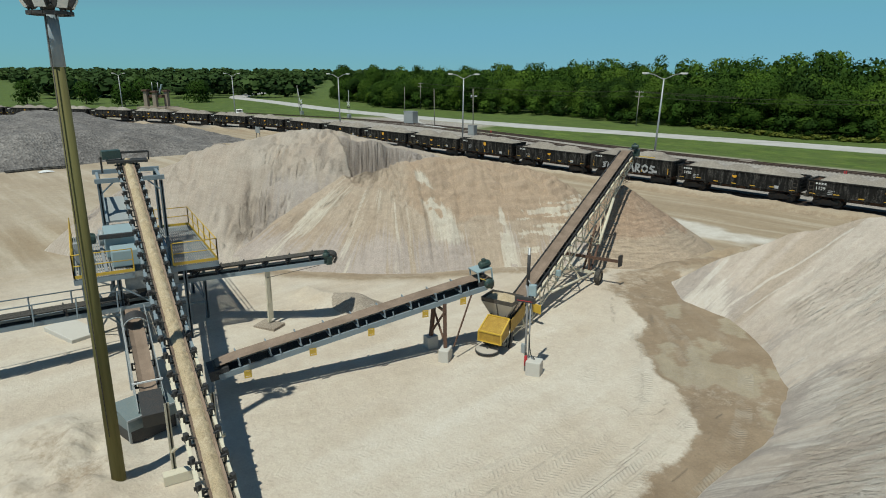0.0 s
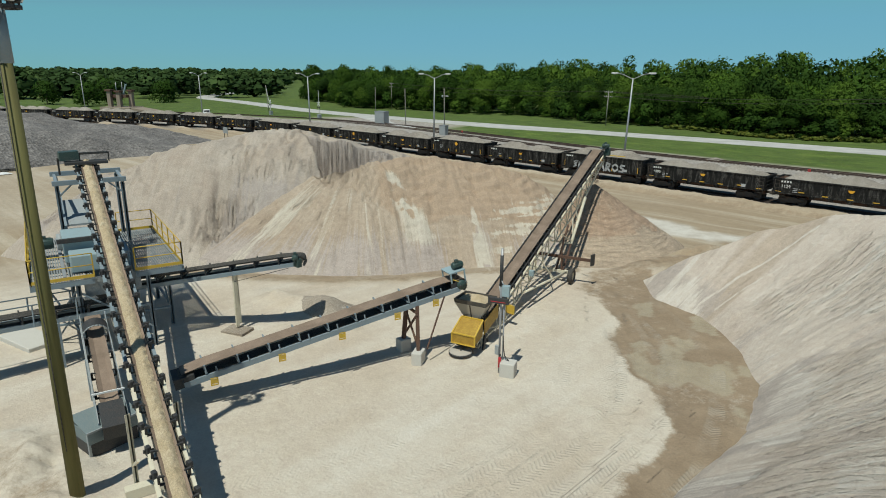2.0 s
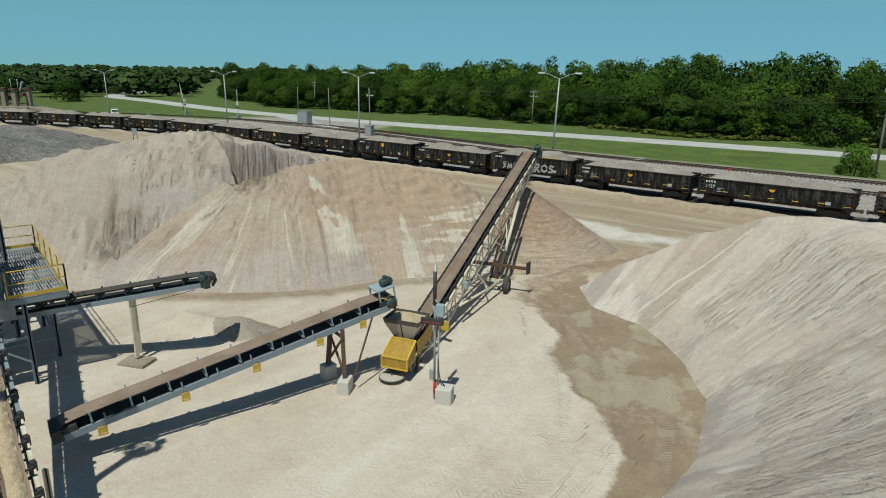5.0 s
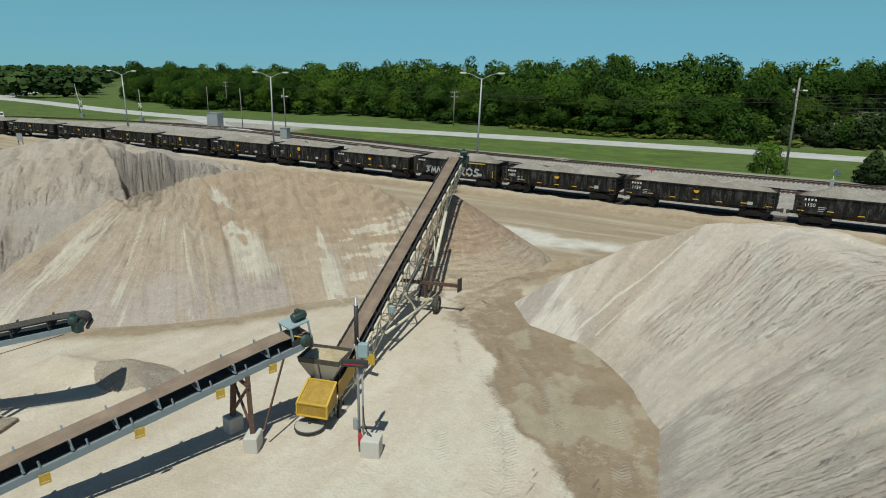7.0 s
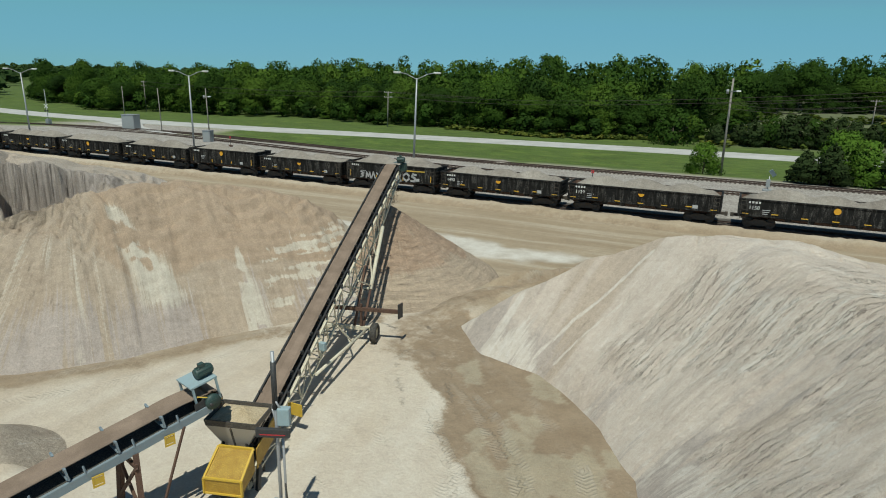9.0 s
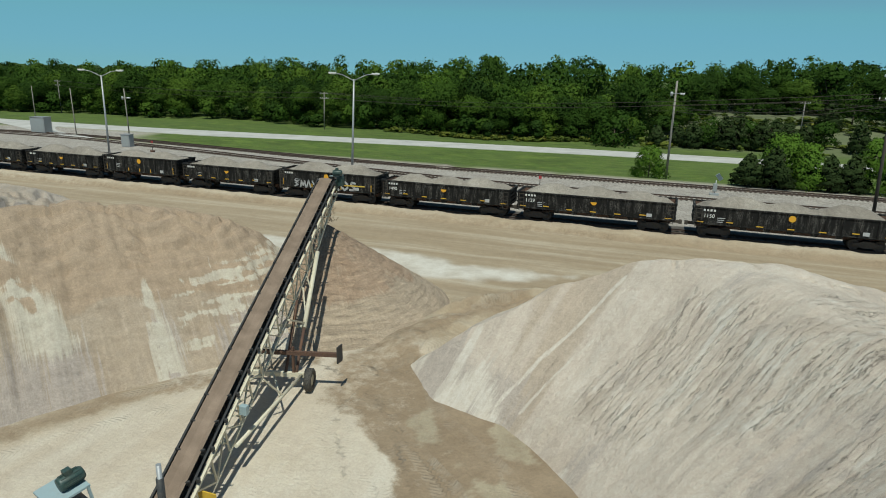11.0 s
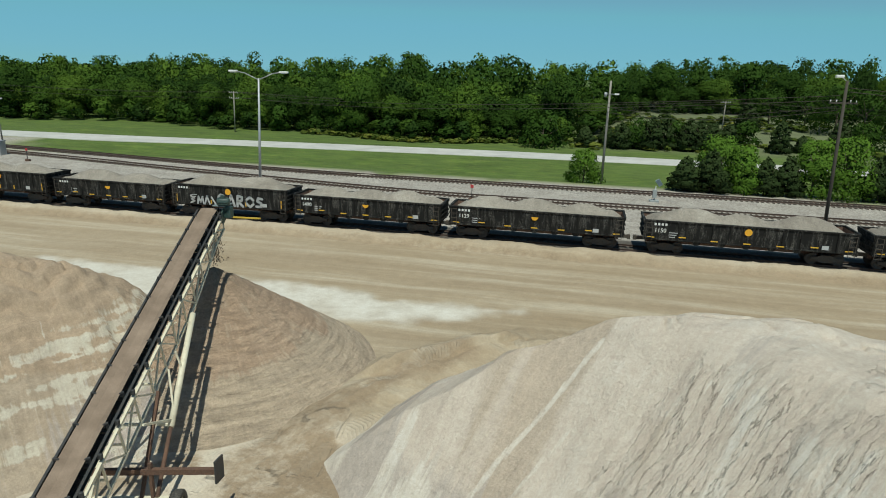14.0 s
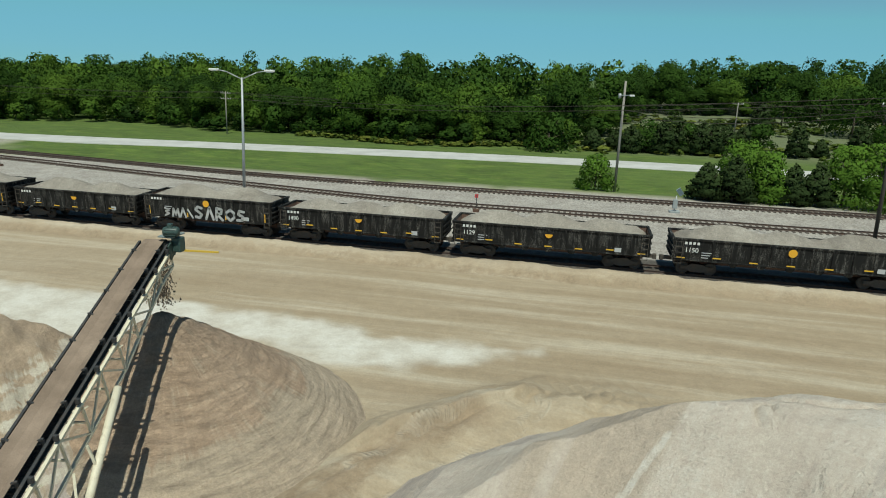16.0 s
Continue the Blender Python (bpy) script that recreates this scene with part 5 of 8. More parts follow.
        part("end_chord", Geo().box(*sorted((s * (h - 0.08), s * (h + 0.08))), -w - 0.03, w + 0.03, top - 0.13, top + 0.004), M_CAR, end)
        for yy in (-w - 0.09, w + 0.09):
            g = Geo()
            for xx in (s * (h - 0.15), s * (h - 0.6)):
                g.beam((xx, yy, bot - 0.25), (xx, yy, top - 0.2), 0.03, 0.03)
            for k in range(5):
                g.beam((s * (h - 0.15), yy, bot - 0.2 + k * 0.38), (s * (h - 0.6), yy, bot - 0.2 + k * 0.38), 0.03, 0.03)
            part("ladder", g, M_TRUCKS, th)
        g = Geo()
        g.box(*sorted((s * (h - 0.3), s * (h + 0.42))), -0.11, 0.11, 0.72, 0.98, c=0.02)
        g.box(*sorted((s * (h + 0.36), s * (h + 0.62))), -0.17, 0.17, 0.66, 1.02, c=0.03)
        part("coupler", g, M_TRUCKS, th)
        # truck
        xc = s * (h - 1.75)
        tr = part("truck", Geo().box(xc - 0.25, xc + 0.25, -1.05, 1.05, 0.42, 0.75, c=0.03), M_TRUCKS, th)
        for yy in (-0.98, 0.98):
            g = Geo()
            y0, y1 = yy - 0.06, yy + 0.06
            prof = [(-1.05, 0.62), (-0.7, 0.62), (-0.35, 0.78), (0.35, 0.78), (0.7, 0.62), (1.05, 0.62), (1.05, 0.42), (0.75, 0.40), (0.35, 0.22), (-0.35, 0.22), (-0.75, 0.40), (-1.05, 0.42)]
            n = len(prof)
            g.add([(xc + a, yv, b) for yv in (y0, y1) for a, b in prof], [tuple(range(n)), tuple(range(2 * n - 1, n - 1, -1))] + [(i, (i + 1) % n, n + (i + 1) % n, n + i) for i in range(n)])
            part("side_frame", g, M_TRUCKS, tr)
            for k in (-0.89, 0.89):
                g = Geo().lathe((xc + k, yy * 0.78, 0.43), (0, 1 if yy > 0 else -1, 0), [(-0.09, 0.0), (-0.09, 0.46), (-0.06, 0.46), (-0.05, 0.43), (0.05, 0.43), (0.05, 0.36), (0.02, 0.33), (0.02, 0.14), (0.09, 0.1), (0.09, 0.0)], 18)
                part("wheel", g, M_TRUCKS, tr)
    g = Geo()
    g.box(-h + 0.05, h - 0.05, -w + 0.05, w - 0.05, bot + 0.02, bot + 0.12)
    g.box(-h + 0.3, h - 0.3, -0.2, 0.2, 0.62, bot + 0.02)
    for k in (-2, -1, 0, 1, 2):
        g.box(k * L * 0.118 - 0.08, k * L * 0.118 + 0.08, -w + 0.05, w - 0.05, bot - 0.2, bot + 0.03)
    part("floor", g, M_CAR_IN, th)
    g = Geo()
    for s in (-1, 1):
        g.box(-h + 0.07, h - 0.07, *sorted((s * (w - 0.075), s * (w - 0.08))), bot + 0.1, top - 0.14)
        g.box(*sorted((s * (h - 0.065), s * (h - 0.07))), -w + 0.08, w - 0.08, bot + 0.1, top - 0.14)
    part("lining", g, M_CAR_IN, th, "rusty inner walls")
    return th


def stone_load(L, tall, m, seed):
    """The heaped stone in a car."""
    rng = random.Random(seed)
    h, top = L / 2, 2.66 + tall
    X, Y = np.meshgrid(np.linspace(-h + 0.08, h - 0.08, int(L * 4)), np.linspace(-1.41, 1.41, 14))
    Z = np.full(X.shape, 1.3)
    n = 2 if L < 12 else 3
    for i in range(n):
        c = (-0.5 + (i + 0.5) / n) * (L - 2.6) + rng.uniform(-0.3, 0.3)
        hh = top + rng.uniform(0.55, 0.85)
        d = np.maximum(np.abs(X - c) - L / n * 0.12, 0)
        Z = np.maximum(Z, hh - 0.34 * d - 0.32 * np.abs(Y) ** 1.3)
    Z = np.maximum(Z, top + 0.02 + 0.3 * (fbm(X, Y, 2.0, seed + 3) - 0.5))
    Z = np.minimum(Z, top - 0.12 + 0.62 * (1.5 - np.abs(Y)))
    Z = np.minimum(Z, top + 0.05 + (h - 1.0 - np.abs(X)) * 0.62)
    Z = np.maximum(Z, 1.3) + 0.10 * (fbm(X + seed * 31, Y, 0.8, seed) - 0.5)
    ob = new("stone_load", grid_mesh("stone_load", X, Y, Z, M_CARLOAD))
    ob.matrix_world = m
    tagged(ob, "pale grey crushed stone heaped in a gondola car", "stone load", "stone loads")


CARS = [(31.9, 46.6, 0, "1022"), (16.15, 31.0, 0, "1150"), (0.95, 14.75, 0, "1129"), (-12.7, 0.25, 0, "1490"), (-24.5, -13.3, 1, ""), (-36.95, -25.2, 0, ""), (-48.3, -37.7, 1, ""), (-60.6, -49.0, 0, ""),
        (-73.6, -61.4, 0, ""), (-87.0, -74.4, 0, "")]


def build_train():
    for i, (a, b, tall, num) in enumerate(CARS):
        L = b - a - 0.05
        lab = "tall black steel gondola car with silver graffiti" if i == 4 else "tall black steel gondola car heaped with stone" if tall else "long black steel gondola car with pale scuffs and stone"
        car = gondola(L, 0.25 if tall else 0.0, num, lab, i, bool(tall))
        if i == 4:
            graffiti(car, L)
        m = pose((a + b) / 2, 6.5, 0.5)
        car.matrix_world = m
        stone_load(L, 0.25 if tall else 0.0, m, i + 1)
    base = gondola(12.6, 0.0, "", "black steel gondola car in the long train", 20)
    x = -87.6
    k = 0
    while x > -235:
        xm = x - 6.9
        s = float(track_y(xm + 1) - track_y(xm - 1)) / 2
        st = 13.8 / math.hypot(1, s)
        xm = x - st / 2
        m = pose(xm, float(track_y(xm)), 0.5, 0, 0, math.degrees(math.atan(s)))
        if k == 0:
            base.matrix_world = m
        else:
            copy_thing(base, m)
        stone_load(12.6, 0.0, m, 30 + k)
        x -= st
        k += 1


def graffiti(car, L):
    """Sprayed silver loops and strokes, drawn as plain thick shapes."""
    shapes = [[(0.5, 0.9), (0.2, 1.0), (0, 0.75), (0.25, 0.55), (0.5, 0.35), (0.3, 0.05), (0, 0.12)], [(0, 0), (0.3, 1.0), (0.6, 0)], [(0, 0), (0.05, 1.0), (0.45, 0.9), (0.4, 0.55), (0.05, 0.5), (0.5, 0)],
              [(0.3, 0.95), (0.0, 0.7), (0.0, 0.3), (0.3, 0.02), (0.6, 0.3), (0.6, 0.7), (0.3, 0.95)], [(0.55, 0.85), (0.2, 0.9), (0.1, 0.6), (0.45, 0.45), (0.4, 0.1), (0.0, 0.1)],
              [(0, 0), (0.1, 0.9), (0.35, 0.2), (0.6, 0.9), (0.7, 0.0)], [(0, 0.9), (0.5, 0.0)], [(0.5, 0.9), (0.0, 0.0)], [(0.0, 0.9), (0.4, 0.75), (0.1, 0.5), (0.45, 0.3), (0.0, 0.05)]]
    x = -L / 2 + 1.9
    for i, k in enumerate((8, 5, 1, 6, 0, 1, 2, 3, 4)):
        big = i >= 4
        sc = 0.92 if big else 0.7
        g = Geo()
        pts = [(x + a * sc * 1.15, -1.575, 1.24 + b * sc) for a, b in shapes[k]]
        for p, q in zip(pts, pts[1:]):
            g.beam(p, q, 0.012, 0.21 if big else 0.15)
        for p in pts:
            g.tube((p[0], p[1] - 0.006, p[2]), (p[0], p[1] + 0.006, p[2]), 0.105 if big else 0.075, 10)
        part("graffiti_shape", g, M_SPRAY, car, "sprayed silver shape")
        x += sc * 0.98


build_train()

# ---- poles, wires and trackside things ----
def wood_mat():
    m = Mat("treated_pole", 0.85)
    a = m.noise(4, 6, 0.7, stretch=(1, 1, 0.06))
    b = m.noise(0.7, 4, 0.6)
    c = m.ramp(a, (0.3, (0.085, 0.078, 0.022)), (0.7, (0.175, 0.155, 0.05)))
    c = m.mix(m.math("MULTIPLY", m.ramp(b, (0.4, 0.0), (0.7, 1.0)), 0.5), c, (0.125, 0.125, 0.045))
    return m.done(c, None, m.bump(a, 0.01, 0.6))


M_POLE = wood_mat()
M_POLE_GREY = metal_mat("weathered_pole", (0.27, 0.25, 0.22), 0.1, 0.85, 0.2)
M_POLE_DARK = metal_mat("dark_pole", (0.045, 0.038, 0.03), 0.1, 0.85, 0.1)
M_GLASS_LAMP = metal_mat("lamp_lens", (0.7, 0.72, 0.72), 0.0, 0.2, 0.05)


def floodlight_mast(x, y):
    th = thing("floodlight_mast", (x, y, 0), "tall greenish treated-wood pole with a floodlight crown", "floodlight")
    part("pole", Geo().tube((x, y, -0.3), (x + 0.03, y + 0.08, 13.95), 0.225, 20, 0.16), M_POLE, th)
    part("sleeve", Geo().tube((x + 0.03, y + 0.08, 13.35), (x + 0.03, y + 0.09, 14.72), 0.19, 16, 0.17), M_STEEL_BLUE, th)
    g = Geo()
    for k in range(12):
        a, b = k * math.pi / 6, (k + 1) * math.pi / 6
        for r in (0.55, 0.28):
            g.beam((x + r * math.cos(a), y + 0.09 + r * math.sin(a), 14.74), (x + r * math.cos(b), y + 0.09 + r * math.sin(b), 14.74), 0.06, 0.09)
    for k in range(4):
        a = k * math.pi / 2 + 0.4
        g.beam((x, y + 0.09, 14.7), (x + 0.55 * math.cos(a), y + 0.09 + 0.55 * math.sin(a), 14.72), 0.05, 0.06)
    part("crown_ring", g, M_STEEL_DARK, th)
    for k in range(7):
        a = k * 2 * math.pi / 7 + 0.3
        lx, ly = x + 0.5 * math.cos(a), y + 0.09 + 0.5 * math.sin(a)
        m = pose(lx, ly, 15.05, 0, 30, math.degrees(a))
        lamp = part("lamp_head", Geo().box(-0.12, 0.14, -0.17, 0.17, -0.16, 0.16, m, 0.03), M_STEEL_DARK, th)
        part("lens", Geo().box(0.141, 0.15, -0.14, 0.14, -0.13, 0.13, m), M_GLASS_LAMP, lamp)
        part("bracket", Geo().beam((lx, ly, 14.76), (lx, ly, 14.98), 0.05, 0.05), M_STEEL_DARK, th)
    g = Geo()
    pts = [(x + 0.3, y - 0.1, 14.7), (x + 0.42, y - 0.14, 14.3), (x + 0.3, y - 0.12, 14.0), (x + 0.2, y - 0.1, 13.6), (x + 0.2, y - 0.13, 9), (x + 0.22, y - 0.13, 2)]
    for p, q in zip(pts, pts[1:]):
        g.tube(p, q, 0.016, 6)
    part("cable", g, M_RUBBER, th)


floodlight_mast(1.15, -59.47)


def street_lamp(x, y, top, lean=(0, 0), turn=0.0, arm=2.3):
    z = float(ground_height(x, y))
    th = thing("street_lamp", (x, y, z), "tall grey twin-arm street lamp behind the train", "street lamp", "yard lamps")
    t = Vector((x + lean[0], y + lean[1], top))
    part("pole", Geo().tube((x, y, z - 0.2), t, 0.15, 12, 0.09), M_GALV, th)
    for s in (-1, 1):
        d = Vector((math.cos(turn) * s, math.sin(turn) * s, 0))
        g = Geo()
        a, b, c = t - Vector((0, 0, 0.15)), t + d * arm * 0.6 + Vector((0, 0, 0.45)), t + d * arm + Vector((0, 0, 0.6))
        g.tube(a, b, 0.05, 8).tube(b, c, 0.045, 8)
        ar = part("arm", g, M_GALV, th)
        m = Matrix.Translation(c + d * 0.25) @ Matrix.Rotation(turn, 4, "Z")
        part("lamp_head", Geo().box(-0.42, 0.42, -0.17, 0.17, -0.08, 0.10, m, 0.05), M_WHITE, ar)
        part("lens", Geo().box(-0.25, 0.3, -0.12, 0.12, -0.13, -0.081, m, 0.01), M_GLASS_LAMP, ar)


street_lamp(-19.9, 12.4, 12.55, (0.45, 0.0), 0.05)
street_lamp(-54.8, 12.0, 12.2, (0.1, 0), 0.25)
street_lamp(-91.0, 12.0, 12.0, (-0.2, 0), 0.3)
street_lamp(-139.6, 12.0, 11.8, (-0.3, 0), 0.3)
street_lamp(-176, -4.6, 11.6, (-0.3, 0), 0.3)
street_lamp(-232, -30, 12.0, (-0.2, 0), 0.5)


def utility_pole(x, y, top, material, label, lean=(0, 0), bars=1, lamp=False, r=0.14, turn=0.0, drop=0.35, top_lamp=False):
    z = float(ground_height(x, y))
    th = thing("utility_pole", (x, y, z), label, "utility pole", "utility poles")
    t = Vector((x + lean[0], y + lean[1], top))
    part("pole", Geo().tube((x, y, z - 0.3), t, r, 10, r * 0.7), material, th)
    d = Vector((math.cos(turn), math.sin(turn), 0))
    for k in range(bars):
        c = t - Vector((0, 0, drop + 1.1 * k))
        ar = part("crossarm", Geo().beam(c - d * 1.1, c + d * 1.1, 0.1, 0.12), material, th)
        for s in (-1, -0.55, 0.55, 1):
            part("insulator", Geo().tube(c + d * s + Vector((0, 0, 0.06)), c + d * s + Vector((0, 0, 0.22)), 0.04, 8), M_WHITE, ar)
    if top_lamp:
        ar = part("lamp_arm", Geo().tube(t - Vector((0, 0, 0.1)), t - d * 0.45 + Vector((0, 0, 0.25)), 0.04, 8), M_GALV, th)
        part("lamp_head", Geo().box(-0.3, 0.28, -0.16, 0.16, -0.1, 0.12, Matrix.Translation(t - d * 0.62 + Vector((0, 0, 0.28))), 0.05), M_WHITE, ar)
    if lamp:
        a = t - Vector((0, 0, 1.6))
        ar = part("lamp_arm", Geo().beam(a - d * 0.6, a + d * 0.7, 0.06, 0.06), M_GALV, th)
        part("lamp_head", Geo().box(-0.28, 0.28, -0.16, 0.16, -0.1, 0.1, Matrix.Translation(a + d * 0.85), 0.03), M_WHITE, ar)
        part("transformer", Geo().tube(a - d * 0.5 - Vector((0, 0, 0.35)), a - d * 0.5 + Vector((0, 0, 0.2)), 0.17, 10), M_GALV, ar)
    return th


utility_pole(13.75, 39.6, 13.2, M_POLE_GREY, "weathered utility pole with a small lamp", (0.0, -1.0), 0, True, 0.17)
utility_pole(30.95, 11.6, 13.75, M_POLE_DARK, "dark wooden pole with a lamp behind the train", (-0.35, 0.2), 1, False, 0.15, 0.2, 1.7, True)
utility_pole(-61.5, 79.0, 8.9, M_POLE_GREY, "slim grey power pole before the wood", (0.2, 0), 2)
utility_pole(-92.5, 40.0, 9.2, M_POLE_GREY, "slim grey pole near the crossing", (-0.2, 0), 0, False, 0.1)
utility_pole(-78.2, 38.6, 9.6, M_POLE_GREY, "grey pole with a small lamp beside the siding", (-0.2, 0), 0, True, 0.12)
utility_pole(41.5, 112.0, 9.4, M_POLE_GREY, "grey power pole in the rough meadow", (0, 0), 1)
utility_pole(-126, 58.5, 8.6, M_POLE_GREY, "slim grey pole by the road", (0.1, 0), 0, False, 0.1)
utility_pole(-148, 84, 9.4, M_POLE_GREY, "grey power pole by the wood", (0, 0), 2)
utility_pole(-156, 41, 8.8, M_POLE_GREY, "leaning grey pole near the crossing", (-1.0, 0), 0, False, 0.11)


def wire(a, b, sag, name="power_line"):
    g = Geo()
    a, b = Vector(a), Vector(b)
    pts = [a.lerp(b, k / 16) - Vector((0, 0, sag * 4 * (k / 16) * (1 - k / 16))) for k in range(17)]
    side = (b - a).cross(Vector((0, 0, 1))).normalized() * 0.022
    up = Vector((0, 0, 0.022))
    g.strip([[p + side, p + up, p - side, p - up, p + side] for p in pts])
    solo(name, g, M_POLE_DARK, "thin dark overhead power line before the wood", "power line", "power lines")


for k, dz in enumerate((0.0, 0.15, -1.1)):
    wire((-148 - k, 84, 9.2 + dz), (-61.5 - k * 0.6, 79, 8.7 + dz), 1.0)
    wire((-61.5 - k * 0.6, 79, 8.7 + dz), (41.5 + k, 112, 9.2 + dz), 1.6)
    wire((41.5 + k, 112, 9.2 + dz), (150, 112, 11 + dz), 1.6)
for k in range(4):
    wire((-60, 78.5, 8.6 - 0.9 * k), (30.3, 11.8, 12.6 - 0.35 * k), 1.4) if k < 2 else wire((13.7, 38.6, 11.2 - 0.6 * k), (30.3, 11.8, 12.4 - 0.3 * k), 0.8)
wire((30.8, 11.8, 13.2), (95, 5, 13.0), 1.4)
wire((30.8, 11.6, 12.9), (95, 4, 12.7), 1.4)


def cabinet(x, y, w, d, h, label, turn=0.0):
    z = float(ground_height(x, y))
    th = thing("relay_cabinet", (x, y, z), label, "equipment cabinet")
    m = pose(x, y, z, 0, 0, turn)
    body = part("body", Geo().box(-w / 2, w / 2, -d / 2, d / 2, -0.1, h, m, 0.03), M_GALV, th)
    part("roof", Geo().box(-w / 2 - 0.08, w / 2 + 0.08, -d / 2 - 0.08, d / 2 + 0.08, h + 0.002, h + 0.1, m, 0.02), M_GALV, th)
    part("door", Geo().box(-w / 2 + 0.15, w / 2 - 0.15, -d / 2 - 0.03, -d / 2 - 0.002, 0.15, h - 0.15, m, 0.01), M_GREY, body)


cabinet(-101.9, 40.5, 2.8, 2.2, 2.9, "grey metal trackside equipment house on the gravel", 15)
cabinet(-71.0, 31.0, 1.5, 1.2, 2.0, "grey metal relay cabinet beside the siding", 10)


def crossing_signal(x, y, tilt=0.0):
    z = float(ground_height(x, y))
    th = thing("crossing_signal", (x, y, z), "grey level-crossing signal mast with crossbuck and gate arm", "crossing signal")
    part("mast", Geo().tube((x, y, z - 0.1), (x, y, z + 4.3), 0.07, 10), M_GALV, th)
    g = Geo()
    for s in (-1, 1):
        g.beam((x - 0.6, y - 0.12, z + 3.9 - 0.42 * s), (x + 0.6, y - 0.12, z + 3.9 + 0.42 * s), 0.03, 0.2)
    part("crossbuck", g, M_WHITE, th)
    for s in (-1, 1):
        part("signal_lamp", Geo().tube((x + 0.4 * s, y - 0.05, z + 2.9), (x + 0.4 * s, y - 0.2, z + 2.9), 0.22, 14), M_STEEL_DARK, th)
    part("base_box", Geo().box(x - 0.5, x + 0.5, y - 0.4, y + 0.4, z - 0.1, z + 1.1, None, 0.04), M_GALV, th)
    part("gate_arm", Geo().beam((x, y, z + 1.1), (x - 1.2 + tilt, y, z + 7.5), 0.07, 0.12), M_WHITE, th)


crossing_signal(-149, 37.5, -0.6)
crossing_signal(-125.4, 38.2, 1.2)


def solar_signal(x, y):
    z = float(ground_height(x, y))
    th = thing("solar_signal", (x, y, z), "small trackside box on a post with a tilted solar panel", "trackside device")
    part("base", Geo().box(x - 0.5, x + 0.5, y - 0.4, y + 0.4, z - 0.05, z + 0.22, None, 0.03), M_GREY, th)
    part("post", Geo().tube((x, y, z), (x + 0.05, y, z + 1.75), 0.06, 8), M_GALV, th)
    part("box", Geo().box(x - 0.22, x + 0.22, y - 0.2, y + 0.2, z + 0.45, z + 1.35, None, 0.03), M_GREY, th)
    part("solar_panel", Geo().box(-0.24, 0.24, -0.03, 0.03, -0.55, 0.55, pose(x + 0.32, y - 0.1, z + 2.15, 35, -38, 0), 0.01), M_TEAL, th)


solar_signal(19.2, 27.8)


def switch_stand(x, y):
    z = float(ground_height(x, y))
    th = thing("switch_stand", (x, y, z), "rusty railway switch stand with a small target", "switch stand")
    part("base", Geo().box(x - 0.3, x + 0.3, y - 0.2, y + 0.2, z - 0.05, z + 0.3, None, 0.03), M_STEEL_RUST, th)
    part("mast", Geo().tube((x, y, z + 0.3), (x, y, z + 1.7), 0.04, 8), M_STEEL_DARK, th)
    part("target", Geo().box(x - 0.16, x + 0.16, y - 0.02, y + 0.02, z + 1.4, z + 1.75, None, 0.01), M_RED, th)


switch_stand(-62.7, 27.6)
switch_stand(0.0, 20.9)


M_GRIT = sand_mat("gritty_gravel", (0.29, 0.235, 0.18), (0.36, 0.30, 0.235), (0.43, 0.37, 0.30), 0.4, 0.7, flow=False)


def small_mound(x, y, rx, ry, h, material, label, seed, name="gravel_mound"):
    a = np.linspace(-1.5, 1.5, 34)
    U, V = np.meshgrid(a, a)
    X, Y = x + U * rx, y + V * ry
    r = np.hypot(U, V)
    Zm = ground_height(X, Y) + h * np.clip(1.05 - r, -0.2, 1) * (0.8 + 0.4 * fbm(X, Y, 0.7, seed)) - 0.06
    tagged(new(name, grid_mesh(name, X, Y, Zm, material)), label, "gravel heap")


small_mound(-16.0, 33.6, 2.4, 1.0, 0.45, M_CARLOAD, "low heap of spilled ballast near the main line", 3)
small_mound(-6.6, -43.9, 2.4, 1.6, 0.6, M_GRIT, "small brown-grey gravel heap under the conveyor's head", 4)


def pickup_truck(x, y, turn):
    z = float(ground_height(x, y))
    th = thing("pickup_truck", (0, 0, 0), "white pickup truck parked beyond the train", "car")
    m = pose(0, 0, 0)
    part("body", Geo().box(-2.7, 2.7, -0.95, 0.95, 0.45, 1.0, m, 0.1), M_WHITE, th)
    part("cab", Geo().box(-0.9, 1.1, -0.88, 0.88, 0.98, 1.78, m, 0.18), M_WHITE, th)
    part("side_window", Geo().box(-0.7, 0.9, -0.9, 0.9, 1.15, 1.55, m, 0.05), M_STEEL_DARK, th)
    part("windscreen", Geo().box(0.95, 1.13, -0.7, 0.7, 1.12, 1.6, m, 0.05), M_STEEL_DARK, th)
    part("bed_rail", Geo().box(-2.65, -0.9, -0.95, -0.85, 0.99, 1.15, m, 0.02), M_WHITE, th)
    part("bed_rail", Geo().box(-2.65, -0.9, 0.85, 0.95, 0.99, 1.15, m, 0.02), M_WHITE, th)
    for xx in (-1.7, 1.75):
        for s in (-1, 1):
            w = part("tyre", Geo().lathe((xx, s * 0.86, 0.4), (0, s, 0), [(-0.12, 0.2), (-0.12, 0.37), (-0.08, 0.4), (0.08, 0.4), (0.12, 0.37), (0.12, 0.2)], 16), M_RUBBER, th)
            part("rim", Geo().lathe((xx, s * 0.86, 0.4), (0, s, 0), [(0.05, 0.21), (0.1, 0.2), (0.08, 0.0)], 12), M_GALV, w)
    th.matrix_world = pose(x, y, z, 0, 0, turn)


pickup_truck(-157, 21.5, -25)


M_OLD_CONCRETE = metal_mat("old_ochre_concrete", (0.27, 0.22, 0.17), 0.3, 0.9, 0.25)


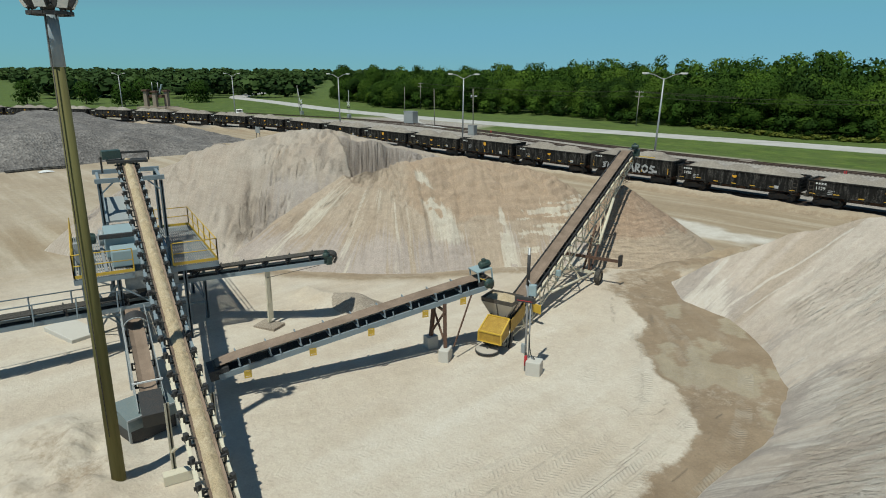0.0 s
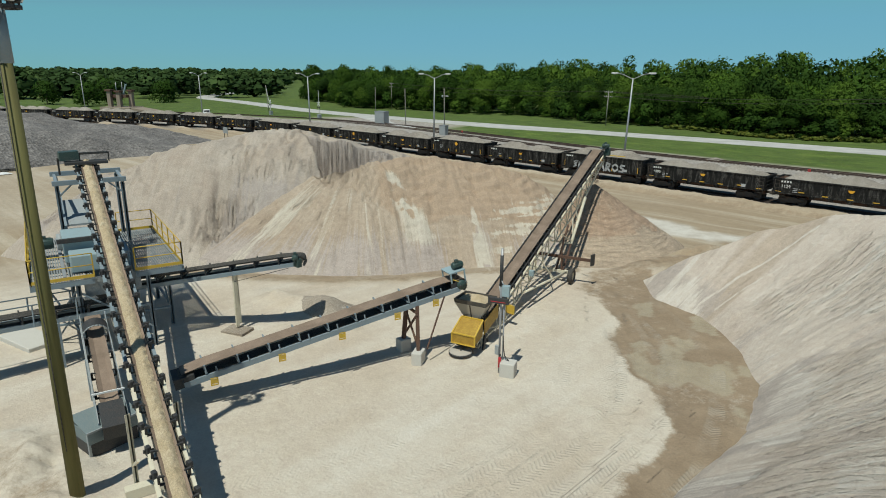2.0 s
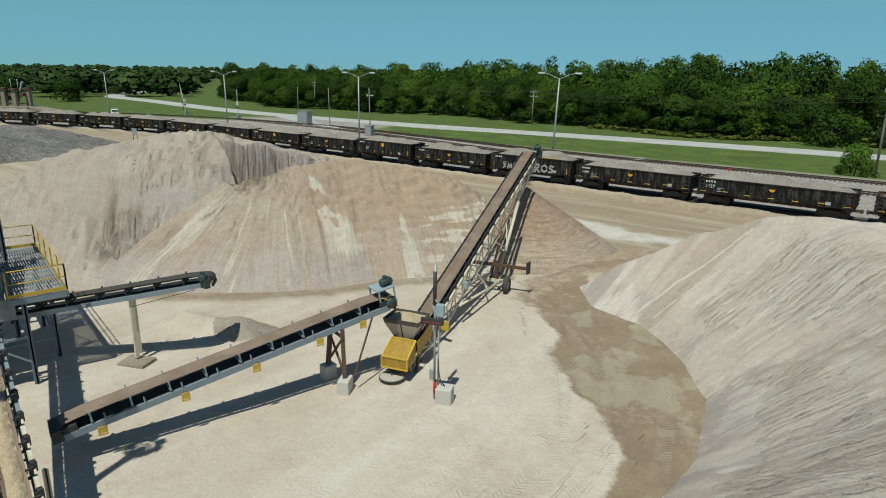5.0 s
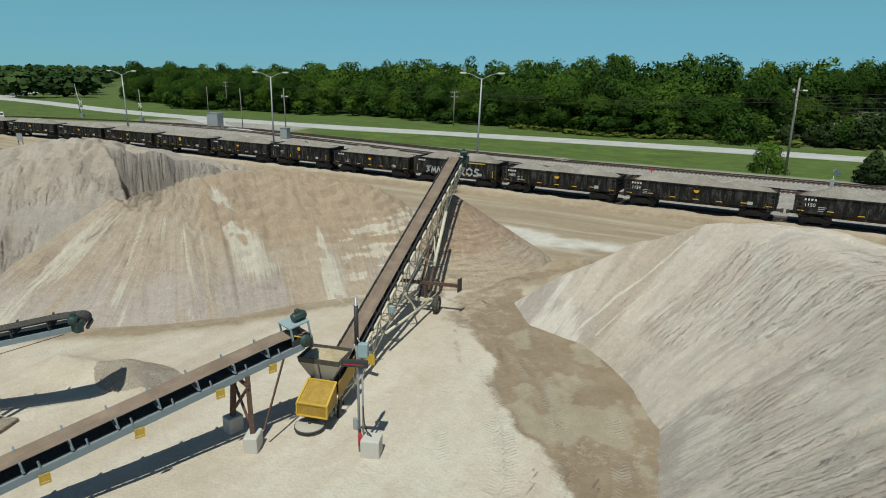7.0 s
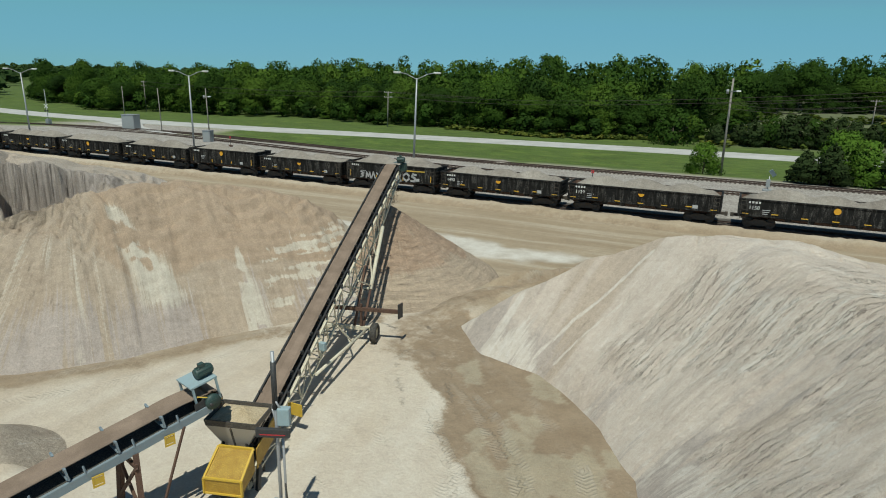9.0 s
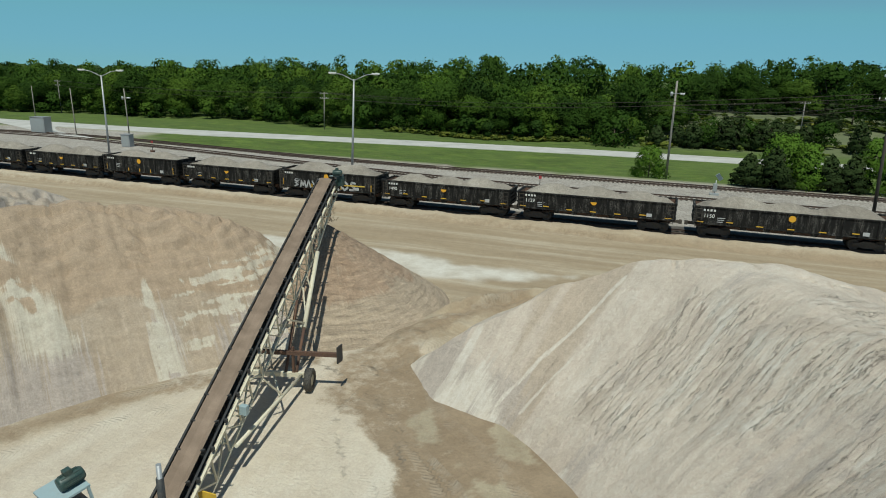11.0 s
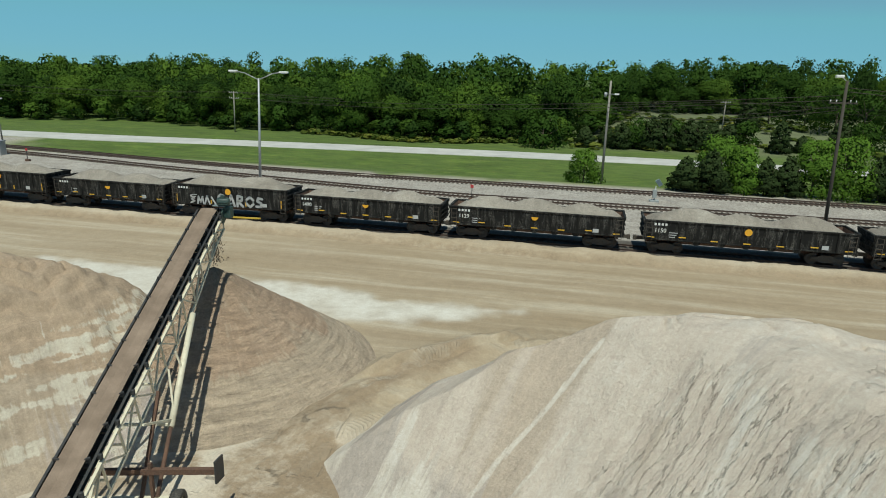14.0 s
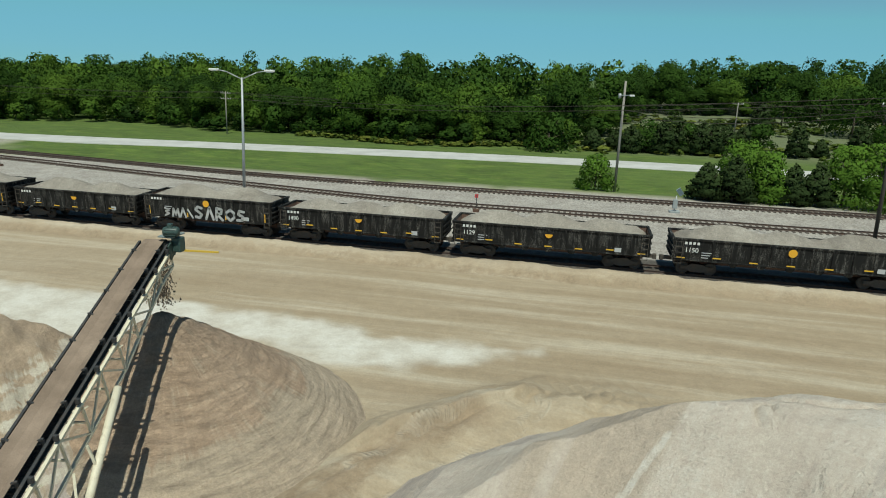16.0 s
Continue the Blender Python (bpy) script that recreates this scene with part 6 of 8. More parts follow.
def loading_tower(x, y):
    """Old concrete loading works far off beside the curve."""
    z = float(ground_height(x, y))
    th = thing("loading_tower", (x, y, z), "old pale concrete loading works with three round-topped piers", "industrial building")
    m = pose(x, y, z, 0, 0, 35)
    part("plinth", Geo().box(-5, 5, -3.5, 3.5, -0.2, 1.7, m, 0.1), M_OLD_CONCRETE, th)
    part("ramp", Geo().add([m @ Vector(p) for p in ((5, -3, 1.55), (5, 3, 1.55), (16, 3, -0.1), (16, -3, -0.1), (5, -3, -0.1), (5, 3, -0.1))], [(0, 1, 2, 3), (0, 3, 4), (1, 5, 2), (4, 3, 2, 5), (0, 4, 5, 1)]), M_OLD_CONCRETE, th)
    for i, (a, b, h) in enumerate(((-2.8, -1.2, 6.3), (0.5, -1.5, 6.0), (2.8, 1.0, 6.2))):
        p = part("pier", Geo().box(a - 0.6, a + 0.6, b - 0.6, b + 0.6, 1.5, h, m, 0.06), M_OLD_CONCRETE, th)
        part("cap", Geo().box(a - 0.95, a + 0.95, b - 0.95, b + 0.95, h + 0.004, h + 0.5, m, 0.06), M_STEEL_RUST, p)
    part("bridge", Geo().box(-2.4, 2.6, -1.2, 0.8, 4.4, 5.3, m, 0.05), M_STEEL_RUST, th)
    part("chute", Geo().beam(m @ Vector((1.0, 0, 5.2)), m @ Vector((2.2, 0, 8.4)), 0.5, 0.3), M_TEAL, th)
    for a in (-1.2, 0.8):
        part("mast", Geo().tube(m @ Vector((a, 0, 5.2)), m @ Vector((a, 0, 9.0)), 0.09, 8), M_GALV, th)


loading_tower(-187, 9)


def yard_sign(x, y):
    z = float(ground_height(x, y))
    th = thing("yard_sign", (x, y, z), "small grey board on posts at the yard's far edge", "sign")
    part("board", Geo().box(x - 0.9, x + 0.9, y - 0.03, y + 0.03, z + 1.1, z + 2.3, None, 0.01), M_GREY, th)
    for s in (-0.7, 0.7):
        part("post", Geo().beam((x + s, y + 0.06, z - 0.1), (x + s, y + 0.06, z + 2.3), 0.08, 0.08), M_STEEL_DARK, th)


yard_sign(-98, -3.2)

# ---- conveyors ----
class Frame:
    """Along a conveyor: a metres from the tail, b to the right of the run, c above the belt's line."""

    def __init__(self, tail, head):
        self.o = Vector(tail)
        d = Vector(head) - self.o
        self.len = d.length
        self.u = d.normalized()
        self.s = self.u.cross(Vector((0, 0, 1))).normalized()
        self.n = self.s.cross(self.u)

    def p(self, a, b, c=0.0):
        return self.o + self.u * a + self.s * b + self.n * c


def belt_loop(th, f, w, trough=0.10, skin=None, load=None, load_w=0.5, load_h=0.16, seed=1, drop=0.34):
    """Carrying belt with its troughed section, the return run and, where loaded, the heaped material."""
    g = Geo()
    sec = [(-w / 2, trough), (-w * 0.22, 0.0), (w * 0.22, 0.0), (w / 2, trough)]
    n = int(f.len / 0.8)
    g.strip([[f.p(f.len * k / n, b, c if 0 < k < n else 0.03) for b, c in sec] for k in range(n + 1)])
    g.strip([[f.p(f.len * k / n, b, c - 0.014 if 0 < k < n else 0.016) for b, c in sec] for k in range(n + 1)])
    g.strip([[f.p(f.len + 0.26 * math.sin(q * math.pi / 8), b, 0.02 - 0.26 + 0.26 * math.cos(q * math.pi / 8)) for b in (-w / 2, 0, w / 2)] for q in range(8)], True)
    belt = part("belt", g, skin or M_BELT, th, "black rubber belt" if skin else "brown sand-dusted rubber belt")
    g = Geo()
    g.strip([[f.p(f.len * k / n, b, -drop - (0.02 if k % 2 else 0)) for b in (-w / 2, w / 2)] for k in range(n + 1)])
    g.strip([[f.p(f.len * k / n, b, -drop - 0.012 - (0.02 if k % 2 else 0)) for b in (-w / 2, w / 2)] for k in range(n + 1)])
    part("return_belt", g, M_RUBBER, th)
    if load:
        rows = []
        m = int(f.len / 0.07)
        for k in range(m + 1):
            a = f.len * k / m
            hh = load_h * (0.65 + 0.55 * ((a / 0.37 + 0.8 * noise.noise((a * 1.7, seed, 0))) % 1.0) + 0.3 * noise.noise((a * 2, seed, 0)))
            ww = load_w * (0.94 + 0.12 * noise.noise((a * 1.3, seed + 5, 0)))
            rows.append([f.p(a, ww * b, 0.012 + trough * 0.5 * abs(b) + hh * (1 - abs(b) ** 1.6) + 0.075 * noise.noise((a * 6, b * 4, seed)) + 0.05 * noise.noise((a * 15, b * 7, seed + 2))) for b in (-1, -0.75, -0.45, -0.15, 0.15, 0.45, 0.75, 1)])
        g = Geo()
        g.strip(rows, True)
        part("load", g, load, belt, "ridge of pale damp sand")


def idlers(th, f, w, step, material, a0=0.8, a1=None, wing=0.1, roll=True, trough=0.1):
    """Troughing idlers: a stand and three rollers each."""
    a = a0
    a1 = f.len - 0.6 if a1 is None else a1
    gm = Geo()
    z = Vector((0, 0, 0))
    U, S, N = f.u, f.s, f.n
    for sgn in (-1, 1):
        gm.beam(z + S * (sgn * (w / 2 + wing)) - N * 0.22, z + S * (sgn * (w / 2 + wing)) + N * (trough + 0.05), 0.07, 0.05)
        gm.beam(z + S * (sgn * (w / 2 + wing)) + N * (trough + 0.02), z + S * (sgn * w * 0.46) + N * (trough - 0.02), 0.06, 0.05)
    gm.beam(z - S * (w / 2 + wing) - N * 0.2, z + S * (w / 2 + wing) - N * 0.2, 0.09, 0.05)
    gm = gm.mesh("idler", material)
    gr = Geo()
    gr.tube(z - S * w * 0.22 - N * 0.07, z + S * w * 0.22 - N * 0.07, 0.055, 8)
    for sgn in (-1, 1):
        gr.tube(z + S * (sgn * w * 0.24) - N * 0.07, z + S * (sgn * w * 0.5) + N * (trough - 0.075), 0.055, 8)
    gr = gr.mesh("roller", M_STEEL_DARK)
    while a < a1:
        ob = part("idler", gm, None, th)
        ob.location = f.p(a, 0) - Vector(th.location)
        r = new("roller", gr)
        r.parent = ob
        a += step


def pulley(th, f, a, w, r, c=None, name="pulley"):
    c = -r - 0.02 if c is None else c
    pl = part(name, Geo().tube(f.p(a, -w / 2, c), f.p(a, w / 2, c), r, 18), M_RUBBER, th)
    part("shaft", Geo().tube(f.p(a, -w / 2 - 0.25, c), f.p(a, w / 2 + 0.25, c), 0.045, 10), M_STEEL_DARK, pl)


def motor(th, at, axis_dir, r, length, label="dark green electric motor"):
    at, d = Vector(at), Vector(axis_dir).normalized()
    g = Geo().lathe(at, d, [(0, 0), (0, r * 0.9), (length * 0.08, r), (length * 0.9, r), (length, r * 0.8), (length, 0)], 18)
    mo = part("motor", g, M_GREEN, th, label)
    s = d.cross(Vector((0, 0, 1))).normalized()
    u = s.cross(d)
    fins = Geo()
    for k in range(12):
        q = k * math.pi / 6
        o = s * math.cos(q) * r + u * math.sin(q) * r
        fins.beam(at + d * length * 0.12 + o, at + d * length * 0.86 + o, 0.012, 0.035, o)
    tagged(part("cooling_fins", fins, M_GREEN, mo), kind="stuff")
    part("junction_box", Geo().beam(at + d * length * 0.3 + u * (r + 0.05), at + d * length * 0.6 + u * (r + 0.05), 0.16, 0.12), M_GREEN, mo)
    return mo


def stringers(th, f, half, c, material, h=0.2, a0=0.0, a1=None, inward=True):
    a1 = f.len if a1 is None else a1
    for s in (-1, 1):
        g = Geo().channel(f.p(a0, s * half, c), f.p(a1, s * half, c), 0.09, h, 0.014, -s if inward else s)
        part("stringer", g, material, th)


# transfer conveyor to the stacker's hopper
def transfer_conveyor():
    f = Frame((-2.25, -54.55, 1.60), (1.42, -42.55, 3.62))
    base = f.p(0, 0)
    th = thing("conveyor", (base.x, base.y, 0), "blue-grey transfer conveyor with a brown belt on rusty legs", "conveyor", "conveyors")
    belt_loop(th, f, 0.82)
    stringers(th, f, 0.56, -0.40, M_STEEL_BLUE, 0.24)
    idlers(th, f, 0.82, 1.3, M_STEEL_BLUE, 0.9, wing=0.12)
    a = 0.5
    while a < f.len:
        part("cross_member", Geo().beam(f.p(a, -0.55, -0.42), f.p(a, 0.55, -0.42), 0.07, 0.07), M_STEEL_DARK, th)
        a += 1.3
    a = 1.3
    while a < f.len - 0.5:
        for s in (-1, 1):
            part("upright", Geo().beam(f.p(a, s * 0.56, -0.3), f.p(a, s * 0.52, -0.05), 0.05, 0.04), M_STEEL_BLUE, th)
        a += 1.3
    pulley(th, f, f.len, 0.85, 0.22)
    pulley(th, f, 0.0, 0.85, 0.18, name="tail_pulley")
    part("tail_guard", Geo().beam(f.p(-0.35, 0, -0.28), f.p(0.45, 0, -0.28), 1.1, 0.42), M_STEEL_DARK, th, "dark grey tail box")
    # rusty trestle
    a = f.len - 2.35
    for s in (-1, 1):
        top, foot = f.p(a, s * 0.55, -0.5), f.p(a, s * 0.8, 0)
        foot.z = 0.62
        part("leg", Geo().beam(top, foot, 0.16, 0.16), M_STEEL_RUST, th, "rusty steel post")
    g = Geo()
    l, r = f.p(a, -0.7, 0), f.p(a, 0.7, 0)
    g.beam((l.x, l.y, 0.9), (r.x, r.y, 2.4), 0.08, 0.08).beam((r.x, r.y, 0.9), (l.x, l.y, 2.4), 0.08, 0.08).beam((l.x, l.y, 2.45), (r.x, r.y, 2.45), 0.1, 0.1)
    part("cross_brace", g, M_STEEL_RUST, th)
    k = f.p(f.len - 0.9, 0.55, -0.5)
    e = f.p(a, 0.85, 0)
    part("knee_brace", Geo().beam(k, (e.x + 0.25, e.y + 0.3, 0.7), 0.06, 0.06), M_STEEL_RUST, th)
    # emergency-stop tags hung from the near side
    for a in (1.1, 3.9, 6.6, 9.3, 11.3):
        p = f.p(a, 0.62, -0.62)
        g = Geo()
        m = Matrix.Translation(p) @ Matrix.Rotation(math.atan2(f.u.y, f.u.x), 4, "Z")
        for x0, x1, z0, z1 in ((-0.15, 0.15, 0.12, 0.16), (-0.15, 0.15, -0.18, -0.13), (-0.15, -0.11, -0.13, 0.12), (0.11, 0.15, -0.13, 0.12)):
            g.box(x0, x1, -0.015, 0.015, z0, z1, m)
        g.box(-0.13, 0.13, -0.006, 0.006, -0.1, 0.1, m)
        part("warning_tag", g, M_YELLOW, th, "yellow square safety tag")
    # belt-scraper drive at the head
    part("motor_deck", Geo().beam(f.p(f.len - 0.4, 0, 0.44), f.p(f.len + 0.45, 0, 0.44), 0.9, 0.05), M_TEAL, th, "light blue motor deck")
    for s in (-1, 1):
        for a in (f.len - 0.34, f.len + 0.4):
            part("deck_leg", Geo().beam(f.p(a, s * 0.42, -0.35), f.p(a, s * 0.42, 0.44), 0.06, 0.06), M_TEAL, th)
    motor(th, f.p(f.len - 0.05, 0.12, 0.64), f.u, 0.17, 0.55)
    part("belt_guard", Geo().lathe(f.p(f.len + 0.1, 0.48, -0.22), f.s, [(0, 0), (0, 0.24), (0.12, 0.24), (0.12, 0)], 18), M_GREEN, th, "dark green drive guard")
    g = Geo()
    rows = [[f.p(f.len + 0.1 + r * math.sin(q * math.pi / 12), b, -0.28 + r * math.cos(q * math.pi / 12)) for b in (-0.46, 0.46)] for r in (0.36,) for q in range(11)]
    g.strip(rows, True)
    g.strip([[p - f.n * 0.03 - f.u * 0.02 for p in r] for r in rows], True)
    part("head_guard", g, M_BELT, th, "rounded belt over the head pulley")
    for k in range(3):
        part("grease_line", Geo().tube(f.p(f.len - 0.3 + 0.12 * k, 0.5, 0.15 - 0.1 * k), f.p(f.len + 0.4, 0.52, -0.3 - 0.08 * k), 0.02, 6), M_YELLOW if k == 0 else M_GREEN, th)
    part("scraper", Geo().beam(f.p(f.len + 0.3, -0.45, -0.5), f.p(f.len + 0.3, 0.45, -0.5), 0.08, 0.16), M_STEEL_DARK, th)
    for s in (-1, 1):
        part("head_plate", Geo().beam(f.p(f.len - 0.45, s * 0.5, -0.26), f.p(f.len + 0.32, s * 0.5, -0.26), 0.03, 0.42), M_STEEL_DARK, th)
    for s in (1, -1):
        foot = f.p(f.len - 2.35, s * 0.82, 0)
        m = pose(foot.x, foot.y, 0, 0, 0, 20 * s + 10)
        solo_block(m, 0.5, 0.75 if s > 0 else 0.6, 0.64, "pale concrete block under the conveyor's trestle")


def solo_block(m, w, d, h, label):
    g = Geo()
    g.box(-w / 2, w / 2, -d / 2, d / 2, -0.08, h, None, 0.045)
    ob = solo("concrete_block", g, M_CONCRETE, label, "concrete block", "concrete blocks")
    ob.matrix_world = m
    return ob


transfer_conveyor()


# side conveyor that drops the coarse grade
def side_conveyor():
    f = Frame((-13.0, -54.0, 2.50), (-6.0, -46.35, 4.02))
    base = f.p(0, 0)
    th = thing("conveyor", (base.x, base.y, 0), "blue-grey discharge conveyor with a black belt", "conveyor", "conveyors")
    belt_loop(th, f, 0.72, skin=M_RUBBER)
    stringers(th, f, 0.5, -0.36, M_STEEL_BLUE, 0.2)
    idlers(th, f, 0.72, 1.25, M_STEEL_DARK, 0.7)
    pulley(th, f, f.len, 0.75, 0.2)
    motor(th, f.p(f.len - 0.1, 0.45, 0.05), f.s, 0.16, 0.42)
    part("gearbox", Geo().box(-0.2, 0.2, -0.14, 0.14, -0.22, 0.22, Matrix.Translation(f.p(f.len - 0.05, 0.62, -0.25)), 0.03), M_GREEN, th)
    part("scraper", Geo().beam(f.p(f.len + 0.2, -0.4, -0.45), f.p(f.len + 0.2, 0.4, -0.45), 0.1, 0.14), M_STEEL_DARK, th)
    foot = (-8.4, -48.85)
    a = (Vector((foot[0], foot[1], 0)) - Vector((f.o.x, f.o.y, 0))).dot(Vector((f.u.x, f.u.y, 0)).normalized()) / math.hypot(f.u.x, f.u.y)
    for s in (-1, 1):
        p = f.p(a, s * 0.36, -0.48)
        part("leg", Geo().channel(p, (p.x - 0.05 * s, p.y, 0.15), 0.14, 0.14, 0.02), M_STEEL_CREAM, th, "cream flaking steel leg")
    part("skid_plate", Geo().box(-0.75, 0.6, -0.5, 0.5, -0.08, 0.10, pose(-7.9, -49.1, 0, 0, 0, 25), 0.03), M_GRIT, th, "concrete footing pad")
    part("cable", Geo().tube(f.p(f.len - 0.6, 0.5, -0.5), f.p(a, 0.45, -0.8), 0.015, 6), M_RUBBER, th)


side_conveyor()


# long feed conveyor that climbs to the screen tower
def feed_conveyor():
    f = Frame((10.6, -59.25, 0.95), (-13.9, -53.48, 8.72))
    base = f.p(0, 0)
    th = thing("conveyor", (base.x, base.y, 0), "long feed conveyor carrying a ridge of pale sand to the tower", "conveyor", "conveyors")
    belt_loop(th, f, 0.56, 0.10, None, M_LOAD, 0.215, 0.17, 3)
    half = 0.40
    mid = 10.4
    for s in (-1, 1):
        part("stringer", Geo().channel(f.p(0, s * half, -0.28), f.p(mid, s * half, -0.28), 0.1, 0.26, 0.016, s), M_STEEL_CREAM, th, "cream flaking steel stringer")
        part("stringer", Geo().channel(f.p(mid, s * half, -0.28), f.p(f.len, s * half, -0.28), 0.1, 0.26, 0.016, s), M_STEEL_BLUE, th)
        part("lower_chord", Geo().beam(f.p(0.5, s * half, -0.78), f.p(f.len - 0.5, s * half, -0.78), 0.08, 0.08), M_STEEL_BLUE, th)
    a = 0.6
    while a < f.len - 1:
        for s in (-1, 1):
            part("lattice_bar", Geo().beam(f.p(a, s * half, -0.4), f.p(a + 1.1, s * half, -0.78), 0.05, 0.05), M_STEEL_DARK, th)
            part("lattice_bar", Geo().beam(f.p(a + 1.1, s * half, -0.78), f.p(a + 2.2, s * half, -0.4), 0.05, 0.05), M_STEEL_DARK, th)
        part("cross_member", Geo().beam(f.p(a, -half, -0.78), f.p(a, half, -0.78), 0.05, 0.05), M_STEEL_DARK, th)
        a += 2.2
    idlers(th, f, 0.56, 0.95, M_STEEL_DARK, 0.6, wing=0.12, trough=0.11)
    # return idler brackets on the outside of the stringers
    gm = Geo()
    gm.box(-0.09, 0.09, -0.07, 0.07, -0.16, 0.14, None, 0.025)
    gm.box(-0.03, 0.03, -0.13, -0.07, -0.05, 0.05)
    gm = gm.mesh("roller_bracket", M_STEEL_DARK)
    a = 0.9
    while a < f.len - 0.5:
        for s in (-1, 1):
            ob = part("roller_bracket", gm, None, th)
            ob.location = f.p(a, s * (half + 0.06), -0.12) - Vector(th.location)
        a += 0.95
    pulley(th, f, f.len, 0.7, 0.24)
    pulley(th, f, 0, 0.7, 0.22, name="tail_pulley")
    # head drive
    part("head_frame", Geo().beam(f.p(f.len - 0.3, -0.95, 0.1), f.p(f.len - 0.3, 0.95, 0.1), 0.9, 0.12), M_STEEL_DARK, th)
    guard = part("drive_guard", Geo().beam(f.p(f.len - 0.05, -0.25, 0.48), f.p(f.len - 0.05, 1.05, 0.48), 0.06, 0.06), M_STEEL_DARK, th, "dark slatted drive guard")
    for b in (-0.25, 1.05):
        part("guard_post", Geo().beam(f.p(f.len - 0.05, b, 0.0), f.p(f.len - 0.05, b, 0.5), 0.06, 0.06), M_STEEL_DARK, guard)
    for k in range(10):
        a = f.len + 0.03 + 0.05 * k
        part("slat", Geo().beam(f.p(a, -0.24, 0.47 - 0.03 * k), f.p(a, 1.05, 0.47 - 0.03 * k), 0.03, 0.05), M_STEEL_DARK, guard)
    part("gear_case", Geo().beam(f.p(f.len, -1.15, 0.35), f.p(f.len + 0.1, -0.3, 0.35), 0.6, 0.42), M_GREEN, th)
    part("drive_bracket", Geo().beam(f.p(f.len - 0.1, -1.2, -0.6), f.p(f.len - 0.1, -1.2, 0.3), 0.09, 0.09), M_STEEL_DARK, th)
    # trestle near the middle: cream legs on timber skids
    for s in (-1, 1):
        a = 8.9
        p = f.p(a, s * 0.72, -0.8)
        part("leg", Geo().channel(p, (p.x, p.y, 0.28), 0.16, 0.16, 0.02), M_STEEL_CREAM, th, "cream flaking steel leg")
        part("leg_brace", Geo().beam((p.x, p.y, 1.0), f.p(a - 2.0, s * 0.7, -0.75), 0.08, 0.08), M_STEEL_CREAM, th)
    l, r = f.p(8.9, -1.1, 0), f.p(8.9, 1.0, 0)
    part("skid", Geo().beam((l.x, l.y, 0.2), (r.x, r.y, 0.2), 0.35, 0.34), M_STEEL_CREAM, th, "cream box-beam skid")
    for s in (-1, 1):
        p = f.p(3.2, s * 0.72, -0.8)
        part("leg", Geo().channel(p, (p.x, p.y, 0.0), 0.14, 0.14, 0.02), M_STEEL_CREAM, th, "cream flaking steel leg")


feed_conveyor()


# ---- screen tower ----
TU, TV = Vector((-0.975, 0.222, 0)), Vector((0.222, 0.975, 0))
TO = Vector((-9.35, -54.35, 0))


def tp(u, v, z):
    return TO + TU * u + TV * v + Vector((0, 0, z))


def grating_mat():
    m = Mat("steel_grating", 0.6)
    a = m.noise(2, 5, 0.7)
    c = m.ramp(a, (0.35, (0.19, 0.21, 0.215)), (0.7, (0.33, 0.34, 0.33)))
    return m.done(c, None, m.bump(m.cells(22, "Distance"), 0.02, 0.8))


M_GRATE = grating_mat()


def railing(th, pts, z):
    """Yellow guard rail along the points, with toe board."""
    for p, q in zip(pts, pts[1:]):
        d = (q - p).length
        n = max(1, round(d / 1.8))
        for k in range(n + 1):
            c = p.lerp(q, k / n)
            part("rail_post", Geo().beam((c.x, c.y, z), (c.x, c.y, z + 1.12), 0.05, 0.05), M_YELLOW, th)
        for h in (0.58, 1.12):
            part("guard_rail", Geo().tube((p.x, p.y, z + h), (q.x, q.y, z + h), 0.025, 8), M_YELLOW, th)
        part("toe_board", Geo().beam((p.x, p.y, z + 0.06), (q.x, q.y, z + 0.06), 0.02, 0.16), M_YELLOW, th)


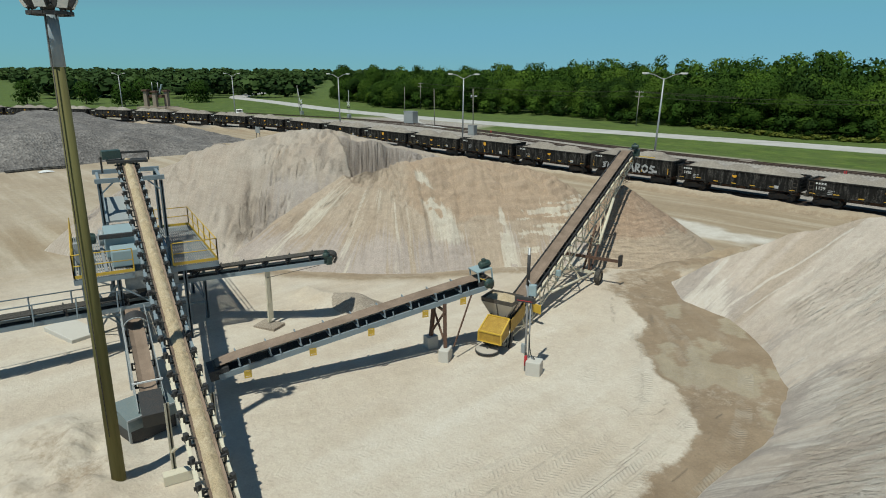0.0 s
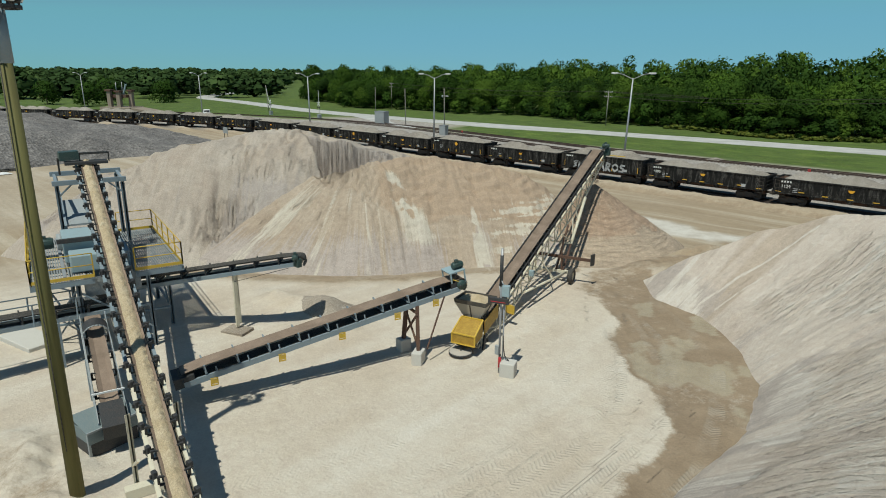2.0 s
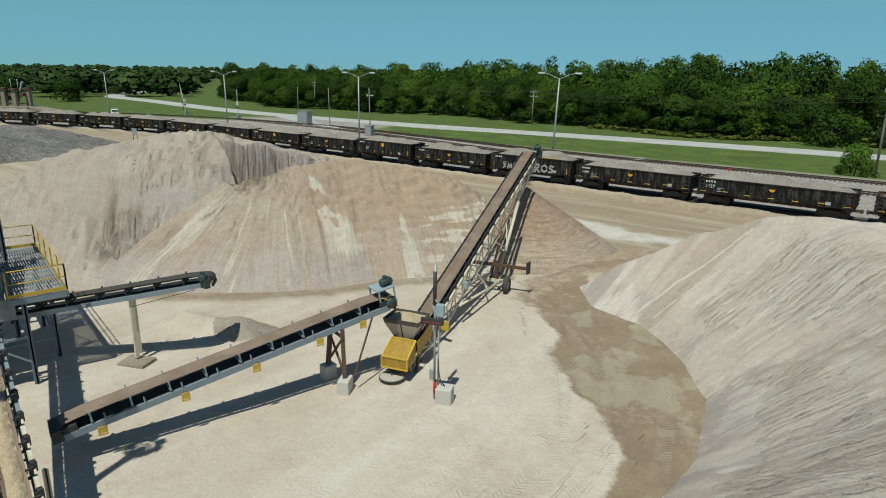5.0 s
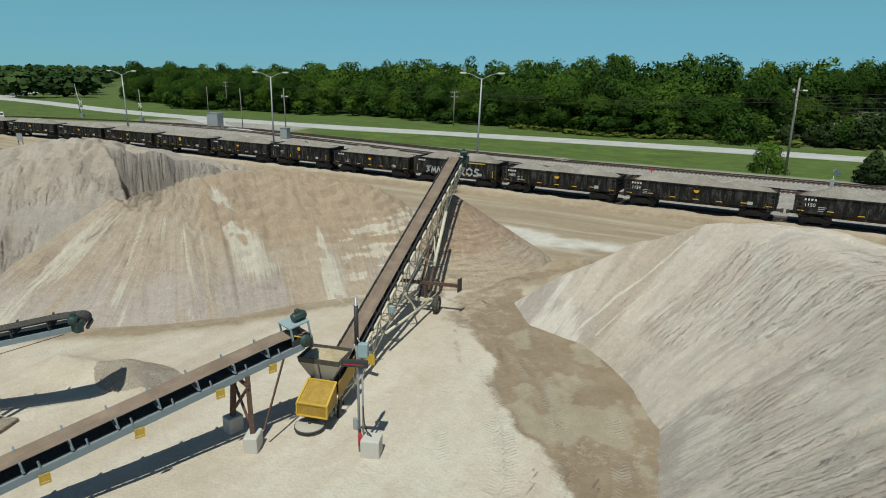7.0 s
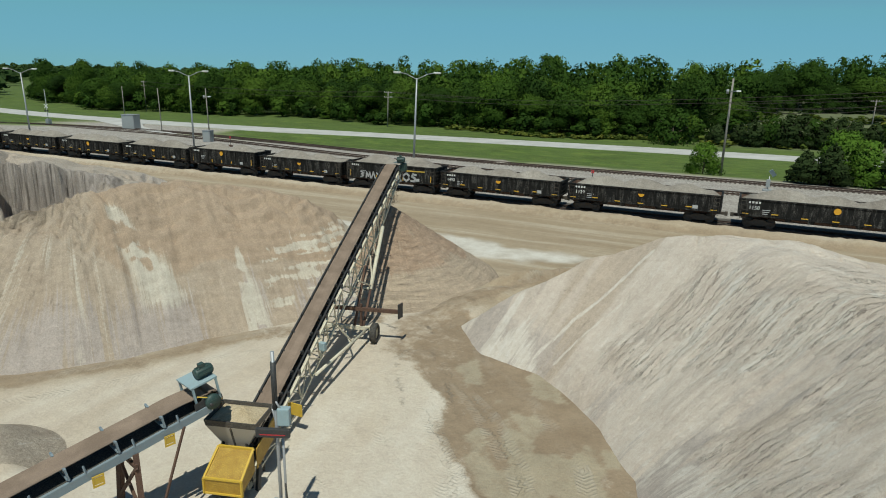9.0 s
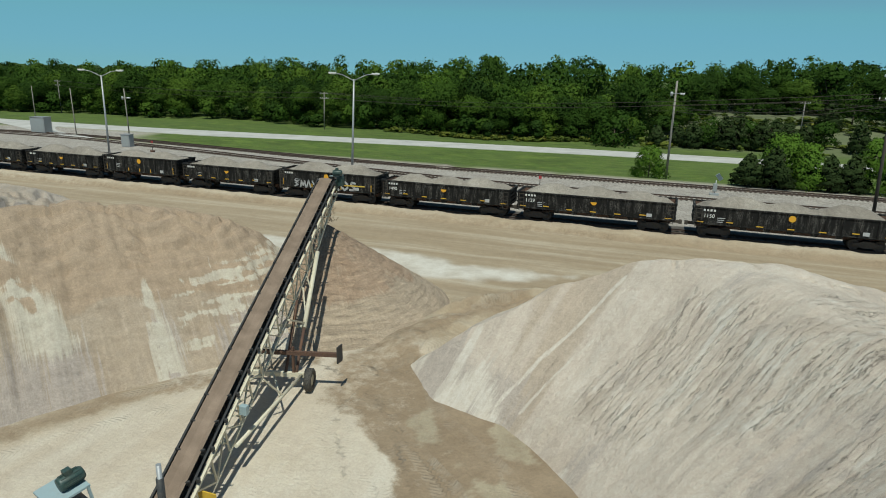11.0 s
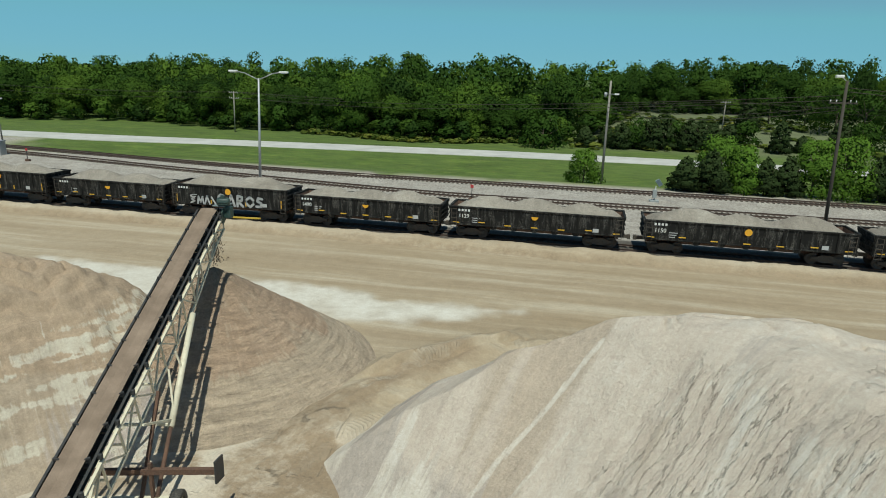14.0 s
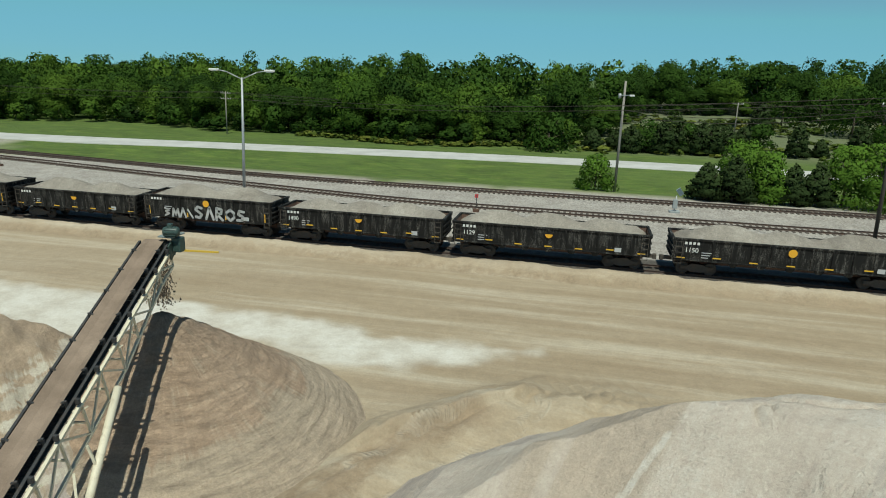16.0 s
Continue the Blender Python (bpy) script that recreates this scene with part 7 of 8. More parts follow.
def screen_tower():
    th = thing("screen_tower", TO, "blue-grey steel screening tower with yellow-railed walkways", "screening plant")
    z = 4.0
    for u, v, h in ((0.15, -1.45, z), (0.15, 1.5, z), (2.7, -2.95, z + 0.9), (2.6, 2.75, z), (7.2, -2.95, z), (7.2, 2.75, z), (6.4, -1.55, 7.4), (6.4, 1.55, 7.4), (8.6, -1.5, 7.6), (8.6, 1.5, 7.6)):
        part("column", Geo().channel(tp(u, v, h - 0.1), tp(u, v, 0), 0.22, 0.2, 0.03), M_STEEL_BLUE, th)
    for u in (6.4, 8.6):
        part("portal_beam", Geo().beam(tp(u, -1.75, 7.45 if u < 7 else 7.65), tp(u, 1.75, 7.45 if u < 7 else 7.65), 0.2, 0.24), M_STEEL_BLUE, th)
    for s in (-1.55, 1.55):
        part("portal_tie", Geo().beam(tp(6.4, s, 7.4), tp(8.6, s, 7.6), 0.14, 0.14), M_STEEL_BLUE, th)
        part("portal_knee", Geo().beam(tp(6.4, s, 6.7), tp(6.4, s * 0.55, 7.35), 0.08, 0.08), M_STEEL_BLUE, th)
    # walkway decks left and right of the screen
    for v0, v1, u1 in ((-3.3, -0.75, 8.8), (1.0, 3.15, 8.8)):
        deck = part("walkway", Geo().beam(tp(0, v0 + 0.03, z - 0.03), tp(u1, v0 + 0.03, z - 0.03), 0.05, 0.06), M_GRATE, th, "grey open steel grating deck")
        bar = Geo().beam(TU * 0, TU * u1, 0.06, 0.05).mesh("grating_bar", M_GRATE)
        for k in range(1, int((v1 - v0) / 0.11)):
            ob = part("grating_bar", bar, None, deck)
            ob.location = tp(0, v0 + 0.03 + 0.11 * k, z - 0.03) - TO
        tie = Geo().beam(TV * 0, TV * (v1 - v0), 0.03, 0.05).mesh("grating_tie", M_GRATE)
        for k in range(11):
            ob = part("grating_tie", tie, None, deck)
            ob.location = tp(0.4 + 0.8 * k, v0, z - 0.055) - TO
        for u in (0.06, 2.6, 5.2, 8.7):
            part("deck_beam", Geo().beam(tp(u, v0, z - 0.2), tp(u, v1, z - 0.2), 0.12, 0.24), M_STEEL_BLUE, th)
        for v in (v0 + 0.06, v1 - 0.06):
            part("deck_edge", Geo().beam(tp(0, v, z - 0.16), tp(u1, v, z - 0.16), 0.1, 0.18), M_STEEL_BLUE, th)
    railing(th, [tp(0.04, -0.75, 0), tp(0.04, -3.26, 0), tp(8.8, -3.26, 0)], z)
    railing(th, [tp(0.04, 1.0, 0), tp(0.04, 3.11, 0), tp(8.8, 3.11, 0), tp(8.8, 1.2, 0)], z)
    # screen body under the feed conveyor
    part("screen_box", Geo().box(1.2, 5.8, -0.72, 0.95, 2.9, 4.75, Matrix.Translation(TO) @ Matrix((TU, TV, Vector((0, 0, 1)))).transposed().to_4x4(), 0.04), M_STEEL_BLUE, th, "blue-grey vibrating screen housing")
    mm = Matrix.Translation(TO) @ Matrix((TU, TV, Vector((0, 0, 1)))).transposed().to_4x4()
    part("feed_chute", Geo().box(2.3, 4.3, -1.75, -0.3, 4.2, 5.45, mm, 0.05), M_TEAL, th, "light blue feed box")
    part("feed_chute", Geo().box(0.7, 2.0, -1.6, -0.2, 4.1, 4.9, mm, 0.05), M_TEAL, th, "light blue feed box")
    part("inspection_cover", Geo().box(4.5, 6.9, -1.35, -0.45, 4.8, 4.9, mm, 0.02), M_GRATE, th)
    part("spring_beam", Geo().box(2.15, 2.3, -2.0, -0.3, 5.2, 5.42, mm, 0.02), M_STEEL_DARK, th)
    part("sieve_deck", Geo().add([tp(6.0, -1.35, 5.3), tp(6.0, -0.35, 5.3), tp(8.4, -0.35, 6.2), tp(8.4, -1.35, 6.2), tp(6.0, -1.35, 5.2), tp(6.0, -0.35, 5.2), tp(8.4, -0.35, 6.1), tp(8.4, -1.35, 6.1)],
                                [(0, 1, 2, 3), (7, 6, 5, 4), (0, 4, 5, 1), (1, 5, 6, 2), (2, 6, 7, 3), (3, 7, 4, 0)]), M_GREY, th, "dusty grey sieve deck")
    for v in (-1.42, -0.28):
        part("sieve_rail", Geo().beam(tp(5.7, v, 5.2), tp(8.6, v, 6.5), 0.12, 0.3), M_STEEL_BLUE, th)
    motor(th, tp(4.6, -2.85, 4.75), (0.222, 0.975, 0), 0.28, 0.75)
    part("drive_wheel", Geo().lathe(tp(4.6, -1.95, 4.75), TV, [(0, 0), (0, 0.42), (0.3, 0.42), (0.3, 0.3), (0.45, 0.3), (0.45, 0)], 20), M_GREY, th, "grey drive sheave")
    part("drive_guard", Geo().box(4.2, 5.0, -1.6, -1.35, 4.1, 5.3, mm, 0.05), M_GREY, th)
    # hopper and chutes beneath
    g = Geo()
    g.add([tp(1.3, -0.9, 2.9), tp(1.3, 1.0, 2.9), tp(5.6, 1.0, 2.9), tp(5.6, -0.9, 2.9), tp(2.6, -0.3, 1.7), tp(2.6, 0.4, 1.7), tp(4.2, 0.4, 1.7), tp(4.2, -0.3, 1.7)], [(0, 1, 5, 4), (1, 2, 6, 5), (2, 3, 7, 6), (3, 0, 4, 7), (4, 5, 6, 7)])
    part("undersize_chute", g, M_STEEL_DARK, th)
    # bracing
    for v in (-2.95, 2.75):
        g = Geo()
        g.beam(tp(2.7, v, 0.6), tp(7.2, v, 3.6), 0.07, 0.07).beam(tp(7.2, v, 0.6), tp(2.7, v, 3.6), 0.07, 0.07).beam(tp(2.7, v, 1.0), tp(7.2, v, 1.0), 0.1, 0.1)
        part("side_brace", g, M_STEEL_BLUE, th)
    g = Geo()
    g.beam(tp(2.7, -2.95, 1.0), tp(2.6, 2.75, 1.0), 0.1, 0.1).beam(tp(2.7, -2.95, 0.8), tp(0.15, -1.45, 3.5), 0.07, 0.07).beam(tp(0.15, -1.45, 1.0), tp(2.7, -2.95, 3.6), 0.07, 0.07).beam(tp(0.15, -1.45, 2.2), tp(0.15, 1.5, 2.2), 0.1, 0.1)
    g.beam(tp(0.15, -1.45, 3.3), tp(0.15, 1.5, 1.0), 0.07, 0.07)
    part("front_brace", g, M_STEEL_BLUE, th)
    for v in (-3.26, 3.11):
        part("stair_stringer", Geo().beam(tp(8.8, v * 0.7, 4.0), tp(12.6, v * 0.7, 0.1), 0.06, 0.22), M_STEEL_BLUE, th)
    part("cable_tray", Geo().beam(tp(0.3, -1.9, 4.06), tp(8.5, -1.9, 4.06), 0.14, 0.06), M_GALV, th)
    part("control_panel", Geo().box(2.4, 2.7, -3.15, -2.7, 4.02, 5.1, mm, 0.03), M_GREY, th)
    for u in (1.6, 3.4, 5.2):
        part("hatch", Geo().box(u, u + 0.9, 0.955, 0.985, 3.3, 4.4, mm, 0.01), M_GREY, th)
    part("mesh_guard", Geo().box(0.3, 0.36, -1.2, 1.2, 3.0, 3.9, mm), M_GRATE, th)


screen_tower()


def outfeed_conveyor():
    """Conveyor that leaves the tower past the floodlight mast."""
    f = Frame((-9.8, -53.6, 2.55), (-11.3, -72.0, 3.1))
    base = f.p(0, 0)
    th = thing("conveyor", (base.x, base.y, 0), "blue-grey outfeed conveyor with a railed edge and black belt", "conveyor", "conveyors")
    belt_loop(th, f, 0.75, skin=M_RUBBER)
    stringers(th, f, 0.5, -0.34, M_STEEL_BLUE, 0.2)
    idlers(th, f, 0.75, 1.3, M_STEEL_DARK, 0.6)
    for s in (-1, 1):
        part("hand_rail", Geo().tube(f.p(2.2, s * 0.62, 0.62), f.p(f.len, s * 0.62, 0.62), 0.03, 8), M_STEEL_BLUE, th)
        a = 2.4
        while a < f.len:
            part("rail_post", Geo().beam(f.p(a, s * 0.6, -0.4), f.p(a, s * 0.62, 0.62), 0.05, 0.05), M_STEEL_BLUE, th)
            a += 1.7
    for a in (3.2, 9.0, 15.0):
        for s in (-1, 1):
            p = f.p(a, s * 0.5, -0.45)
            part("leg", Geo().beam(p, (p.x, p.y, 0), 0.12, 0.12), M_STEEL_BLUE, th)


outfeed_conveyor()


def sump_conveyor():
    """Hooded belt under the feed conveyor, with its intake box."""
    f = Frame((-0.9, -57.55, 0.95), (-7.2, -56.05, 2.95))
    base = f.p(0, 0)
    th = thing("conveyor", (base.x, base.y, 0), "short hooded conveyor with brown belt beneath the feed line", "conveyor", "conveyors")
    belt_loop(th, f, 0.62)
    idlers(th, f, 0.62, 1.1, M_STEEL_DARK, 0.8)
    for s in (-1, 1):
        part("side_skirt", Geo().beam(f.p(0.2, s * 0.48, -0.05), f.p(f.len, s * 0.48, -0.05), 0.03, 0.5), M_GREY, th)
        part("stringer", Geo().channel(f.p(0, s * 0.52, -0.4), f.p(f.len, s * 0.52, -0.4), 0.08, 0.18, 0.014, -s), M_GREY, th)
        for a in (0.9, 4.6):
            p = f.p(a, s * 0.5, -0.45)
            part("leg", Geo().beam(p, (p.x, p.y, 0), 0.1, 0.1), M_STEEL_RUST if a < 2 else M_STEEL_BLUE, th)
    rows = []
    for a in (5.35, 5.4, 5.6, 5.9):
        rows.append([f.p(a, 0.48 * math.cos(q * math.pi / 10), 0.1 + 0.5 * math.sin(q * math.pi / 10)) for q in range(11)])
    hood = Geo().strip(rows, True)
    hood.strip([[p + f.n * -0.03 for p in r] for r in rows], True)
    # hood coloured near-black to stand for the shade within its mouth
    part("hood", hood, M_STEEL_DARK, th, "rounded belt hood, darkened for the shade inside it")
    rim = Geo()
    for p, q in zip(rows[0], rows[0][1:]):
        rim.tube(p, q, 0.03, 6)
    part("hood_rim", rim, M_GREY, th)
    part("chute_bar", Geo().beam(f.p(1.6, -0.55, 0.3), f.p(1.6, 0.55, 0.3), 0.06, 0.06), M_WHITE, th)
    part("loading_skirt", Geo().beam(f.p(-0.3, 0, 0.1), f.p(1.0, 0, 0.1), 0.8, 0.6), M_STEEL_DARK, th)


sump_conveyor()


def intake_box():
    th = thing("intake_box", (-1.7, -57.6, 0), "teal-grey steel feed box with a dark open front", "steel box")
    m = pose(-1.72, -57.62, 0, 0, 0, 98) @ Matrix.Diagonal((1, 1, 0.74, 1))
    part("wall", Geo().box(-0.9, 0.9, 0.46, 0.5, 0.8, 1.75, m), M_MESH_TEAL, th)
    for x in (-0.9, 0.86):
        part("wall", Geo().box(x, x + 0.04, -0.60, 0.46, 0.82, 1.4, m), M_MESH_TEAL, th)
        part("curtain", Geo().box(x + 0.01, x + 0.03, -0.54, 0.44, 0.05, 0.82, m), M_STEEL_DARK, th, "black rubber curtain")
    lid = [(-0.95, -0.68, 1.42), (0.95, -0.68, 1.42), (0.95, 0.52, 1.84), (-0.95, 0.52, 1.84)]
    part("lid", Geo().add([m @ Vector(p) for p in lid] + [m @ Vector((a, b, c - 0.05)) for a, b, c in lid], [(0, 1, 2, 3), (7, 6, 5, 4), (0, 4, 5, 1), (1, 5, 6, 2), (2, 6, 7, 3), (3, 7, 4, 0)]), M_MESH_TEAL, th, "dusty teal sheet cover")
    part("front_panel", Geo().box(-0.93, 0.93, -0.68, -0.64, 0.82, 1.36, m), M_MESH_TEAL, th)
    part("curtain", Geo().box(-0.85, 0.85, -0.58, -0.54, 0.05, 0.8, m), M_STEEL_DARK, th, "black rubber curtain")
    for x in (-0.9, 0.9):
        for y in (-0.62, 0.46):
            part("leg", Geo().box(x - 0.04, x + 0.04, y - 0.04, y + 0.04, 0, 1.35, m), M_GREY, th)
    part("lid_frame", Geo().beam(m @ Vector((-0.95, -0.69, 1.44)), m @ Vector((0.95, -0.69, 1.44)), 0.05, 0.07), M_GREY, th)
    part("knob", Geo().box(0.2, 0.36, 0.3, 0.42, 1.76, 1.9, m, 0.03), M_STEEL_DARK, th)


intake_box()


solo_block(pose(-13.9, -57.2, 0, 0, 0, 12), 3.0, 1.5, 0.28, "pale dusty concrete pad beside the tower")


def pipe_pile():
    """Black hoses and a white sheet left at the foot of the gravel."""
    for k in range(3):
        th = Geo()
        rows = [(-79.4 + 0.5 * k + 0.3 * math.sin(i * 0.9 + k), -49.5 + i * 1.1, 0.12 + 0.1 * (k == 1)) for i in range(8)]
        for p, q in zip(rows, rows[1:]):
            th.tube(p, q, 0.11, 8)
        solo("hose", th, M_RUBBER, "black rubber hose lying on the yard", "hose", "hoses")
    g = Geo()
    rows = [[(-76.6 + 0.25 * i, -46.2 + 0.22 * j, 0.08 + 0.3 * math.sin(math.pi * i / 5) * math.sin(math.pi * j / 8) * (0.8 + 0.4 * noise.noise((i, j, 3)))) for i in range(6)] for j in range(9)]
    g.strip(rows, True)
    solo("sheet", g, M_WHITE, "crumpled white plastic sheet on the ground", "sheet")


pipe_pile()

# ---- radial stacker ----
def stacker():
    f = Frame((2.07, -42.6, 0.58), (-4.5, -20.3, 7.45))
    f.o += f.s * 0.08
    base = f.p(0, 0)
    th = thing("radial_stacker", (base.x, base.y, 0), "cream lattice radial stacker with a brown belt on wheels", "stacker")
    belt_loop(th, f, 0.70, 0.10, drop=0.42)
    half = 0.57
    n = 20
    step = (f.len - 0.6) / n
    for s in (-1, 1):
        part("skirt_channel", Geo().channel(f.p(0.2, s * 0.46, -0.08), f.p(f.len, s * 0.46, -0.08), 0.07, 0.16, 0.012, s), M_STEEL_DARK, th, "black side channel")
        g = Geo()
        g.beam(f.p(0.3, s * half, -0.26), f.p(f.len - 0.1, s * half, -0.26), 0.085, 0.085)
        part("top_chord", g, M_STEEL_CREAM, th)
        depth = lambda a: -0.55 - 0.75 * min(1.0, max(0.0, (a - 1.0) / 3.0)) * min(1.0, max(0.35, (f.len - a) / 5.0))
        g = Geo()
        aa = [0.3 + k * step for k in range(n + 1)]
        g.strip([[f.p(a, s * half + y, depth(a) + z) for y, z in ((-0.04, -0.04), (0.04, -0.04), (0.04, 0.04), (-0.04, 0.04), (-0.04, -0.04))] for a in aa])
        part("bottom_chord", g, M_STEEL_CREAM, th)
        for k in range(n + 1):
            a = 0.3 + k * step
            part("truss_post", Geo().beam(f.p(a, s * half, -0.26), f.p(a, s * half, depth(a)), 0.055, 0.055), M_STEEL_CREAM, th)
            if k < n:
                b = a + step
                if k % 2:
                    part("truss_diagonal", Geo().beam(f.p(a, s * half, -0.26), f.p(b, s * half, depth(b)), 0.05, 0.05), M_STEEL_CREAM, th)
                else:
                    part("truss_diagonal", Geo().beam(f.p(a, s * half, depth(a)), f.p(b, s * half, -0.26), 0.05, 0.05), M_STEEL_CREAM, th)
    for k in range(0, n + 1):
        a = 0.3 + k * step
        part("cross_tie", Geo().beam(f.p(a, -half, -0.9 if 3 < k < n - 2 else -0.5), f.p(a, half, -0.9 if 3 < k < n - 2 else -0.5), 0.05, 0.05), M_STEEL_CREAM, th)
    idlers(th, f, 0.70, 1.15, M_STEEL_DARK, 1.6, wing=0.07, trough=0.10)
    gm = Geo().box(-0.06, 0.06, -0.05, 0.05, -0.08, 0.08, None, 0.02).mesh("roller_bracket", M_STEEL_DARK)
    a = 1.8
    while a < f.len - 0.5:
        ob = part("roller_bracket", gm, None, th)
        ob.location = f.p(a, 0.58, -0.06) - Vector(th.location)
        a += 1.15
    gm = Geo()
    gm.tube(-f.s * 0.5, f.s * 0.5, 0.05, 8)
    gm.beam(f.s * 0.5, f.s * 0.74 - f.n * 0.02 + f.n * 0.2, 0.04, 0.04)
    gm = gm.mesh("return_roller", M_STEEL_CREAM)
    a = 3.0
    while a < f.len - 1.5:
        ob = part("return_roller", gm, None, th)
        ob.location = f.p(a, 0, -0.47) - Vector(th.location)
        a += 2.3
    pulley(th, f, f.len, 0.74, 0.24)
    pulley(th, f, 0.1, 0.74, 0.2, name="tail_pulley")
    # head drive
    part("drive_plate", Geo().beam(f.p(f.len - 0.5, 0.62, -0.2), f.p(f.len + 0.3, 0.62, -0.2), 0.05, 0.55), M_GREEN, th, "dark green head plate")
    part("gearbox", Geo().box(-0.17, 0.17, -0.16, 0.16, -0.26, 0.26, Matrix.Translation(f.p(f.len - 0.05, 0.80, -0.1)), 0.04), M_GREEN, th)
    motor(th, f.p(f.len - 0.1, 0.42, 0.42), f.s, 0.17, 0.5)
    part("motor_stand", Geo().box(-0.25, 0.3, -0.05, 0.7, -0.05, 0.0, Matrix.Translation(f.p(f.len - 0.1, 0.42, 0.24)), 0.01), M_MESH_TEAL, th)
    part("deflector_chute", Geo().beam(f.p(f.len + 0.35, 0.0, -0.2), f.p(f.len + 0.3, 0.0, -0.75), 1.0, 0.04), M_GREY, th)
    e = f.p(f.len - 0.05, 0.8, -0.35)
    part("arm_bar", Geo().beam(e, e + Vector((1.35, 0.25, -0.02)), 0.06, 0.06), M_YELLOW, th, "yellow stop bar")
    # wheeled axle
    side = Vector((0.96, 0.27, 0)).normalized()
    along = Vector((-0.27, 0.96, 0)).normalized()
    c = Vector((-1.66, -30.45, 0))
    part("axle_beam", Geo().beam(c - side * 2.3 + Vector((0, 0, 0.72)), c + side * 1.55 + Vector((0, 0, 0.72)), 0.16, 0.2), M_STEEL_CREAM, th)
    part("upper_beam", Geo().beam(c - side * 1.3 + Vector((0, 0, 1.72)), c + side * 3.1 + Vector((0, 0, 1.72)), 0.14, 0.18), M_STEEL_RUST, th, "rusty transverse beam")
    for s in (3.1,):
        part("end_plate", Geo().beam(c + side * s + Vector((0, 0, 1.4)), c + side * s + Vector((0, 0, 2.15)), 0.06, 0.42), M_STEEL_DARK, th)
    for s in (-1.1, 1.1):
        part("beam_post", Geo().beam(c + side * s + Vector((0, 0, 0.75)), c + side * s + Vector((0, 0, 2.0)), 0.1, 0.1), M_STEEL_RUST, th)
    for s in (-1, 1):
        h = c + side * (1.78 * s) + Vector((0, 0, 0.5))
        w = part("wheel", Geo().lathe(h, side * s, [(-0.02, 0.0), (-0.02, 0.27), (0.06, 0.29), (0.1, 0.27), (0.04, 0.12), (0.1, 0.0)], 18), M_STEEL_CREAM, th, "cream wheel")
        part("tyre", Geo().lathe(h, side * s, [(-0.14, 0.28), (-0.16, 0.44), (-0.11, 0.5), (0.11, 0.5), (0.16, 0.44), (0.14, 0.28), (-0.14, 0.28)], 24), M_RUBBER, w)
        # telescopic strut
        lo, hi = c + side * (1.2 * s) + Vector((0, 0, 0.8)), f.p(18.3, s * 0.74, -1.1)
        mid = lo.lerp(hi, 0.34)
        part("strut_inner", Geo().tube(lo, mid, 0.07, 10), M_STEEL_RUST, th, "red-brown inner strut tube")
        part("strut", Geo().tube(mid, hi, 0.105, 12), M_STEEL_CREAM, th)
        lo2 = c + side * (0.75 * s) + Vector((0, 0, 0.8))
        hi2 = f.p(14.6, s * 0.66, -1.3)
        part("prop", Geo().beam(lo2, hi2, 0.1, 0.1), M_STEEL_RUST if s > 0 else M_STEEL_CREAM, th)
        part("strut_tie", Geo().beam(lo.lerp(hi, 0.38), f.p(13.2, s * 0.66, -1.3), 0.07, 0.07), M_STEEL_CREAM, th)
        part("strut_tie", Geo().beam(lo.lerp(hi, 0.42), f.p(15.6, s * 0.66, -1.3), 0.06, 0.06), M_STEEL_CREAM, th)
        part("strut_tie", Geo().beam(lo.lerp(hi, 0.66), f.p(16.4, s * 0.66, -1.25), 0.06, 0.06), M_STEEL_CREAM, th)
        # radius arm back to the truss
        part("radius_arm", Geo().tube(c + side * (1.45 * s) + Vector((0, 0, 0.72)), f.p(6.4, s * 0.72, -1.25), 0.07, 12), M_STEEL_CREAM, th)
        part("arm_tie", Geo().beam((c + side * (1.45 * s) + Vector((0, 0, 0.72))).lerp(f.p(6.4, s * 0.8, -1.25), 0.4), c + side * (0.2 * s) + Vector((0, 0, 0.72)), 0.07, 0.07), M_STEEL_CREAM, th)
        part("arm_tie", Geo().beam((c + side * (1.45 * s) + Vector((0, 0, 0.72))).lerp(f.p(6.4, s * 0.8, -1.25), 0.35), f.p(9.6, s * 0.66, -1.3), 0.06, 0.06), M_STEEL_CREAM, th)
    part("strut_crossbar", Geo().beam(c + side * 1.0 + along * 1.9 + Vector((0, 0, 2.15)), c - side * 1.0 + along * 1.9 + Vector((0, 0, 2.15)), 0.08, 0.08), M_STEEL_CREAM, th)
    part("hydraulic_box", Geo().box(-0.14, 0.14, -0.1, 0.1, -0.18, 0.18, Matrix.Translation(f.p(7.4, 0.76, -0.6)), 0.03), M_TEAL, th)
    part("belt_tray", Geo().box(-0.35, 0.35, -0.02, 0.02, -0.25, 0.25, Matrix.Translation(f.p(4.0, 0.74, -0.75)), 0.01), M_YELLOW, th, "yellow mesh guard")
    # tail: pivot plate, yellow guards
    part("pivot_plate", Geo().lathe((2.36, -42.98, 0.0), (0, 0, 1), [(0.0, 0.42), (0.1, 0.46), (0.16, 0.56), (0.24, 0.56), (0.26, 0.53), (0.27, 0.0)], 32), M_PLATE, th, "round dusty pivot plate")
    part("pivot_rim", Geo().lathe((2.36, -42.98, 0.0), (0, 0, 1), [(0.13, 0.56), (0.13, 0.585), (0.22, 0.585), (0.22, 0.56)], 32), M_STEEL_DARK, th, "dark steel rim")
    part("pivot_pin", Geo().tube((2.36, -42.98, 0.26), (2.36, -42.98, 0.36), 0.06, 12), M_STEEL_DARK, th)
    d = Vector((f.u.x, f.u.y, 0)).normalized()
    r = Vector((d.y, -d.x, 0))
    o = Vector((2.47, -42.78, 0))

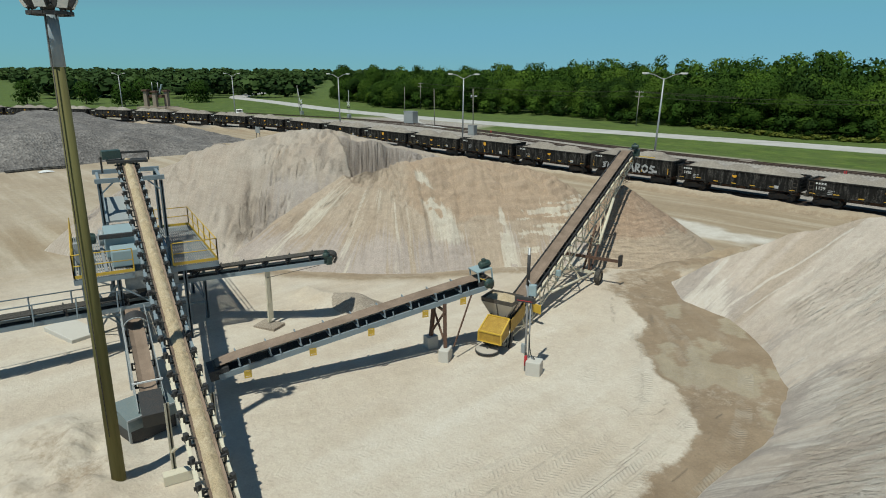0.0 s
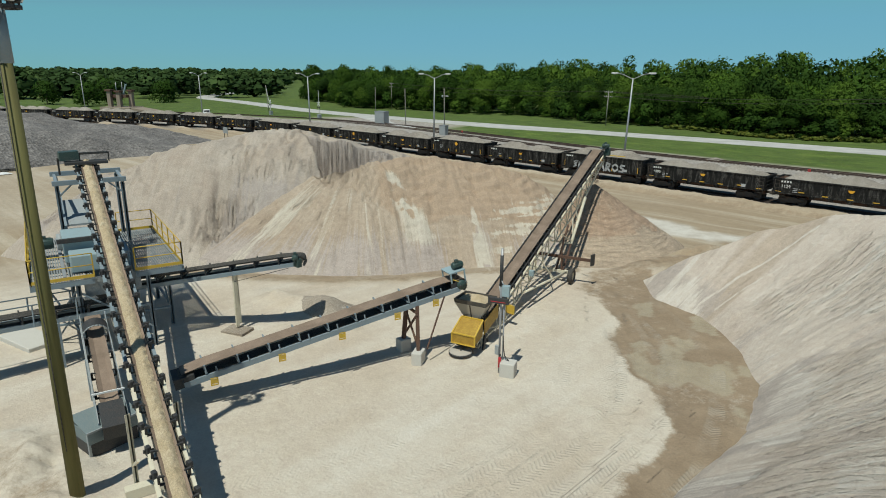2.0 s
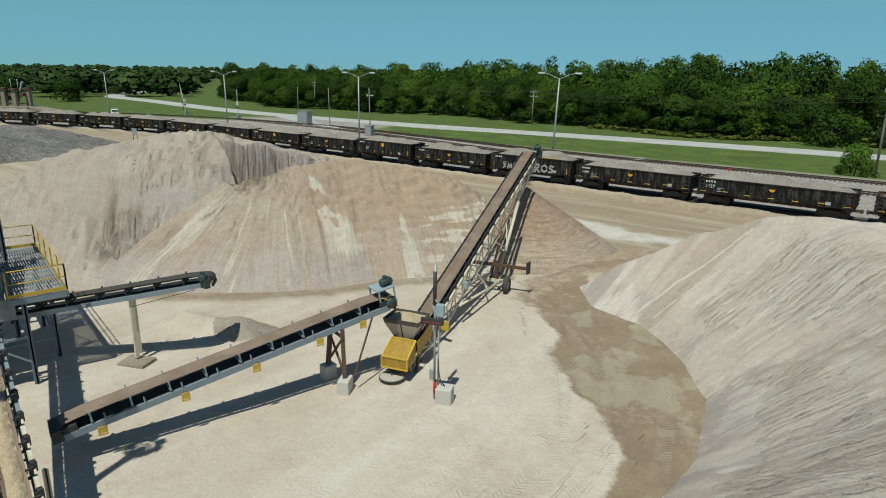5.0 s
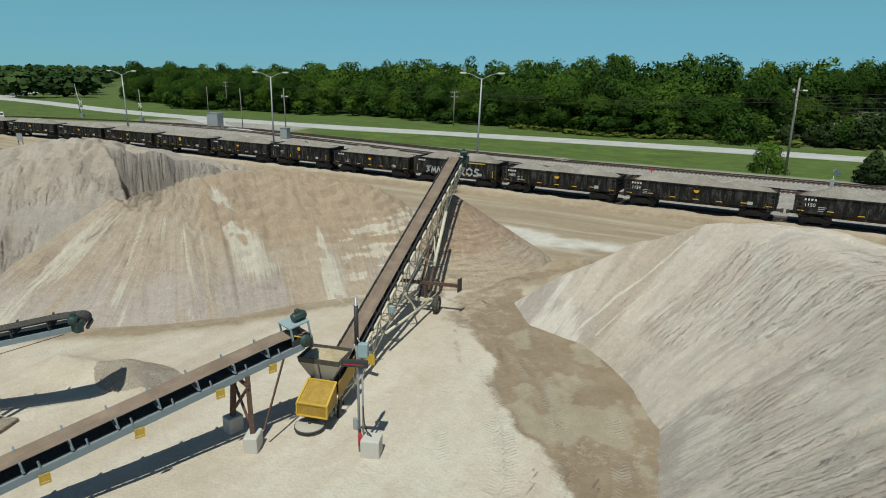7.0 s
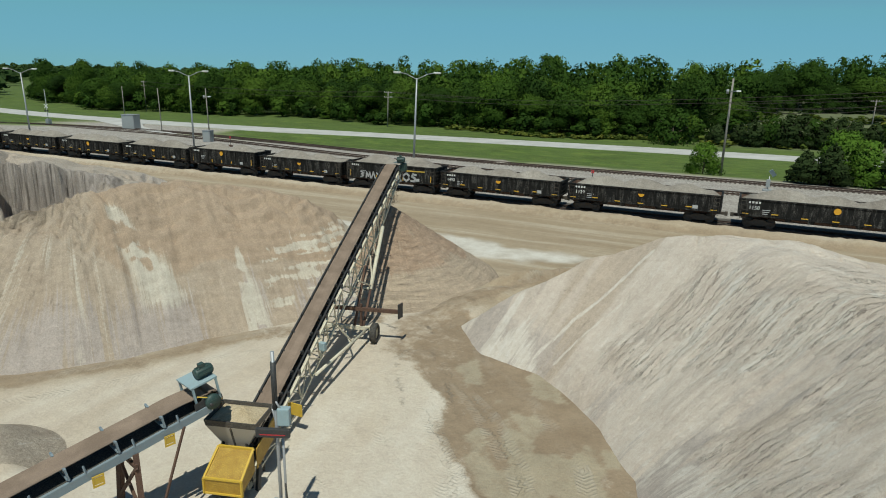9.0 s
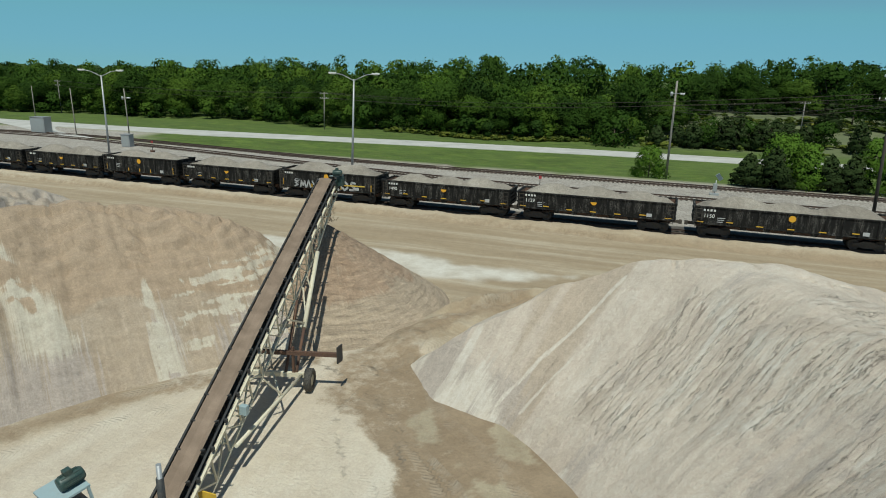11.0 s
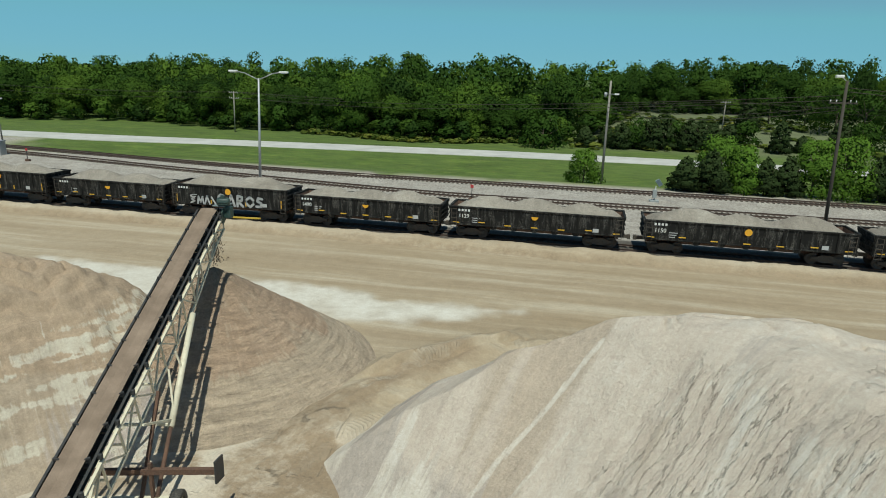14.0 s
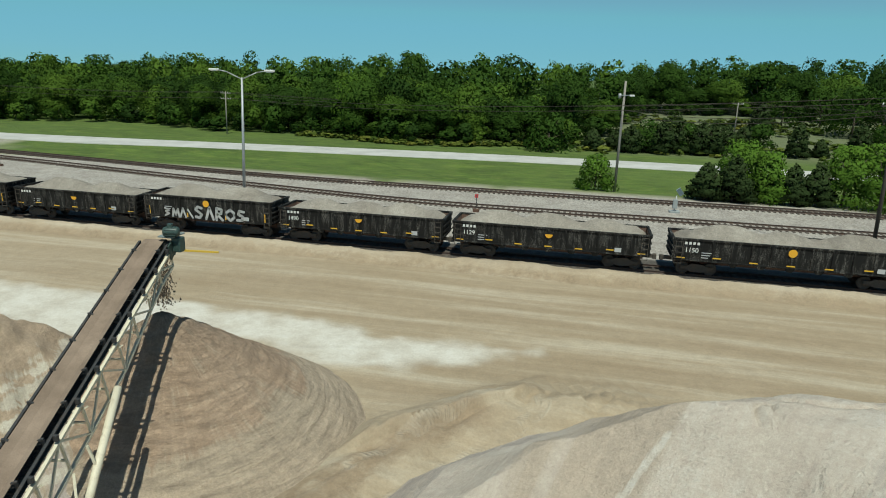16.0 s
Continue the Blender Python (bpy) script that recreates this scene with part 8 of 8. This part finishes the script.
    def q(a, b, z):
        return o + d * a + r * b + Vector((0, 0, z))
    quad = [(-0.25, -0.60, 1.12), (-0.25, 0.60, 1.12), (0.72, 0.58, 1.62), (0.72, -0.58, 1.62)]
    panel = Geo()
    panel.add([q(a, b, z) for a, b, z in quad] + [q(a, b, z - 0.03) for a, b, z in quad], [(0, 1, 2, 3), (7, 6, 5, 4), (0, 4, 5, 1), (1, 5, 6, 2), (2, 6, 7, 3), (3, 7, 4, 0)])
    part("guard_panel", panel, M_MESH_YELLOW, th, "yellow expanded-metal guard over the tail pulley")
    for s in (-1, 1):
        sp = Geo()
        pts = [q(-0.25, 0.60 * s, 0.66), q(-0.25, 0.60 * s, 1.1), q(0.72, 0.58 * s, 1.60), q(0.72, 0.58 * s, 0.85)]
        sp.add(pts + [p + r * (-0.03 * s) for p in pts], [(0, 1, 2, 3), (7, 6, 5, 4), (0, 4, 5, 1), (1, 5, 6, 2), (2, 6, 7, 3), (3, 7, 4, 0)])
        part("guard_panel", sp, M_MESH_YELLOW, th)
        sp = Geo()
        pts = [q(0.85, 0.62 * s, 0.85), q(0.85, 0.62 * s, 1.55), q(2.5, 0.62 * s, 1.95), q(2.5, 0.62 * s, 1.2)]
        sp.add(pts + [p + r * (-0.03 * s) for p in pts], [(0, 1, 2, 3), (7, 6, 5, 4), (0, 4, 5, 1), (1, 5, 6, 2), (2, 6, 7, 3), (3, 7, 4, 0)])
        part("guard_panel", sp, M_MESH_YELLOW, th)
    fp = Geo()
    pts = [q(-0.25, -0.60, 0.66), q(-0.25, 0.60, 0.66), q(-0.25, 0.60, 1.1), q(-0.25, -0.60, 1.1)]
    fp.add(pts + [p + d * 0.03 for p in pts], [(0, 1, 2, 3), (7, 6, 5, 4), (0, 4, 5, 1), (1, 5, 6, 2), (2, 6, 7, 3), (3, 7, 4, 0)])
    part("guard_panel", fp, M_MESH_YELLOW, th)
    fr = Geo()
    e = [q(a, b, z + 0.02) for a, b, z in quad]
    for i in range(4):
        fr.beam(e[i], e[(i + 1) % 4], 0.07, 0.06)
    for s in (-1, 1):
        fr.beam(q(-0.27, 0.61 * s, 0.62), q(-0.27, 0.61 * s, 1.14), 0.06, 0.06)
    fr.beam(q(-0.27, -0.61, 0.64), q(-0.27, 0.61, 0.64), 0.05, 0.05)
    part("guard_frame", fr, M_YELLOW, th, "bright yellow guard frame")
    for s in (-1, 1):
        part("tail_leg", Geo().beam(q(0.9, 0.55 * s, 0.02), q(1.0, 0.6 * s, 0.9), 0.12, 0.12), M_STEEL_DARK, th)


def mesh_yellow():
    m = Mat("yellow_expanded_metal", 0.6)
    a = m.noise(3, 5, 0.65)
    c = m.ramp(a, (0.35, (0.42, 0.24, 0.02)), (0.65, (0.58, 0.38, 0.05)))
    return m.done(m.mix(m.ramp(m.cells(26, "Distance"), (0.25, 0.0), (0.45, 0.5)), c, (0.22, 0.13, 0.03)), None, m.bump(m.cells(26, "Distance"), 0.01, 0.6))


M_MESH_YELLOW = mesh_yellow()
M_PLATE = metal_mat("dusty_plate", (0.44, 0.40, 0.34), 0.1, 0.9, 0.4)
M_HOPPER = metal_mat("hopper_dark_grey", (0.04, 0.038, 0.036), 0.2, 0.6, 0.35)
stacker()


def falling_sand():
    rng = random.Random(8)
    g = Geo()
    for i in range(1700):
        t = rng.random()
        z = 7.05 - 2.3 * t ** 1.6
        x, y = -4.72 - 0.25 * t + rng.gauss(0, 0.10 + 0.16 * t), -19.75 + 0.3 * t + rng.gauss(0, 0.10 + 0.16 * t)
        s = rng.uniform(0.02, 0.05)
        g.add([(x - s, y, z), (x + s, y - s, z), (x, y + s, z - s * 0.5), (x, y, z + s * 1.4)], [(0, 1, 2), (0, 3, 1), (1, 3, 2), (2, 3, 0)])
    solo("falling_sand", g, M_CONE, "thin curtain of brown sand dropping from the stacker", "sand", kind="stuff")


falling_sand()


def hopper():
    cx, cy = 1.90, -41.46
    th = thing("feed_hopper", (cx, cy, 0), "grey steel feed hopper above the stacker's tail", "hopper")
    m = pose(cx, cy, 0, 0, 0, 16)

    def ring(w, d, z):
        return [m @ Vector(p) for p in ((-w, -d, z), (w, -d, z), (w, d, z), (-w, d, z))]
    a, b, c = ring(0.87, 0.66, 2.48), ring(0.84, 0.63, 2.26), ring(0.38, 0.36, 1.42)
    ai, bi, ci = ring(0.84, 0.63, 2.48), ring(0.81, 0.60, 2.26), ring(0.35, 0.33, 1.42)
    for i in range(4):
        j = (i + 1) % 4
        g = Geo().add([a[i], a[j], ai[j], ai[i], b[i], b[j], bi[j], bi[i]], [(0, 1, 2, 3), (0, 4, 5, 1), (2, 6, 7, 3), (1, 5, 6, 2), (0, 3, 7, 4)])
        part("rim_panel", g, M_HOPPER, th, "dark grey rim plate")
        g = Geo().add([b[i], b[j], bi[j], bi[i], c[i], c[j], ci[j], ci[i]], [(0, 4, 5, 1), (2, 6, 7, 3), (1, 5, 6, 2), (0, 3, 7, 4), (4, 7, 6, 5)])
        w = part("wall_panel", g, M_PLATE if i in (0, 1) else M_HOPPER, th, "pale dusty plate" if i in (0, 1) else "")
        p0, p1 = a[i].lerp(a[j], 0.5), c[i].lerp(c[j], 0.5)
        part("stiffener", Geo().beam(b[i].lerp(b[j], 0.5), p1, 0.05, 0.08), M_HOPPER, w)
    g = Geo().add(ring(0.80, 0.59, 2.36) + [m @ Vector((0.1, 0.12, 2.62))], [(0, 1, 4), (1, 2, 4), (2, 3, 4), (3, 0, 4)])
    part("sand_fill", g, M_LOAD, th, "pale sand in the hopper")
    for s in (-1, 1):
        for k in (-1, 1):
            p = m @ Vector((0.40 * s, 0.40 * k, 1.62))
            q = m @ Vector((0.50 * s, 0.46 * k, 0.0))
            part("leg", Geo().beam(p, q, 0.08, 0.08), M_STEEL_DARK, th)
    part("rubber_skirt", Geo().beam(m @ Vector((-0.4, -0.37, 1.32)), m @ Vector((0.4, -0.37, 1.32)), 0.03, 0.3), M_RUBBER, th)


hopper()


def sign_post():
    x, y = 4.88, -43.15
    th = thing("display_post", (x, y, 0), "galvanised mast with a dark display board and control boxes", "sign post")
    part("mast", Geo().tube((x, y, 0), (x - 0.03, y, 5.9), 0.05, 10), M_GALV, th)
    part("mast_sleeve", Geo().tube((x - 0.03, y, 4.2), (x - 0.03, y, 5.6), 0.075, 10), M_STEEL_DARK, th)
    part("second_pole", Geo().tube((x + 0.14, y + 0.05, 0), (x + 0.14, y + 0.05, 3.75), 0.035, 8), M_GALV, th)
    m = pose(x + 0.02, y - 0.14, 3.55, 0, 0, 22)
    b = part("display_board", Geo().box(-0.52, 0.42, -0.06, 0.06, -0.13, 0.13, m, 0.015), M_STEEL_DARK, th, "dark traffic display board")
    part("red_light", Geo().box(-0.4, 0.3, -0.068, -0.062, -0.05, -0.02, m), M_RED, b)
    part("control_box", Geo().box(0.08, 0.42, 0.0, 0.22, 0.2, 0.72, m, 0.03), M_TEAL, th, "pale blue-grey control box")
    g = Geo()
    pts = [(x - 0.02, y, 3.75), (x - 0.12, y - 0.02, 4.2), (x - 0.02, y - 0.03, 4.5), (x + 0.16, y, 4.2), (x + 0.15, y, 3.9)]
    for p, q in zip(pts, pts[1:]):
        g.tube(p, q, 0.03, 8)
    part("conduit_bend", g, M_GALV, th)
    part("meter_box", Geo().box(x - 0.17, x + 0.03, y - 0.15, y - 0.04, 0.95, 1.4, None, 0.02), M_GREY, th)
    g = Geo()
    pts = [(x + 0.18, y, 1.9), (x + 0.22, y, 1.3), (x + 0.28, y + 0.03, 0.95), (x + 0.45, y + 0.1, 0.75)]
    for p, q in zip(pts, pts[1:]):
        g.tube(p, q, 0.025, 6)
    part("cable", g, M_RUBBER, th)
    solo_block(pose(5.33, -43.05, 0, 0, 0, 24), 0.68, 0.64, 0.72, "white concrete block holding the display mast")
    ex = thing("fire_extinguisher", (5.05, -43.42, 0.3), "red fire extinguisher hung on the mast", "fire extinguisher")
    part("cylinder", Geo().lathe((5.02, -43.3, 0.42), (0, 0, 1), [(0, 0), (0, 0.075), (0.42, 0.075), (0.5, 0.04), (0.53, 0.0)], 14), M_RED, ex)
    part("valve", Geo().box(4.98, 5.06, -43.34, -43.26, 0.95, 1.05, None, 0.01), M_STEEL_DARK, ex)


sign_post()
